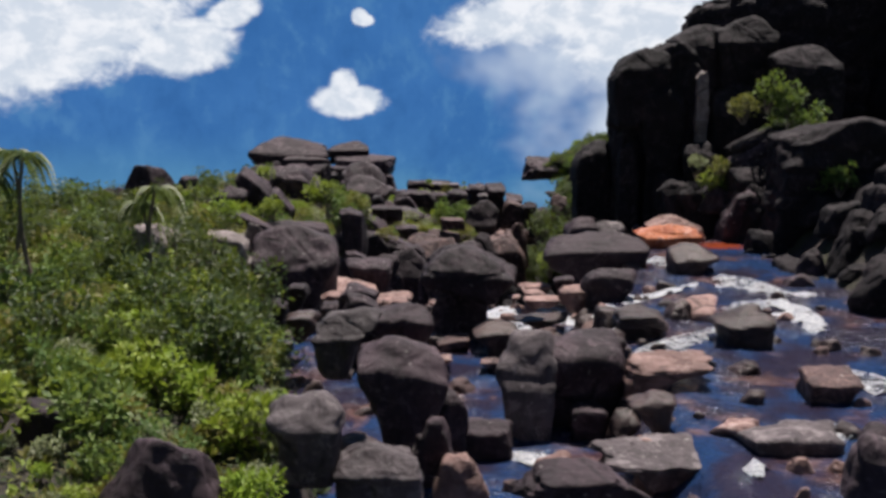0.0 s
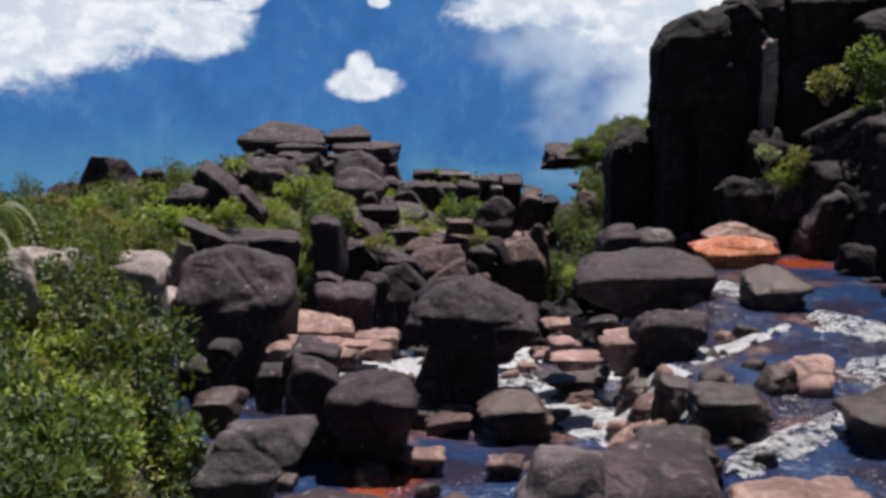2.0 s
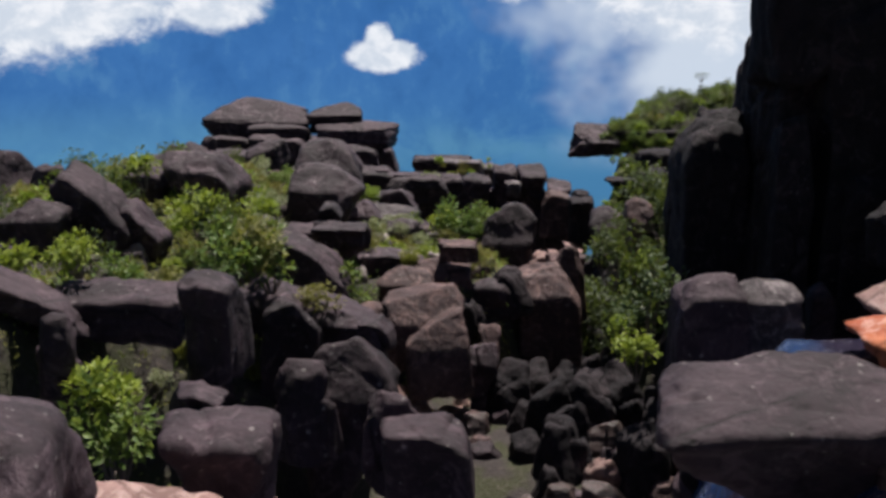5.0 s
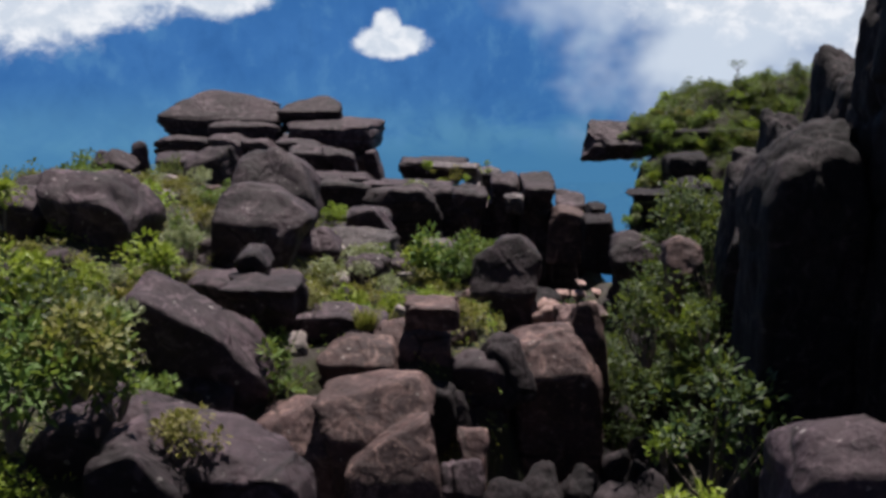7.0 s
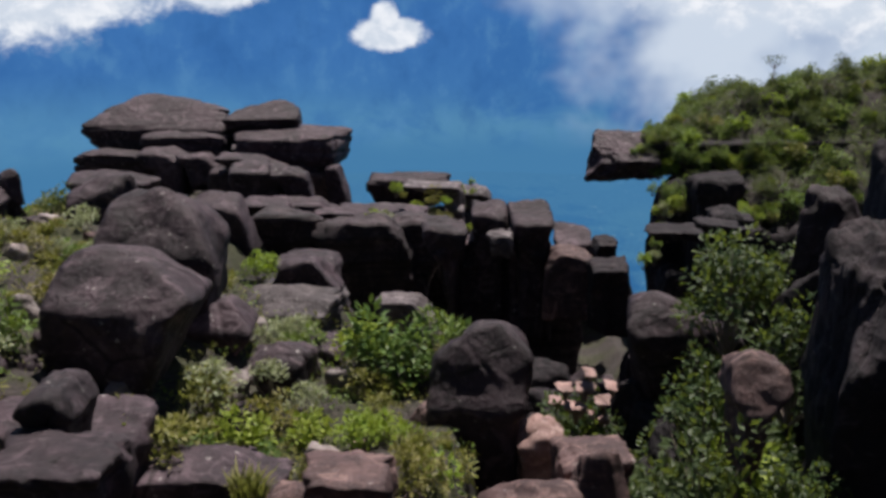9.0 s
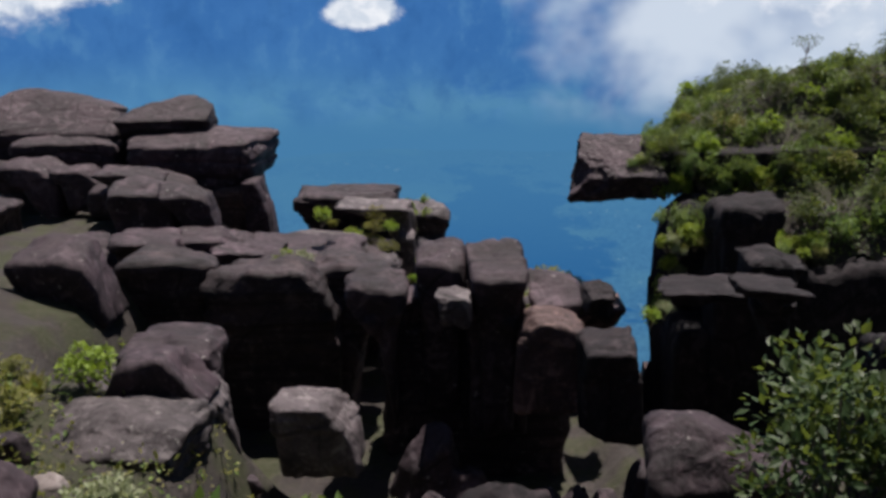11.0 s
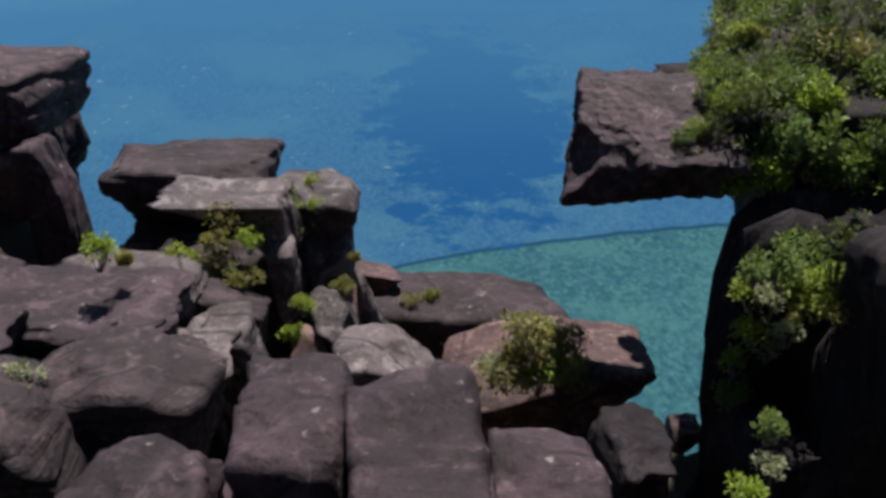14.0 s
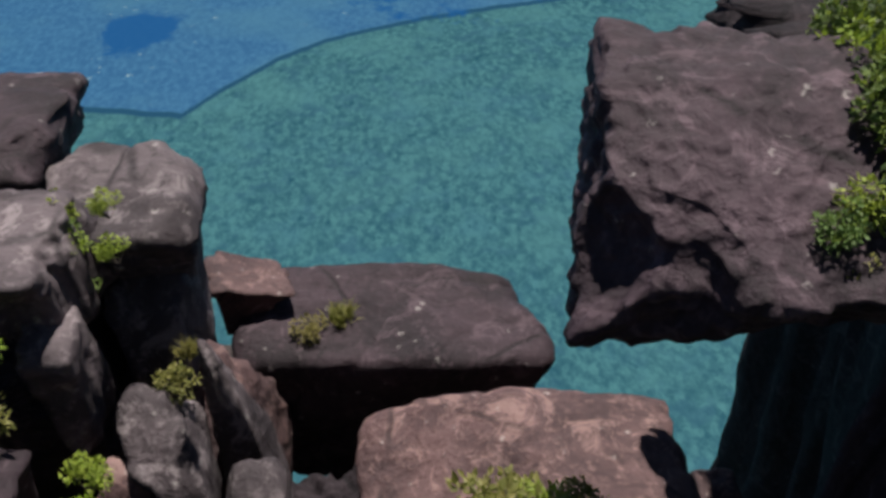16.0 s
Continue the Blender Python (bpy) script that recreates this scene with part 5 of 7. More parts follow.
rock("angular", (4.88, 84.90, -12.26), (0.60, 1.40, 0.68), 2045, outline=((-1.0,-0.85), (0.81,-1.0), (1.0,0.24), (-0.87,1.0)))
rock("grey", (0.25, 83.70, -10.75), (2.18, 2.20, 0.59), 2046, outline=((-1.0,-1.0), (0.84,0.32), (1.0,1.0), (-0.27,0.71)), brow=0.95)
rock("russet", (7.15, 88.30, -14.60), (4.70, 3.40, 1.74), 2047, outline=((-1.0,1.0), (-0.85,-0.64), (0.57,-1.0), (0.95,0.1), (1.0,0.41)), boxy=0.62, planes=((-0.65, -0.22, 0.72, 0.355),))
rock("russet", (11.08, 90.20, -17.80), (0.84, 1.40, 1.24), 2048, outline=((-1.0,-1.0), (1.0,0.91), (-0.89,1.0)))
rock("caprock", (5.48, 92.60, -17.54), (5.69, 2.80, 4.05), 2049, outline=((-1.0,1.0), (-0.81,-0.92), (-0.45,-1.0), (0.62,-0.33), (0.85,0.13), (1.0,0.65), (0.93,0.75)), brow=0.93, boxy=0.88,tilt=3,rough=0.035)
rock("russet", (3.08, 93.00, -13.53), (1.58, 1.40, 0.67), 2050, outline=((-1.0,1.0), (-0.54,-1.0), (1.0,-0.24)), brow=0.95)
# these ledge blocks take the near-black stone for the shade there
rock("black", (11.90, 81.70, -9.61), (2.23, 2.20, 1.83), 2051, outline=((-1.0,0.54), (-0.56,-1.0), (0.81,-0.77), (1.0,0.94), (0.21,1.0), (-0.9,0.98)), brow=0.94)
rock("black", (9.29, 76.50, -9.00), (2.28, 2.20, 0.24), 2052, outline=((-1.0,1.0), (-0.69,-1.0), (0.9,-0.94), (1.0,0.1), (0.52,0.55)), brow=0.95)
rock("black", (11.81, 78.60, -9.19), (1.65, 2.00, 0.50), 2053, outline=((-1.0,1.0), (-0.86,0.03), (0.54,-1.0), (1.0,0.06)), brow=0.95)
rock("black", (10.31, 74.50, -8.56), (1.66, 1.80, 0.51), 2054, outline=((-1.0,1.0), (-0.87,-0.2), (0.22,-1.0), (1.0,0.09)), brow=0.95)
rock("black", (11.50, 78.40, -9.55), (1.15, 1.60, 1.04), 2055, outline=((-1.0,-0.41), (0.88,-1.0), (1.0,0.9), (0.59,1.0), (-0.97,0.95)), brow=0.90)
rock("black", (10.62, 75.20, -9.38), (1.07, 1.40, 0.83), 2056, outline=((-1.0,0.63), (-0.87,-0.36), (0.67,-1.0), (1.0,0.47), (0.65,1.0)), brow=0.51)
rock("angular", (-3.28, 74.70, -10.51), (2.27, 2.20, 1.30), 2057, outline=((-1.0,0.99), (-0.02,-0.69), (0.66,-1.0), (1.0,-0.06), (0.78,0.85), (0.1,1.0)), brow=0.71)
rock("grey", (-3.36, 73.20, -11.09), (3.78, 2.00, 1.54), 2058, outline=((-1.0,-0.89), (1.0,-1.0), (0.67,0.63), (-0.05,0.85), (-0.62,1.0), (-0.9,0.62)))
rock("grey", (0.05, 73.80, -11.50), (2.01, 1.60, 1.08), 2059, outline=((-1.0,1.0), (-0.71,-0.93), (1.0,-1.0), (0.39,0.88)), brow=0.95)
rock("black", (6.91, 75.10, -11.16), (1.43, 2.20, 1.54), 2060, outline=((-1.0,0.79), (-0.97,-0.95), (1.0,-1.0), (0.82,1.0)), brow=0.95)
rock("black", (7.38, 80.50, -10.66), (1.05, 2.00, 0.50), 2061, outline=((-1.0,-0.76), (0.88,-1.0), (1.0,0.79), (-0.72,1.0)), brow=0.95)
rock("angular", (-7.15, 78.10, -10.56), (2.51, 2.20, 2.86), 2062, outline=((-1.0,1.0), (-0.68,-0.99), (-0.04,-1.0), (1.0,-0.67), (0.51,0.76), (-0.27,0.94)), brow=0.61)

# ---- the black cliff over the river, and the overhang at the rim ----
def cliff(name, base, size, seed, label, material=ROCK_SHADED, **more):
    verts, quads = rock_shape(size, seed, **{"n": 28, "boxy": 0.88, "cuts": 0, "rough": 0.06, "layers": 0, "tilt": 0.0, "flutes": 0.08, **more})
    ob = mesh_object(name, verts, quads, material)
    ob.matrix_world = pose(*base)
    FOOTPRINTS.append((base[0], base[1], size[0] / 2, size[1] / 2, base[2] + size[2]))
    return tagged(ob, label, "cliff", "cliffs", "structure")


BLACK = "tall sandstone cliff with vertical cracks, shade in its black colour"
# the face over the river
rock("black", (11.56, 51.85, -8.27), (5.37, 4.50, 10.36), 2400, outline=((-1.0,0.51), (-0.94,-1.0), (1.0,-1.0), (0.95,0.74), (0.23,1.0), (-0.33,0.92), (-0.79,0.71)), n=56,boxy=1.0,cuts=7,flutes=0.14,rough=0.08,pits=0.03,layers=2.5,chips=1.4)
rock("black", (21.62, 56.50, -9.67), (18.25, 8.00, 15.13), 2401, outline=((-1.0,0.46), (-0.97,-1.0), (0.95,-1.0), (1.0,0.96), (0.4,1.0), (-0.52,0.89), (-0.95,0.71)), n=60,boxy=1.0,cuts=8,flutes=0.10,rough=0.1,pits=0.04,layers=4,chips=1.5)
rock("black", (8.23, 52.50, -8.52), (2.26, 3.00, 5.39), 2402, outline=((-1.0,0.28), (-0.82,-1.0), (1.0,-1.0), (0.83,0.95), (0.08,1.0), (-0.75,0.67)), brow=0.76, peak=0.0, n=36,flutes=0.08)
rock("black", (10.13, 50.00, -0.70), (3.08, 2.20, 2.46), 2403, outline=((-1.0,-0.42), (-0.67,-1.0), (0.93,-0.62), (1.0,0.75), (0.28,1.0), (-0.59,0.36)), brow=0.06, peak=0.0)
rock("black", (11.24, 49.50, -5.33), (2.19, 1.60, 5.34), 2404, outline=((-1.0,0.82), (-0.71,-1.0), (0.94,-0.72), (1.0,0.73), (0.35,1.0)), flutes=0.08)
rock("black", (14.00, 51.65, 0.02), (4.20, 2.50, 3.00), 2405, outline=((-1.0,0.31), (-0.77,-1.0), (1.0,-0.68), (0.96,0.82), (-0.09,1.0)), brow=0.14, peak=0.0)
rock("black", (15.36, 50.00, -3.86), (3.32, 2.40, 3.86), 2406, outline=((-1.0,0.5), (-0.9,-1.0), (1.0,-0.88), (0.84,0.5), (-0.09,1.0)), brow=0.19, peak=0.0)
rock("black", (16.77, 45.90, -4.18), (5.94, 2.60, 2.36), 2407, outline=((-1.0,-0.05), (-0.83,-0.8), (0.88,-1.0), (1.0,1.0), (-0.22,0.94)), brow=0.27, peak=0.0)
rock("black", (12.74, 46.00, -6.94), (2.90, 2.00, 2.23), 2408, outline=((-1.0,0.44), (-0.8,-1.0), (1.0,-1.0), (0.88,0.52), (0.01,1.0)), brow=0.40, peak=0.0)
rock("angular", (14.30, 43.50, -7.71), (3.13, 1.80, 3.06), 2409, outline=((-1.0,-0.36), (-0.86,-0.81), (0.71,-1.0), (1.0,-0.36), (-0.03,1.0), (-0.52,0.87)), label="dark leaning sandstone slab at the foot of the cliff")
rock("black", (16.85, 42.00, -7.97), (5.60, 5.00, 6.51), 2410, outline=((-1.0,-0.88), (0.82,-1.0), (1.0,0.94), (-0.12,1.0), (-0.82,0.79)), n=40,boxy=0.95,rough=0.12,layers=3,chips=1.5)
rock("black", (14.99, 44.40, -6.63), (3.23, 2.40, 2.82), 2411, outline=((-1.0,0.8), (-0.78,-0.69), (0.83,-1.0), (1.0,0.39), (0.44,1.0)), brow=0.54, peak=0.0)
rock("black", (9.69, 49.70, -7.64), (1.21, 1.40, 4.59), 2412, outline=((-1.0,0.84), (-0.92,-1.0), (0.74,-1.0), (1.0,-0.01), (0.25,1.0)), boxy=1.0,flutes=0.1)
rock("black", (11.94, 49.40, -7.82), (2.19, 1.60, 3.55), 2413, outline=((-1.0,0.82), (-0.82,-1.0), (1.0,-1.0), (0.88,0.41), (0.22,1.0)), brow=0.69, peak=0.0, boxy=0.9)
rock("black", (13.10, 48.40, -5.44), (1.96, 1.60, 2.47), 2414, outline=((-1.0,0.73), (-0.76,-0.8), (0.72,-1.0), (1.0,0.17), (0.44,1.0)), brow=0.46, peak=0.0, boxy=0.9)
rock("black", (15.86, 51.00, 0.48), (3.37, 2.40, 2.96), 2415, outline=((-1.0,0.49), (-0.72,-0.83), (0.89,-1.0), (1.0,0.3), (0.28,1.0)), brow=0.14, peak=0.0, boxy=0.9)
rock("black", (18.44, 49.50, -1.43), (3.80, 3.00, 3.32), 2416, outline=((-1.0,0.56), (-0.75,-0.85), (1.0,-1.0), (0.99,0.55), (0.27,1.0)), brow=0.34, peak=0.0, boxy=0.9)
# pale rib added for the sunlit arris, its brightness put into the colour
rock("pale", (13.37, 49.55, -3.95), (0.74, 0.50, 4.54), 2417, outline=((-1.0,0.87), (-0.78,-0.65), (0.41,-1.0), (1.0,-0.0), (0.44,1.0)), label="pale rib painted for the sunlit edge of the black cliff pillar")
# further along the cliff
for i, (bx, by, top, bw, bd) in enumerate((
        (30.0, 50.0, 6.6, 16.0, 14.0), (12.9, 61.0, -2.0, 4.2, 4.6), (10.7, 60.0, -3.7, 2.4, 2.8),
        (9.2, 58.6, -4.65, 2.0, 2.6), (16.4, 63.6, -1.4, 7.0, 7.0), (25.0, 63.0, -0.6, 14.0, 14.0))):
    cliff("cliff", (bx, by, -15), (bw, bd, top + 15), 401 + i, BLACK, n=36, cuts=3, boxy=0.8, rough=0.10, tilt=4, pits=0.04, layers=4)
cliff("cliff", (19.8, 40.0, -11), (8.4, 8.0, 7.6), 431, BLACK, boxy=0.8, cuts=6, rough=0.1)
cliff("cliff", (18.8, 30.0, -10), (7.0, 8.0, 4.4), 432, BLACK, boxy=0.75, cuts=8, rough=0.1)
# the blocks of its broken face: x, y, top, width, height
for i, (bx, by, top, bw, bh) in enumerate((
        (8.6, 57.4, -5.6, 1.4, 3.0), (10.4, 58.6, -4.4, 1.8, 3.0), (11.6, 58.9, -2.5, 2.0, 2.6), (13.6, 59.8, -1.8, 2.4, 3.4),
        (10.6, 65.0, -6.6, 2.6, 3.6), (12.4, 68.4, -7.0, 3.0, 4.0), (11.4, 54.2, -3.4, 2.2, 5.0), (24.0, 40.2, -1.0, 5.0, 5.0), (13.2, 72.6, -8.6, 3.0, 4.0))):
    rock("black", (bx, by, top - bh), (bw, bw * 0.9, bh), 440 + i)

SHELF = "dark overhanging sandstone shelf covered with green scrub at the rim"
cliff("beak_rock", (8.90, 87.0, -8.9), (3.6, 4.0, 2.15), 420, "massive pitted sandstone beak jutting out from the rim", ROCK, n=64, boxy=1.15, cuts=0, rough=0.07, flutes=0.0, pits=0.08, tilt=4, brow=0.0, planes=((0.0, -0.8, -0.6, 0.88),), dents=((-0.95, -0.75, -0.05, 0.72, 0.40), (0.1, -1.0, -0.5, 0.6, 0.16), (-0.3, 0.1, 0.9, 0.4, 0.10)))
cliff("overhanging_shelf", (20.4, 87.9, -8.65), (22.0, 5.0, 1.6), 421, SHELF, flutes=0.05, boxy=1.4)
cliff("overhanging_shelf", (25.0, 94.0, -8.9), (22.0, 9.0, 2.6), 427, SHELF, flutes=0.05)
cliff("rim_pillar", (19.85, 85.1, -40), (20.4, 2.0, 32.0), 422, "sheer dark sandstone pillar under the overhanging shelf", boxy=1.6)
cliff("rim_pillar", (24.0, 94.0, -40), (20.0, 9.0, 31.5), 428, "sheer dark sandstone pillar under the overhanging shelf")
cliff("rim_ledge", (13.5, 83.6, -30), (7.2, 3.4, 18.2), 423, "dark sandstone ledge below the overhang, with tufts of green")
cliff("rim_ledge", (15.4, 83.4, -30), (9.0, 4.0, 20.3), 424, "dark sandstone ledge below the overhang, with tufts of green")
# solid rock under the piled blocks of the rim
OUT = "weathered dark sandstone outcrop under piled blocks at the rim"
cliff("outcrop", (-0.6, 89.9, -30), (4.4, 2.6, 18.9), 436, OUT, ROCK_LAYER, layers=9, flutes=0.06)
cliff("outcrop", (-1.0, 92.6, -30), (5.4, 3.2, 18.9), 437, OUT, ROCK_LAYER, layers=9, flutes=0.06)
cliff("outcrop", (0.9, 90.4, -30), (3.6, 3.4, 17.6), 430, OUT, ROCK_LAYER, layers=9, flutes=0.06)
cliff("outcrop", (-7.4, 91.6, -30), (8.5, 6.0, 17.6), 431, OUT, ROCK_LAYER, layers=9, flutes=0.06)
cliff("outcrop", (-12.0, 97.2, -18), (12.5, 4.4, 9.6), 435, OUT, ROCK, cuts=6, boxy=0.6, layers=3)
cliff("outcrop", (3.7, 79.7, -25), (5.6, 2.6, 14.9), 432, OUT, ROCK_LAYER, layers=9, flutes=0.06)
cliff("outcrop", (-3.0, 82.6, -25), (7.0, 3.6, 14.2), 433, OUT, ROCK_LAYER, layers=9, flutes=0.06)
cliff("outcrop", (3.0, 86.5, -25), (3.4, 3.0, 10.4), 434, OUT, ROCK_RUSSET, layers=5, flutes=0.06)
cliff("outcrop", (4.3, 89.3, -30), (2.2, 1.6, 15.4), 439, OUT, ROCK_SHADED, flutes=0.06)
cliff("outcrop", (6.1, 92.7, -40), (4.4, 2.3, 24.6), 438, OUT, ROCK, layers=9, flutes=0.06)


def shelf_top(x):
    return float(np.interp(x, (9.5, 10.6, 12.7, 15.3, 20.0, 30.0), (-7.9, -7.6, -6.4, -5.35, -4.5, -3.6)))


def shelf_front(x):
    """Where the overgrown slope begins; it hangs lower over the face to the east."""
    return 85.9 - 3.4 * ramp(x, 12.4, 14.6)


def shelf_height(x, y):
    """The overgrown slope on the shelf."""
    foot = -7.45 - 2.5 * ramp(x, 12.4, 14.6)
    t = min(1.0, max(0.0, (y - shelf_front(x)) / (89.8 - shelf_front(x))))
    return foot + (shelf_top(x) - foot) * t ** 0.8 - 0.10 * max(0.0, y - 90.5) + 0.55 * fbm(x * 0.7, y * 0.7, 2.0)


def build_shelf_slope():
    xs, ys = np.arange(0.0, 30, 0.35), np.arange(0.0, 14.0, 0.35)
    at = [(9.9 + 0.32 * max(0.0, y - 1.0) + x, shelf_front(9.9 + x) + y) for x in xs for y in ys]
    verts = [(x, y, shelf_height(x, y) - 0.12) for x, y in at]
    k = len(ys)
    faces = [(i * k + j, (i + 1) * k + j, (i + 1) * k + j + 1, i * k + j + 1) for i in range(len(xs) - 1) for j in range(k - 1)]
    ob = mesh_object("shelf_slope", verts, faces, GROUND)
    tagged(ob, "dark soil slope on the rim shelf under green scrub", "ground", kind="structure")


build_shelf_slope()

# broken rock between the boulders of the hill, and stones in the river bed
FILL = random.Random(12)
for i in range(40):
    fx, fy = FILL.uniform(-27, -12), FILL.uniform(50, 82)
    w = FILL.uniform(0.8, 2.4)
    rock(FILL.choice(["angular", "round", "slab"]), (fx, fy, ground(fx, fy) - 0.3), (w, w * FILL.uniform(0.6, 1.0), w * FILL.uniform(0.4, 0.6)), 900 + i)
for i in range(90):
    fx, fy = FILL.uniform(-4.5, 7.5), FILL.uniform(39.5, 55)
    w = FILL.uniform(0.4, 1.5)
    rock(FILL.choice(["pink", "wet", "angular", "round", "russet"]), (fx, fy, ground(fx, fy) - 0.15), (w, w * FILL.uniform(0.6, 1.0), w * FILL.uniform(0.45, 0.8)), 1100 + i)
for i in range(170):
    fx, fy = FILL.uniform(-14, 2.6), FILL.uniform(43, 73)
    w = FILL.uniform(0.35, 1.2)
    if fy < 54 and fx > -4:
        continue
    rock(FILL.choice(["angular", "angular", "round", "russet", "pale"]), (fx, fy, ground(fx, fy) - 0.12), (w, w * FILL.uniform(0.6, 1.0), w * FILL.uniform(0.45, 0.8)), 500 + i)
for i in range(120):
    fy = FILL.uniform(15, 39)
    fx = FILL.uniform(bank(fy) + 0.4, 12.5 - 4.5 * ramp(fy, 31, 35))
    w = FILL.uniform(0.25, 0.8) if i % 4 else FILL.uniform(0.8, 1.3)
    rock(FILL.choice(["pink", "wet", "wet", "wet", "russet"]), (fx, fy, river(fx, fy) - 0.18), (w, w * FILL.uniform(0.6, 1.1), 0.22 + w * FILL.uniform(0.2, 0.5)), 700 + i)

for i in range(24):
    fy = 13.5 + 0.75 * i
    w = FILL.uniform(0.7, 1.4)
    rock(FILL.choice(["wet", "wet", "angular", "pink"]), (4.7 + 1.6 * ramp(fy, 30, 36) + FILL.uniform(-0.5, 0.4), fy, -8.9), (w, w * FILL.uniform(0.8, 1.2), FILL.uniform(0.9, 1.55)), 830 + i)
# the shade of the cleft is put into the near-black colour
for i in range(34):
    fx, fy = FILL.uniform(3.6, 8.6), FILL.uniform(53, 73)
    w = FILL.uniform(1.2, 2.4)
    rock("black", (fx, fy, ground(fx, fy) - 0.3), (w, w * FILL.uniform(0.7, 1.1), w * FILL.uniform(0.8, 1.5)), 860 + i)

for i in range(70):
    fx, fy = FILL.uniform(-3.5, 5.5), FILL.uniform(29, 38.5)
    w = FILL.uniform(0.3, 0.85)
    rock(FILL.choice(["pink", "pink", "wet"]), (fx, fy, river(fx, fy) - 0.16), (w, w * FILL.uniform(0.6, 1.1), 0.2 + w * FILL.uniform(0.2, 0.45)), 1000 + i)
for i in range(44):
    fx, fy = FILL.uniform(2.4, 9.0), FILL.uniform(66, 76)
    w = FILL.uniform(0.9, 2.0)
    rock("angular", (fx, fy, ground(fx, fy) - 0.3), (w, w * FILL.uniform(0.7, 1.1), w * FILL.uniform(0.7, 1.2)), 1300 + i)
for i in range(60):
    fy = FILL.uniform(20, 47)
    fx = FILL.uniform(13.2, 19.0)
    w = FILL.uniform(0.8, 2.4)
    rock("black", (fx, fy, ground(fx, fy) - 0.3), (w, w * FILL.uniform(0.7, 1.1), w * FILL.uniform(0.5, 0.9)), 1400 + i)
# near-black stone again carries the shade between the blocks
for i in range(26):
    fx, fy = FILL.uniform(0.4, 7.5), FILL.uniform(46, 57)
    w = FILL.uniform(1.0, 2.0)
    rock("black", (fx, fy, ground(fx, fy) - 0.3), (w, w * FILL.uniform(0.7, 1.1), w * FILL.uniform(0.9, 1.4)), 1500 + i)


# ---- white water ----
def white_water(x0, y0, x1, y1, width, seed, dense=False):
    """A tongue of broken water that follows the river's fall."""
    rng = random.Random(seed)
    a, b = Vector((x0, y0, 0)), Vector((x1, y1, 0))
    way = b - a
    m = max(6, int(way.length / 0.14))
    side = Vector((-way.y, way.x, 0)).normalized() * width / 2
    k = max(5, int(width / 0.14))
    verts, faces = [], []
    for i in range(m + 1):
        t = i / m
        w = (0.35 + 0.65 * math.sin(math.pi * min(1, max(0, t)) ** 0.8)) * (1 + 0.35 * noise.noise((t * 5 + seed, 0, 0)))
        for j in range(k + 1):
            s = 2 * j / k - 1
            p = a + way * t + side * s * w
            h = 0.04 + 0.10 * (1 - s * s) * (0.55 + 0.9 * noise.noise((p.x * 2.4, p.y * 2.4, seed))) - 0.08 * s * s
            verts.append((p.x, p.y, river(p.x, p.y) + h))
    for i in range(m):
        for j in range(k):
            q = i * (k + 1) + j
            mid = verts[q]
            if abs(2 * (j + 0.5) / k - 1) + 0.9 * noise.noise((mid[0] * 1.7, mid[1] * 1.7, seed)) > 0.72:
                continue
            faces.append((q, q + 1, q + k + 2, q + k + 1))
    ob = mesh_object("white_water", verts, faces, FOAM_DENSE if dense else FOAM)
    return tagged(ob, "broken white water foaming between river stones", "water", "white water", "stuff")


white_water(11.37, 31.74, 11.34, 27.29, 1.7, 1, True)
white_water(12.20, 32.45, 12.99, 32.18, 0.85, 2, True)
white_water(3.02, 33.70, 5.62, 28.99, 1.19, 3)
white_water(5.35, 25.05, 8.08, 27.61, 1.02, 4)
white_water(8.16, 27.29, 9.82, 29.35, 0.85, 7)
white_water(7.97, 19.73, 8.54, 18.73, 1.36, 8)
white_water(1.61, 21.15, 2.66, 20.48, 1.02, 9, True)
white_water(6.09, 17.54, 5.94, 16.74, 0.51, 10, True)
white_water(10.38, 23.40, 10.55, 21.62, 2.04, 11)
white_water(10.70, 35.44, 11.47, 32.63, 2.72, 12)
white_water(-2.84, 33.32, -0.54, 36.11, 2.21, 13, True)
white_water(1.63, 33.62, 2.77, 35.91, 2.72, 14)
white_water(2.90, 30.45, 5.46, 28.51, 1.36, 17, True)
white_water(-2.90, 33.15, -2.82, 35.63, 1.53, 18, True)
white_water(1.87, 35.90, 3.79, 39.86, 1.7, 19, True)
white_water(2.47, 32.36, 4.05, 35.45, 1.53, 20, True)
white_water(3.90, 35.45, 5.68, 36.35, 1.36, 21, True)
white_water(-2.61, 31.86, -1.10, 35.42, 1.7, 22, True)
white_water(3.88, 39.52, 5.08, 37.91, 1.53, 24, True)
white_water(-2.69, 34.83, -0.68, 36.03, 1.7, 25, True)
white_water(2.85, 33.25, 5.72, 29.95, 1.87, 27, True)
white_water(8.89, 37.94, 9.73, 38.70, 0.85, 29)
white_water(3.22, 31.47, 5.22, 28.53, 1.7, 30)
white_water(5.99, 30.87, 9.36, 34.20, 0.85, 31, True)
white_water(2.78, 32.36, 5.10, 28.67, 1.53, 32, True)
white_water(5.54, 25.56, 7.06, 26.37, 0.85, 33)
white_water(8.84, 38.75, 9.11, 37.03, 1.53, 34)
white_water(3.43, 37.87, 5.13, 37.03, 2.72, 36)
white_water(2.60, 40.60, 3.90, 39.60, 1.5, 38, True)
white_water(4.60, 35.20, 7.20, 36.60, 1.6, 39, True)
white_water(5.20, 33.40, 6.80, 31.40, 1.3, 40, True)
white_water(-2.39, 35.91, -1.48, 36.41, 1.7, 37, True)
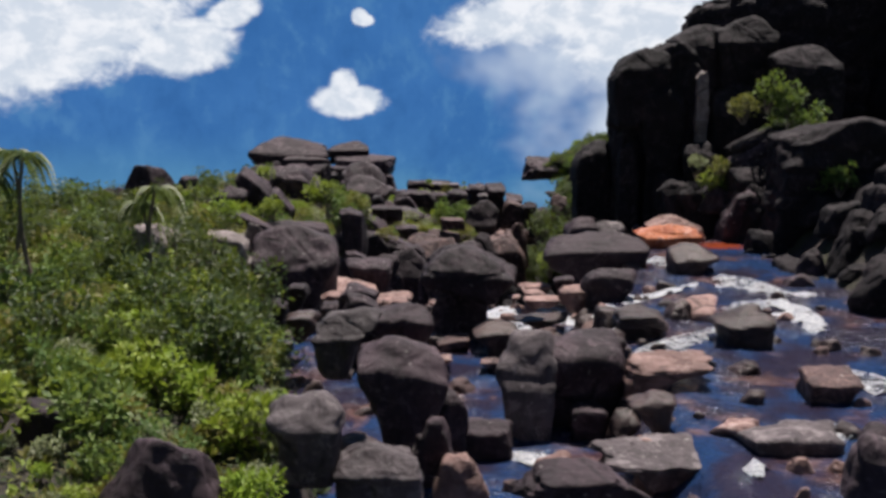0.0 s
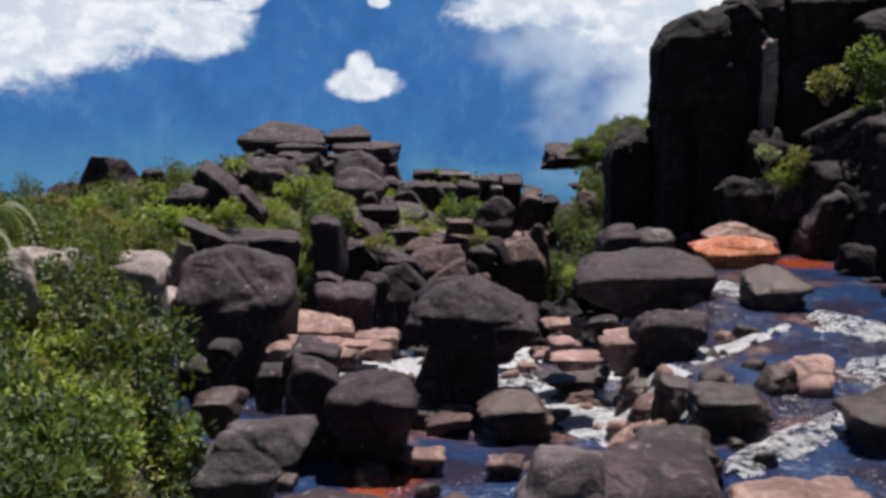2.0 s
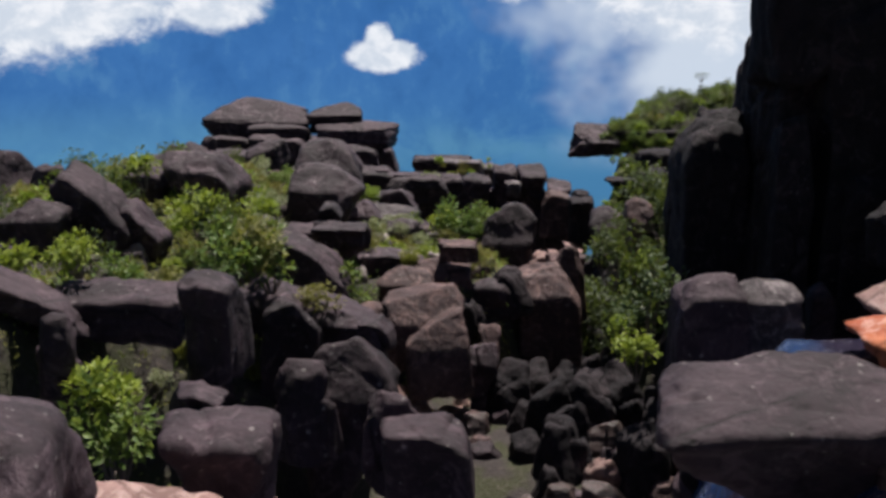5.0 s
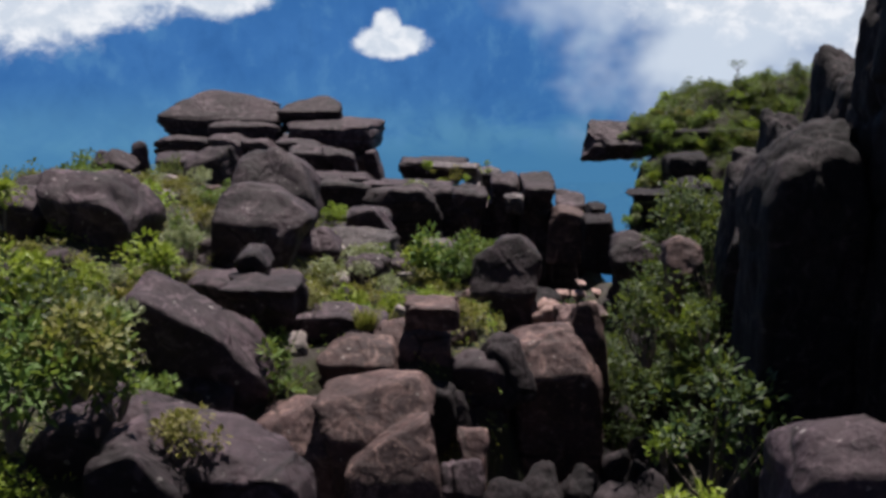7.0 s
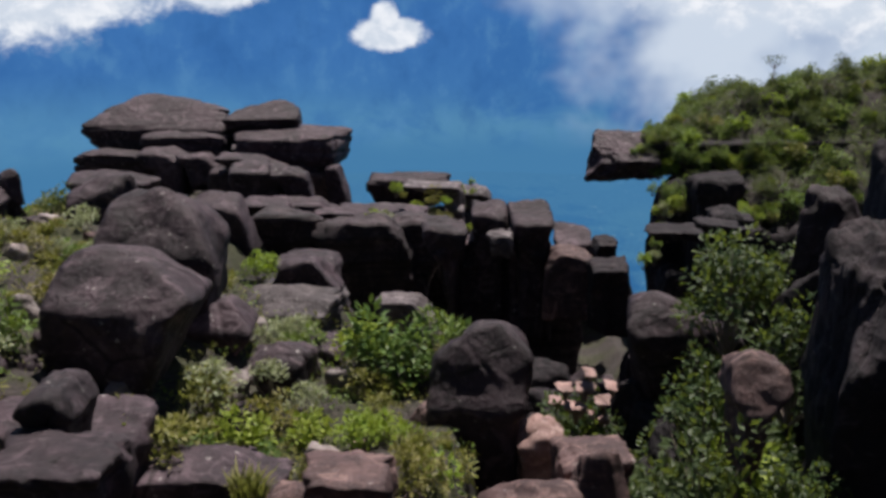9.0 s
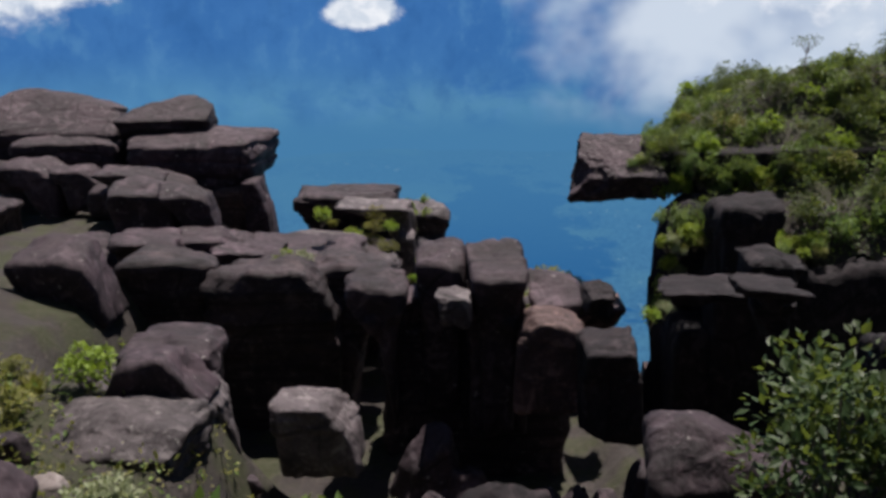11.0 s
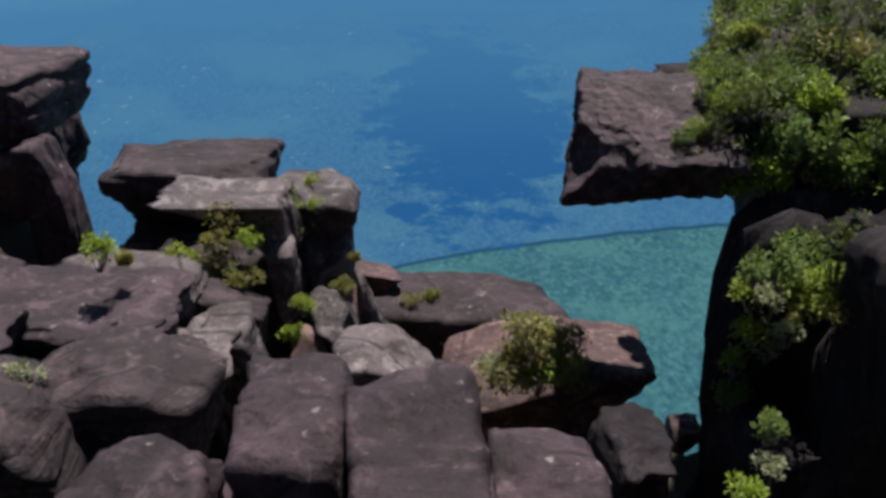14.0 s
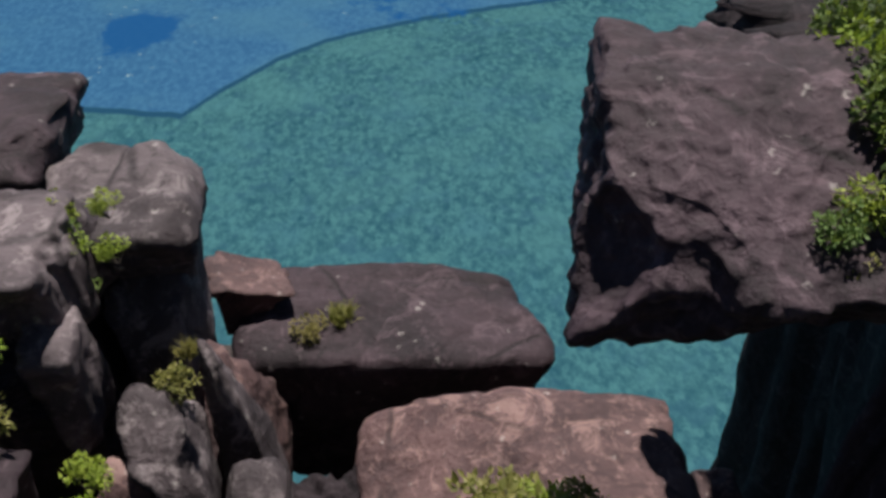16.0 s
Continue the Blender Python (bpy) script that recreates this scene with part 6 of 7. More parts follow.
white_water(6.06, 37.67, 6.84, 35.64, 1.53, 38)
white_water(5.27, 24.91, 8.10, 27.29, 1.36, 39)
white_water(2.90, 31.08, 5.24, 27.80, 1.36, 40, True)
white_water(9.13, 29.76, 11.79, 31.75, 1.7, 41)
white_water(-2.74, 35.08, -0.56, 37.00, 1.36, 42, True)
white_water(11.51, 34.08, 11.79, 31.75, 1.7, 43)


# ---- plants ----
def leaf_fan(rng, centre, radius, count, size, out, droop=0.0):
    """Leaves (folded diamonds) round a point of a crown, facing outward and up."""
    verts, faces = out
    for _ in range(count):
        d = Vector((rng.gauss(0, 1), rng.gauss(0, 1), rng.gauss(0.35, 1)))
        d.normalize()
        c = Vector(centre) + d * radius * rng.uniform(0.35, 1.0) ** 0.5
        up = Vector((rng.gauss(0, 0.5), rng.gauss(0, 0.5), 1.0)).normalized()
        way = (d + Vector((rng.gauss(0, 0.6), rng.gauss(0, 0.6), rng.gauss(0, 0.4) - droop))).normalized()
        side = way.cross(up)
        if side.length < 0.1:
            continue
        side.normalize()
        nrm = side.cross(way)
        s = size * rng.uniform(0.6, 1.35)
        k = len(verts)
        verts += [c, c + way * s * 0.5 + side * s * 0.24 + nrm * s * 0.06, c + way * s, c + way * s * 0.5 - side * s * 0.24 + nrm * s * 0.06]
        faces += [(k, k + 1, k + 2, k + 3)]


def stem_mesh(rng, out, base, tip, r0, r1, sides=4, bends=3):
    verts, faces = out
    base, tip = Vector(base), Vector(tip)
    bow = Vector((rng.gauss(0, 0.07), rng.gauss(0, 0.07), 0)) * (tip - base).length
    k = len(verts)
    for i in range(bends + 1):
        t = i / bends
        c = base.lerp(tip, t) + bow * math.sin(t * math.pi)
        r = r0 + (r1 - r0) * t
        for j in range(sides):
            a = 2 * math.pi * j / sides
            verts.append(c + Vector((math.cos(a) * r, math.sin(a) * r, 0)))
    for i in range(bends):
        for j in range(sides):
            a, b = k + i * sides + j, k + i * sides + (j + 1) % sides
            faces.append((a, b, b + sides, a + sides))


def shrub(name, seed, material, height, width, leaf, clumps, leaves, label, bare=0.3):
    """One shrub at the origin: branching stems and a ragged crown of leaf clumps."""
    rng = random.Random(seed)
    root = new(name)
    wood, crown = ([], []), ([], [])
    for i in range(clumps):
        a = rng.uniform(0, 2 * math.pi)
        r = width / 2 * math.sqrt(rng.uniform(0.0, 1.0)) * 0.85
        z = height * (bare + (1 - bare) * rng.uniform(0.15, 1.0) * (1 - 0.55 * (2 * r / width) ** 2))
        c = (r * math.cos(a), r * math.sin(a), z)
        leaf_fan(rng, c, width * rng.uniform(0.12, 0.22), leaves, leaf, crown)
        if i % 2 == 0:
            stem_mesh(rng, wood, (c[0] * 0.12, c[1] * 0.12, -0.35), c, 0.022 + 0.012 * height, 0.006)
    tagged(mesh_object("stem", *wood, BARK, root), kind="stuff")
    tagged(mesh_object("crown", *crown, material, root, smooth=False), kind="stuff")
    return tagged(root, label, "shrub", "shrubs")


def palm(name, seed, height, label):
    """A slender palm: a thin ringed stem and a drooping head of pinnate fronds."""
    rng = random.Random(seed)
    root = new(name)
    wood = ([], [])
    stem_mesh(rng, wood, (0, 0, -0.4), (0.1, 0.05, height), 0.075, 0.05, 7, 8)
    mesh_object("stem", *wood, BARK, root)
    crown = ([], [])
    verts, faces = crown
    for i in range(22):
        a = i * 2.4 + rng.uniform(-0.3, 0.3)
        way = Vector((math.cos(a), math.sin(a), 0))
        side = Vector((-way.y, way.x, 0))
        length, rise = rng.uniform(0.8, 1.15), rng.uniform(0.1, 1.1)
        for s in range(1, 17):
            t = s / 16
            c = Vector((0.1, 0.05, height)) + way * length * t * (1 - 0.25 * t) + Vector((0, 0, length * (rise * t - 1.7 * t * t)))
            l = length * 0.24 * math.sin(math.pi * (0.15 + 0.8 * t))
            for sign in (-1, 1):
                k = len(verts)
                d = (side * sign + way * 0.6 + Vector((0, 0, -0.8))).normalized()
                verts += [c, c + way * 0.10, c + d * l + way * 0.05]
                faces += [(k, k + 1, k + 2)]
    tagged(mesh_object("crown", *crown, FROND, root, smooth=False), kind="stuff")
    return tagged(root, label, "palm", "palms")


def grass(name, seed, material, height, width, blades, label):
    rng = random.Random(seed)
    verts, faces = [], []
    for _ in range(blades):
        a, r = rng.uniform(0, 6.28), width / 2 * math.sqrt(rng.random()) * 0.6
        c = Vector((r * math.cos(a), r * math.sin(a), -0.12))
        b = rng.uniform(0, 6.28)
        way = Vector((math.cos(b), math.sin(b), 0))
        side = Vector((-way.y, way.x, 0)) * rng.uniform(0.012, 0.028)
        h, o = height * rng.uniform(0.5, 1.1), width * rng.uniform(0.1, 0.45)
        k = len(verts)
        verts += [c - side, c + side, c + way * o * 0.4 + Vector((0, 0, h * 0.7)) + side, c + way * o * 0.4 + Vector((0, 0, h * 0.7)) - side, c + way * o + Vector((0, 0, h))]
        faces += [(k, k + 1, k + 2, k + 3), (k + 3, k + 2, k + 4)]
    ob = mesh_object(name, verts, faces, material, smooth=False)
    return tagged(ob, label, "grass", "grass tufts")


def undergrowth(name, material, clumps, leaves, leaf, place, seed, label):
    """A low uncountable layer of leaves; place() gives points of the surface or None."""
    rng = random.Random(seed)
    out = ([], [])
    for _ in range(clumps):
        p = place(rng)
        if p is not None:
            leaf_fan(rng, p, rng.uniform(0.12, 0.32), leaves, leaf, out)
    ob = mesh_object(name, *out, material, smooth=False)
    return tagged(ob, label, "undergrowth", kind="stuff")


def small_tree(x, y, z, height, seed):
    """A little flat-topped tree on the skyline."""
    rng = random.Random(seed)
    root = new("small_tree")
    wood, crown = ([], []), ([], [])
    stem_mesh(rng, wood, (0, 0, -0.2), (0.05, 0, height * 0.8), 0.035, 0.018, 6, 5)
    for i in range(9):
        a, r = i * 2.4, height * 0.42 * math.sqrt((i + 0.5) / 9)
        c = (r * math.cos(a), r * math.sin(a), height * rng.uniform(0.9, 1.02))
        stem_mesh(rng, wood, (0.05, 0, height * 0.62), c, 0.014, 0.006)
        leaf_fan(rng, c, height * 0.14, 34, 0.07, crown)
    tagged(mesh_object("trunk", *wood, BARK, root), kind="stuff")
    tagged(mesh_object("crown", *crown, LEAF_DARK, root, smooth=False), kind="stuff")
    root.matrix_world = pose(x, y, z)
    return tagged(root, "small flat-topped tree with a thin dark trunk on the rim", "tree", "small trees")


KINDS = {
    "bright": [shrub("leafy_shrub", 11 + i, LEAF_BRIGHT, 0.9, 1.25, 0.168, 16, 37, "bright yellow-green leafy shrub in full sun", 0.05) for i in range(3)],
    "green": [shrub("green_shrub", 21 + i, LEAF_GREEN, 1.1, 1.3, 0.163, 16, 37, "dense mid-green shrub with small leaves", 0.05) for i in range(3)],
    "olive": [shrub("olive_scrub", 31 + i, LEAF_OLIVE, 0.8, 1.4, 0.152, 15, 35, "low olive green scrub with yellowing leaves", 0.05) for i in range(3)],
    "dark": [shrub("dark_shrub", 41 + i, LEAF_DARK, 1.4, 1.5, 0.135, 20, 34, "tall dark green shrub with dense foliage", 0.1) for i in range(2)],
    "silver": [shrub("silvery_shrub", 51 + i, LEAF_SILVER, 0.8, 1.1, 0.13, 12, 38, "sparse silvery green shrub with bare twigs") for i in range(2)],
    "grass": [grass("grass_tuft", 61 + i, LEAF_OLIVE, 0.5, 0.9, 150, "tuft of long olive green grass between rocks") for i in range(2)],
    "palm": [palm("slender_palm", 71 + i, h, "slender palm with drooping green fronds above scrub") for i, h in enumerate((2.6, 3.3))],
}
USED = set()
PLACES = random.Random(5)


def plant(kind, x, y, z=None, scale=1.0, squash=1.0, variant=None):
    """Sets a copy of a plant on the ground, or at the height z."""
    i = PLACES.randrange(len(KINDS[kind])) if variant is None else variant
    src = KINDS[kind][i]
    z = ground(x, y) if z is None else z
    m = pose(x, y, z, PLACES.uniform(-6, 6), PLACES.uniform(-6, 6), PLACES.uniform(0, 360))
    if src not in USED:
        USED.add(src)
        src.matrix_basis = m
        ob = src
    else:
        ob = copy_thing(src, m)
    k = scale * PLACES.uniform(0.9, 1.1)
    ob.scale = (k, k, k * squash)
    return ob


def clear_of_rocks(x, y, margin=0.15):
    """Clear of every boulder and of the strip before its south face."""
    return all(abs(x - fx) > fw * 0.8 + margin or y > fy + fd * 0.8 or y < fy - fd - margin - 0.7 * min(fw, 1.2) * (2.0 if fy < 24 else 1.0) for fx, fy, fw, fd, _ in FOOTPRINTS)


def scatter(count, x0, x1, y0, y1, kinds, scale=(0.7, 1.3), wanted=lambda x, y: True, gap=0.5):
    done, tries = [], 0
    while len(done) < count and tries < count * 25:
        tries += 1
        x, y = PLACES.uniform(x0, x1), PLACES.uniform(y0, y1)
        if not wanted(x, y) or not clear_of_rocks(x, y) or any((x - a) ** 2 + (y - b) ** 2 < gap * gap for a, b in done):
            continue
        done.append((x, y))
        plant(PLACES.choice(kinds), x, y, scale=PLACES.uniform(*scale))


# west bank: a thicket down to the boulders
for i in range(44):
    sx, sy = PLACES.uniform(-7.5, -1.2), PLACES.uniform(11.5, 17.0)
    plant(PLACES.choice(["grass", "bright", "olive", "silver", "grass"]), sx, sy, None, PLACES.uniform(0.3, 0.6))
BANK = lambda x, y: x < bank(y) - 0.2 and x > -0.52 * y - 1.5
scatter(90, -17, -1.5, 20, 42, ["green", "dark", "dark", "dark", "olive"], (0.9, 1.5), BANK, 0.9)
scatter(120, -17, -1.5, 18, 42, ["bright", "green", "olive", "silver", "silver", "grass"], (0.45, 0.95), BANK, 0.5)
scatter(70, -12, -1.5, 11, 22, ["bright", "olive", "silver", "grass", "grass", "green"], (0.45, 0.9), BANK, 0.45)
scatter(34, -10, -5, 24, 32, ["bright", "bright", "olive", "silver"], (0.5, 0.9), BANK, 0.4)
scatter(70, -27, -8.5, 30, 62, ["bright", "green", "olive", "dark"], (0.8, 1.5), lambda x, y: x > -0.52 * y - 2, 0.8)
for px, py, head, k in ((-8.27, 26.9, -2.85, 0), (-11.5, 26.0, -1.9, 1), (-12.6, 27.2, -2.0, 1), (-12.3, 25.2, -2.6, 0), (-9.0, 27.6, -3.3, 0)):
    plant("palm", px, py, head - (2.6, 3.3)[k], variant=k)
scatter(34, -10.5, -3.6, 15, 31, ["bright", "bright", "olive", "dark", "green"], (0.9, 1.4), BANK, 0.8)
scatter(70, -30, -12, 56, 84, ["green", "olive", "olive", "dark", "grass"], (0.8, 1.4), lambda x, y: y < rim(x) - 1, 0.9)
# hill of boulders: scrub in the gaps
scatter(170, -14, 4, 44, 72, ["bright", "green", "olive", "olive", "silver", "grass", "grass"], (0.5, 1.0), lambda x, y: x < 2.4 and x > -0.5 * (y - 20) and not (y < 54 and x > -4), 0.55)
plant("silver", -1.50, 81.30, -9.78, 0.8)
plant("bright", -1.87, 81.30, -9.66, 0.6)
plant("bright", -0.58, 87.60, -10.44, 0.55)
plant("olive", -0.01, 88.00, -10.80, 0.7)
plant("olive", 0.69, 87.60, -10.87, 0.6)
plant("bright", -1.30, 85.00, -9.13, 0.5)
plant("grass", -0.99, 85.50, -9.31, 0.6)
plant("bright", 1.04, 90.80, -10.18, 0.4)
plant("bright", 1.29, 90.30, -10.62, 0.4)
plant("green", 1.51, 89.80, -10.79, 0.35)
plant("bright", 1.67, 87.00, -12.03, 0.4)
plant("olive", 2.63, 89.00, -11.88, 0.4)
plant("bright", 1.92, 84.00, -11.78, 0.3)
plant("grass", 4.59, 92.30, -13.77, 0.7)
plant("olive", 4.09, 92.00, -13.76, 0.5)
plant("silver", 5.78, 86.00, -12.49, 0.68)
plant("grass", 6.41, 86.20, -12.67, 0.9)
plant("bright", 7.18, 86.50, -12.80, 0.75)
plant("grass", 5.25, 85.60, -12.53, 0.75)
plant("olive", 7.71, 87.00, -13.32, 0.68)
plant("green", 9.03, 87.00, -15.35, 0.45)
plant("dark", 9.50, 87.50, -15.35, 0.38)
plant("bright", 5.32, 78.00, -10.02, 0.3)
plant("green", 9.25, 85.75, -7.62, 0.38)
plant("bright", 9.60, 85.95, -7.52, 0.36)
plant("dark", 9.85, 85.80, -7.62, 0.40)
plant("olive", 9.40, 85.55, -7.85, 0.32)
for px, py, pz, k in ((10.15, 84.0, -10.0, 0.5), (10.3, 84.0, -10.7, 0.55), (10.05, 84.1, -11.4, 0.5), (10.4, 83.95, -9.5, 0.4), (10.0, 84.1, -12.1, 0.5), (10.5, 83.9, -11.0, 0.5)):
    plant(PLACES.choice(["green", "bright", "silver"]), px, py, pz, k)
# scrub that hangs over the brow of the shelf, and grows beside the beak
for i in range(30):
    px, py = PLACES.uniform(10.0, 11.9), PLACES.uniform(85.9, 88.6)
    plant(PLACES.choice(["green", "bright", "olive", "bright", "dark"]), px, py, -7.22, PLACES.uniform(0.4, 0.65))
for i in range(34):
    px = 10.3 + 0.19 * i + PLACES.uniform(-0.1, 0.1)
    plant(PLACES.choice(["green", "dark", "olive", "green", "bright"]), px, 85.55 - 0.06 * (i % 3), PLACES.uniform(-8.55, -7.75), PLACES.uniform(0.5, 0.85))
plant("green", 10.02, 82.50, -8.86, 0.6)
plant("dark", 11.05, 82.80, -8.91, 0.6)
plant("grass", 11.12, 82.30, -9.43, 0.52)
plant("green", 9.54, 82.30, -8.70, 0.38)
plant("silver", 9.37, 80.50, -11.05, 0.45)
plant("bright", 8.85, 80.00, -11.15, 0.5)
plant("green", 9.49, 81.00, -10.66, 0.45)
plant("silver", -2.95, 62.00, -9.15, 0.9)
plant("bright", -2.15, 61.00, -9.82, 0.9)
plant("bright", -0.76, 61.50, -9.93, 0.9)
plant("bright", 0.75, 61.50, -10.06, 0.8)
plant("olive", -3.70, 59.00, -8.75, 1.0)
plant("olive", -2.91, 59.00, -8.97, 1.0)
plant("bright", -6.30, 78.00, -11.04, 0.7)
plant("olive", 1.92, 61.00, -10.30, 0.8)
plant("green", 0.60, 64.50, -9.63, 1.5)
plant("bright", -0.13, 65.00, -9.54, 1.3)
plant("green", 1.77, 65.00, -9.55, 1.3)
plant("green", 1.16, 64.00, -9.85, 1.2)
plant("bright", -10.70, 70.00, -8.59, 1.2)
plant("green", -13.23, 74.00, -8.88, 1.4)
plant("olive", -14.62, 80.00, -8.97, 1.2)
plant("grass", -1.25, 58.00, -9.09, 1.0)
plant("grass", 0.20, 59.00, -9.62, 1.0)
plant("bright", -6.51, 50.00, -6.16, 1.2)
plant("dark", -5.24, 49.00, -7.19, 1.3)
plant("green", -4.26, 48.50, -7.30, 1.2)
plant("olive", -2.80, 48.00, -7.88, 0.8)
plant("bright", -6.33, 56.00, -7.22, 1.0)
plant("silver", -6.63, 60.00, -7.61, 0.9)
plant("green", -3.05, 54.50, -9.57, 1.1)
plant("bright", -4.35, 72.00, -9.17, 0.8)
plant("bright", -10.09, 60.00, -7.35, 0.9)
plant("bright", -8.99, 64.00, -7.32, 1.0)
plant("silver", -4.60, 49.00, -6.77, 1.2)
plant("dark", -6.03, 49.50, -6.74, 1.2)
plant("olive", -3.29, 62.00, -9.18, 0.9)
plant("silver", -2.01, 63.00, -9.27, 0.8)
plant("bright", 0.28, 61.00, -9.60, 0.8)
plant("bright", 1.81, 60.00, -10.15, 0.7)
plant("bright", -12.05, 70.00, -7.93, 1.0)
plant("olive", -8.74, 68.00, -8.01, 0.9)
plant("dark", 6.15, 57.00, -9.44, 1.5)
plant("dark", 7.57, 57.00, -9.28, 1.0)
plant("bright", 5.70, 52.00, -10.02, 0.6)
plant("dark", 8.52, 53.00, -10.08, 1.6)
plant("dark", 7.55, 54.00, -9.59, 1.0)
plant("dark", 9.59, 55.00, -9.28, 1.4)
plant("dark", 8.59, 66.00, -9.08, 1.6)
plant("dark", 9.73, 66.00, -8.88, 1.2)
plant("dark", 9.16, 68.00, -9.59, 1.6)
plant("dark", 10.03, 67.00, -9.26, 1.8)
plant("bright", 7.33, 60.00, -10.12, 1.2)
plant("dark", 6.57, 60.00, -9.44, 1.2)
plant("dark", 8.91, 62.00, -9.16, 1.4)
plant("green", 10.91, 84.00, -9.34, 0.6)
plant("green", -5.25, 47.00, -7.07, 1.4)
plant("olive", -4.56, 48.00, -6.75, 1.2)
plant("green", -5.71, 41.00, -9.14, 1.5)
plant("bright", -6.22, 41.50, -8.29, 1.1)
plant("dark", 6.15, 50.00, -9.46, 1.5)
plant("bright", 5.49, 48.00, -9.65, 0.9)
plant("green", -3.33, 55.00, -9.28, 1.0)
plant("bright", -9.95, 42.00, -6.25, 1.2)
plant("bright", -9.85, 46.00, -6.85, 1.0)
plant("green", -14.28, 50.00, -6.76, 1.2)
plant("bright", -8.30, 46.00, -6.34, 0.9)
plant("bright", -10.90, 58.00, -6.13, 1.0)
plant("green", 15.48, 45.60, -1.04, 1.3)
plant("olive", 14.39, 45.80, -1.64, 1.2)
plant("green", 16.37, 45.40, -1.28, 1.2)
plant("olive", 13.16, 45.20, -4.47, 1.1)
plant("green", 14.71, 44.80, -4.67, 1.0)
plant("silver", 12.36, 46.20, -4.32, 1.0)
plant("bright", 12.64, 45.00, -4.93, 0.8)
plant("bright", 2.02, 90.00, -9.58, 0.3)
plant("bright", 2.09, 89.60, -10.01, 0.3)
plant("grass", 2.97, 88.60, -10.83, 0.4)
plant("olive", 6.07, 85.80, -12.49, 0.7)
plant("bright", 6.70, 86.00, -12.73, 0.6)
plant("olive", 7.38, 86.40, -12.94, 0.6)
plant("bright", 1.34, 90.20, -9.83, 0.35)
plant("bright", 1.52, 89.80, -10.11, 0.35)
plant("green", 1.40, 90.00, -9.92, 0.35)
plant("olive", 0.27, 88.50, -9.86, 0.6)
plant("bright", 0.76, 88.00, -10.22, 0.5)
plant("olive", 0.17, 88.00, -10.16, 0.5)
plant("bright", 1.95, 87.00, -11.28, 0.35)
plant("olive", 6.57, 86.20, -11.83, 0.8)
plant("bright", 7.06, 86.40, -11.98, 0.6)
plant("olive", 7.60, 86.70, -12.28, 0.6)
plant("grass", 6.25, 86.00, -12.01, 0.9)
plant("olive", 6.77, 86.00, -11.97, 0.7)

# thicket in the cleft below the cliff
for i in range(28):
    sx, sy = PLACES.uniform(4.6, 9.0), PLACES.uniform(59, 68)
    plant("dark", sx, sy, ground(sx, sy) + PLACES.uniform(0.3, 1.6), PLACES.uniform(0.9, 1.6))
# ledges of the black cliff
for px, py, pz, k in ((16.2, 45.4, -2.6, 1.2), (17.2, 45.2, -2.4, 1.3), (16.8, 44.6, -3.2, 1.0), (13.9, 45.2, -5.4, 1.1), (14.8, 44.8, -5.5, 1.2), (12.9, 45.4, -5.9, 0.9), (15.8, 40.0, -4.6, 1.0), (16.6, 39.4, -4.4, 1.0)):
    plant("green", px, py, pz, k)
# shelf at the rim: a dense mantle of scrub
for i in range(300):
    sx, sy = 9.9 + 19.0 * PLACES.random() ** 1.5, 11.0 * PLACES.random()
    sx, sy = sx + 0.32 * max(0.0, sy - 1.0), shelf_front(sx) + sy
    kind = PLACES.choice(["bright", "green", "dark", "dark", "green", "dark", "olive", "dark"])
    plant(kind, sx, sy, shelf_height(sx, sy) - 0.3, PLACES.choice((0.3, 0.45, 0.6, 0.8, 1.0)) * (0.8 if kind == "dark" else 1.0) * (0.5 + 0.5 * ramp(sx, 10.5, 14.0)))
small_tree(12.8, 87.6, shelf_height(12.8, 87.6) - 0.05, 1.25, 3)
small_tree(16.4, 90.2, shelf_height(16.4, 90.2) - 0.05, 1.3, 4)
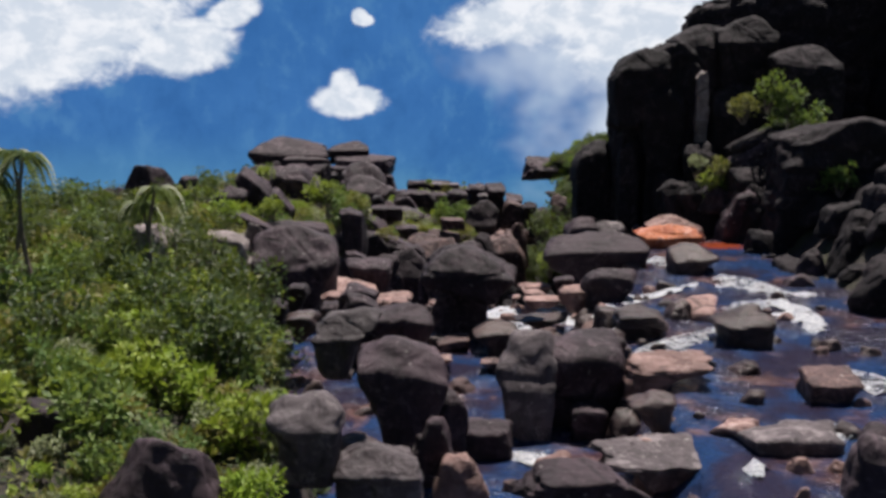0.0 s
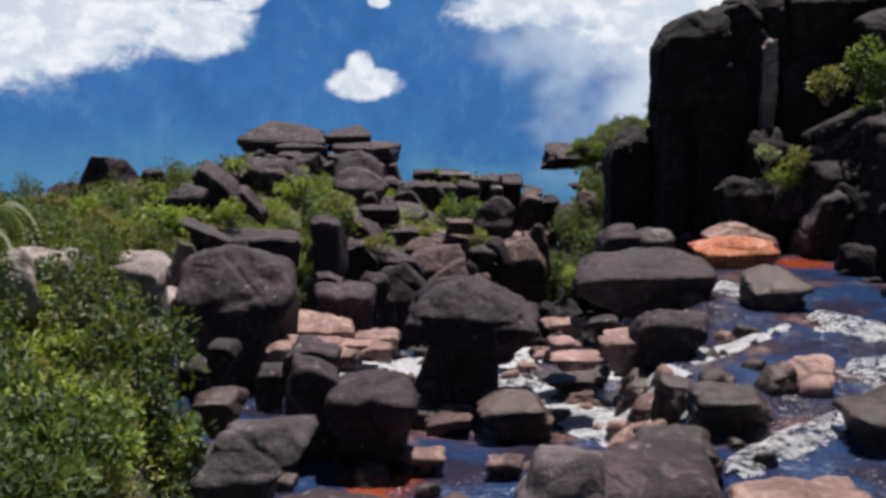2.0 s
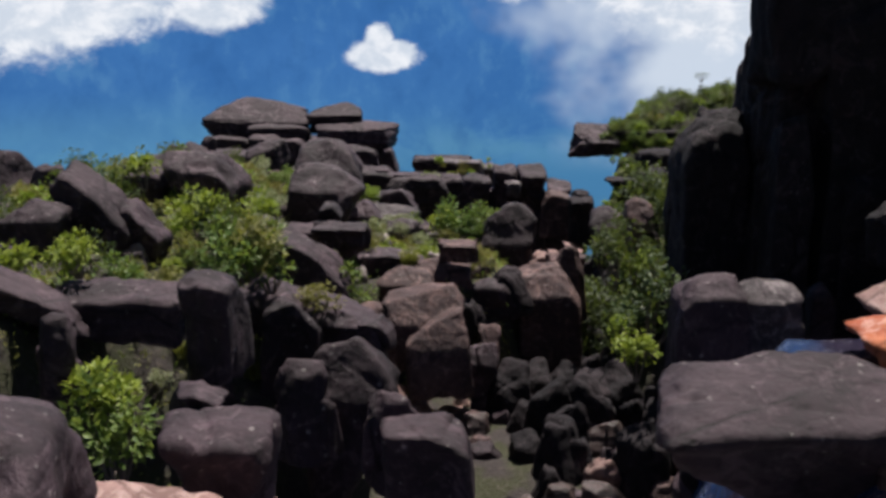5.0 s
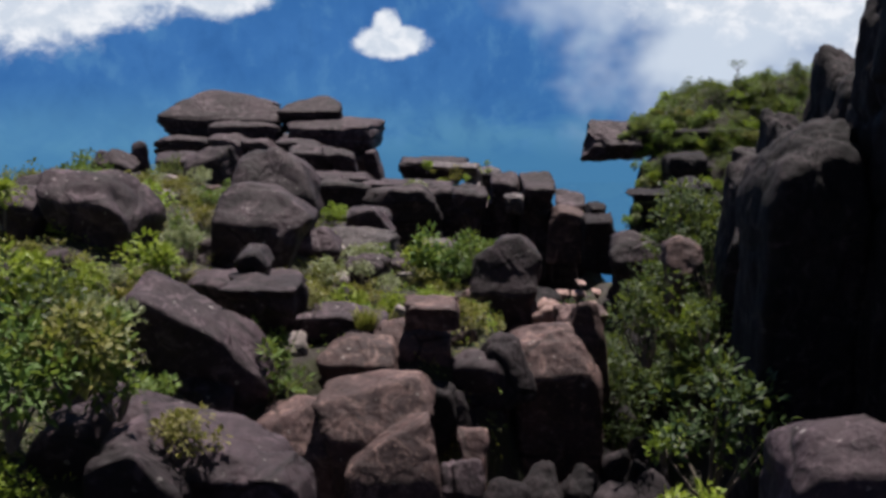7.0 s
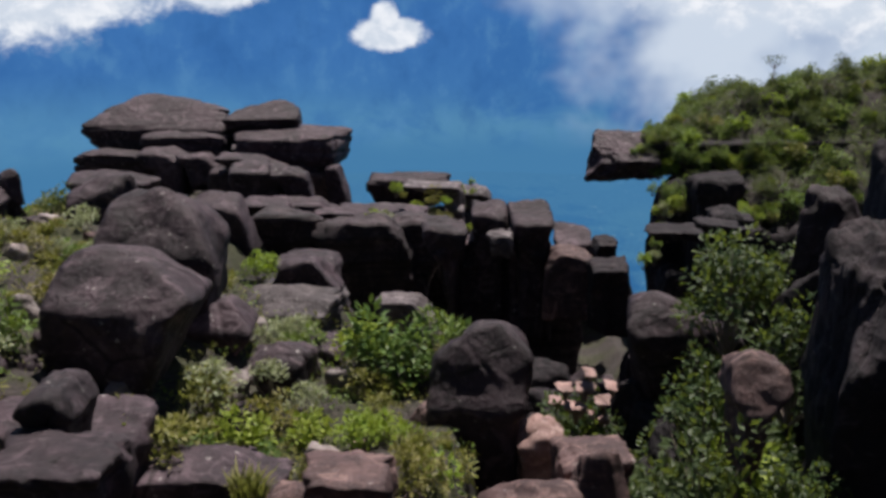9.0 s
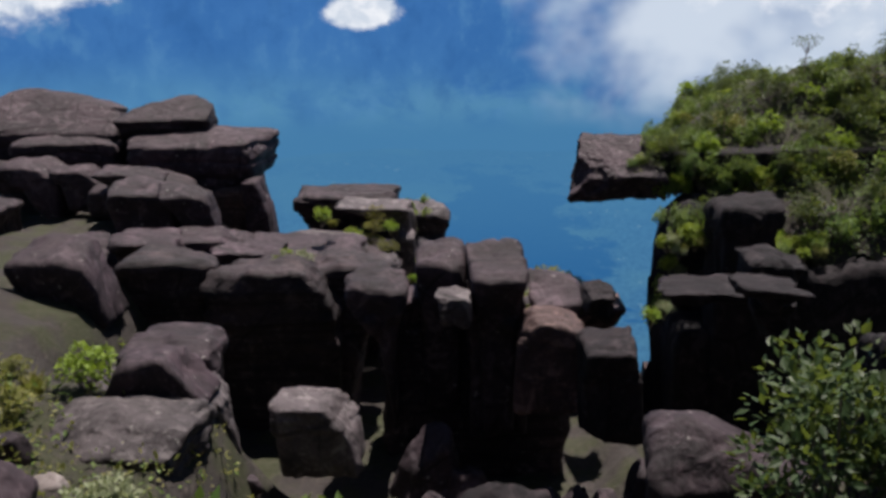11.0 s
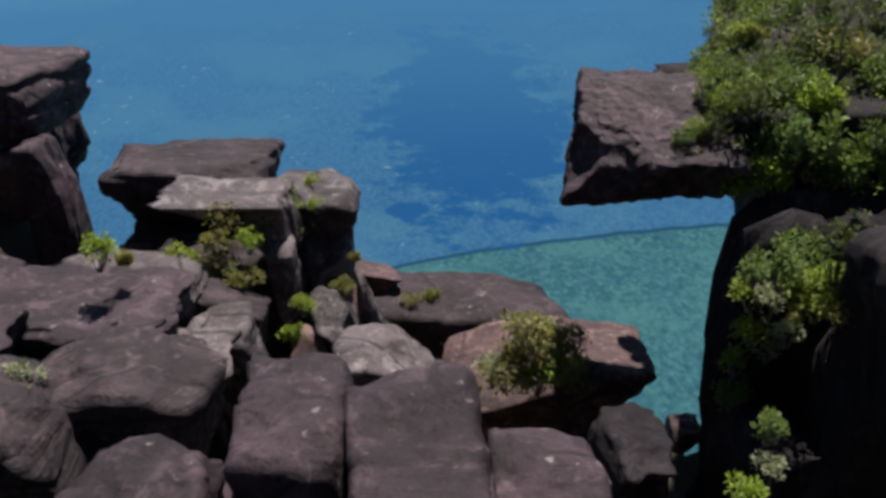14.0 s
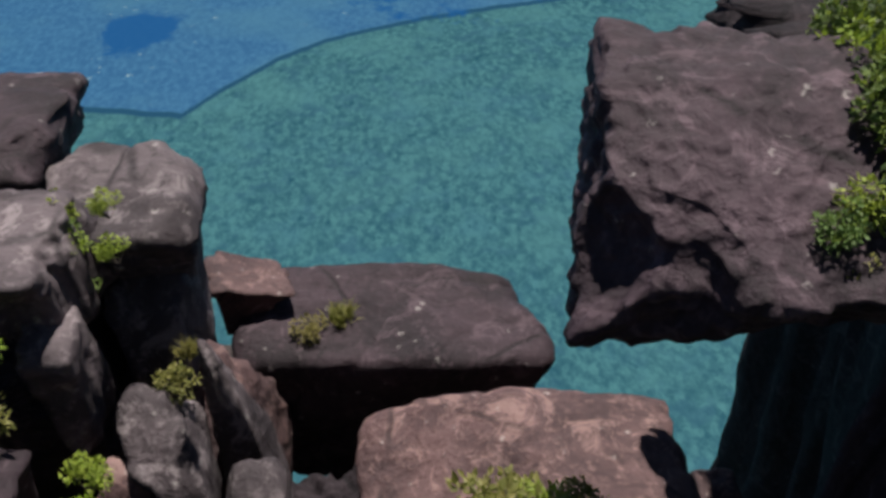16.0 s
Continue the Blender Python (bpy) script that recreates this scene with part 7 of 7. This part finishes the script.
for i in range(22):
    sx, sy = PLACES.uniform(11.2, 15.0), PLACES.uniform(81.6, 83.6)
    plant(PLACES.choice(["green", "bright", "olive", "grass"]), sx, sy, -9.85, PLACES.uniform(0.35, 0.65))
for i in range(26):
    sx, sy = PLACES.uniform(10.1, 12.2), PLACES.uniform(82.2, 83.4)
    plant(PLACES.choice(["grass", "bright", "silver", "grass", "olive"]), sx, sy, -9.75 + 0.35 * (sx - 10.1), PLACES.uniform(0.35, 0.7))


def on_bank(rng):
    y = rng.uniform(10, 44)
    x = rng.uniform(max(-20.0, -0.52 * y - 1.5), bank(y) - 0.1)
    return (x, y, ground(x, y) + 0.08) if clear_of_rocks(x, y, 0.0) else None


def on_hill(rng):
    x, y = rng.uniform(-15, 2.4), rng.uniform(42, 72)
    if (y < 54 and x > -4) or noise.noise((x * 0.35, y * 0.35, 4.0)) < -0.3:
        return None
    return (x, y, ground(x, y) + 0.05)


def on_shelf(rng):
    x, y = rng.uniform(9.9, 27.0), rng.uniform(0.0, 10.0)
    x, y = x + 0.32 * max(0.0, y - 1.0), shelf_front(x) + y
    return (x, y, shelf_height(x, y) + rng.uniform(-0.1, 0.15))


undergrowth("bank_undergrowth", LEAF_OLIVE, 800, 12, 0.15, on_bank, 81, "low olive green undergrowth between shrubs of the bank")
undergrowth("bank_undergrowth", LEAF_BRIGHT, 500, 12, 0.17, on_bank, 82, "bright green low plants between shrubs of the bank")
undergrowth("bank_undergrowth", LEAF_DARK, 1200, 12, 0.15, on_bank, 86, "dark green low plants between shrubs of the bank")
undergrowth("hill_undergrowth", LEAF_OLIVE, 2200, 10, 0.13, on_hill, 83, "low olive green plants between boulders of the hill")
undergrowth("hill_undergrowth", LEAF_GREEN, 1200, 10, 0.13, on_hill, 84, "low mid-green plants between boulders of the hill")
undergrowth("shelf_undergrowth", LEAF_BRIGHT, 150, 12, 0.12, on_shelf, 87, "bright green low plants over the rim shelf")
undergrowth("shelf_undergrowth", LEAF_GREEN, 600, 12, 0.12, on_shelf, 85, "dense green creepers and ferns over the rim shelf")
undergrowth("shelf_undergrowth", LEAF_DARK, 2200, 12, 0.12, on_shelf, 88, "dark green ferns and moss over the rim shelf")
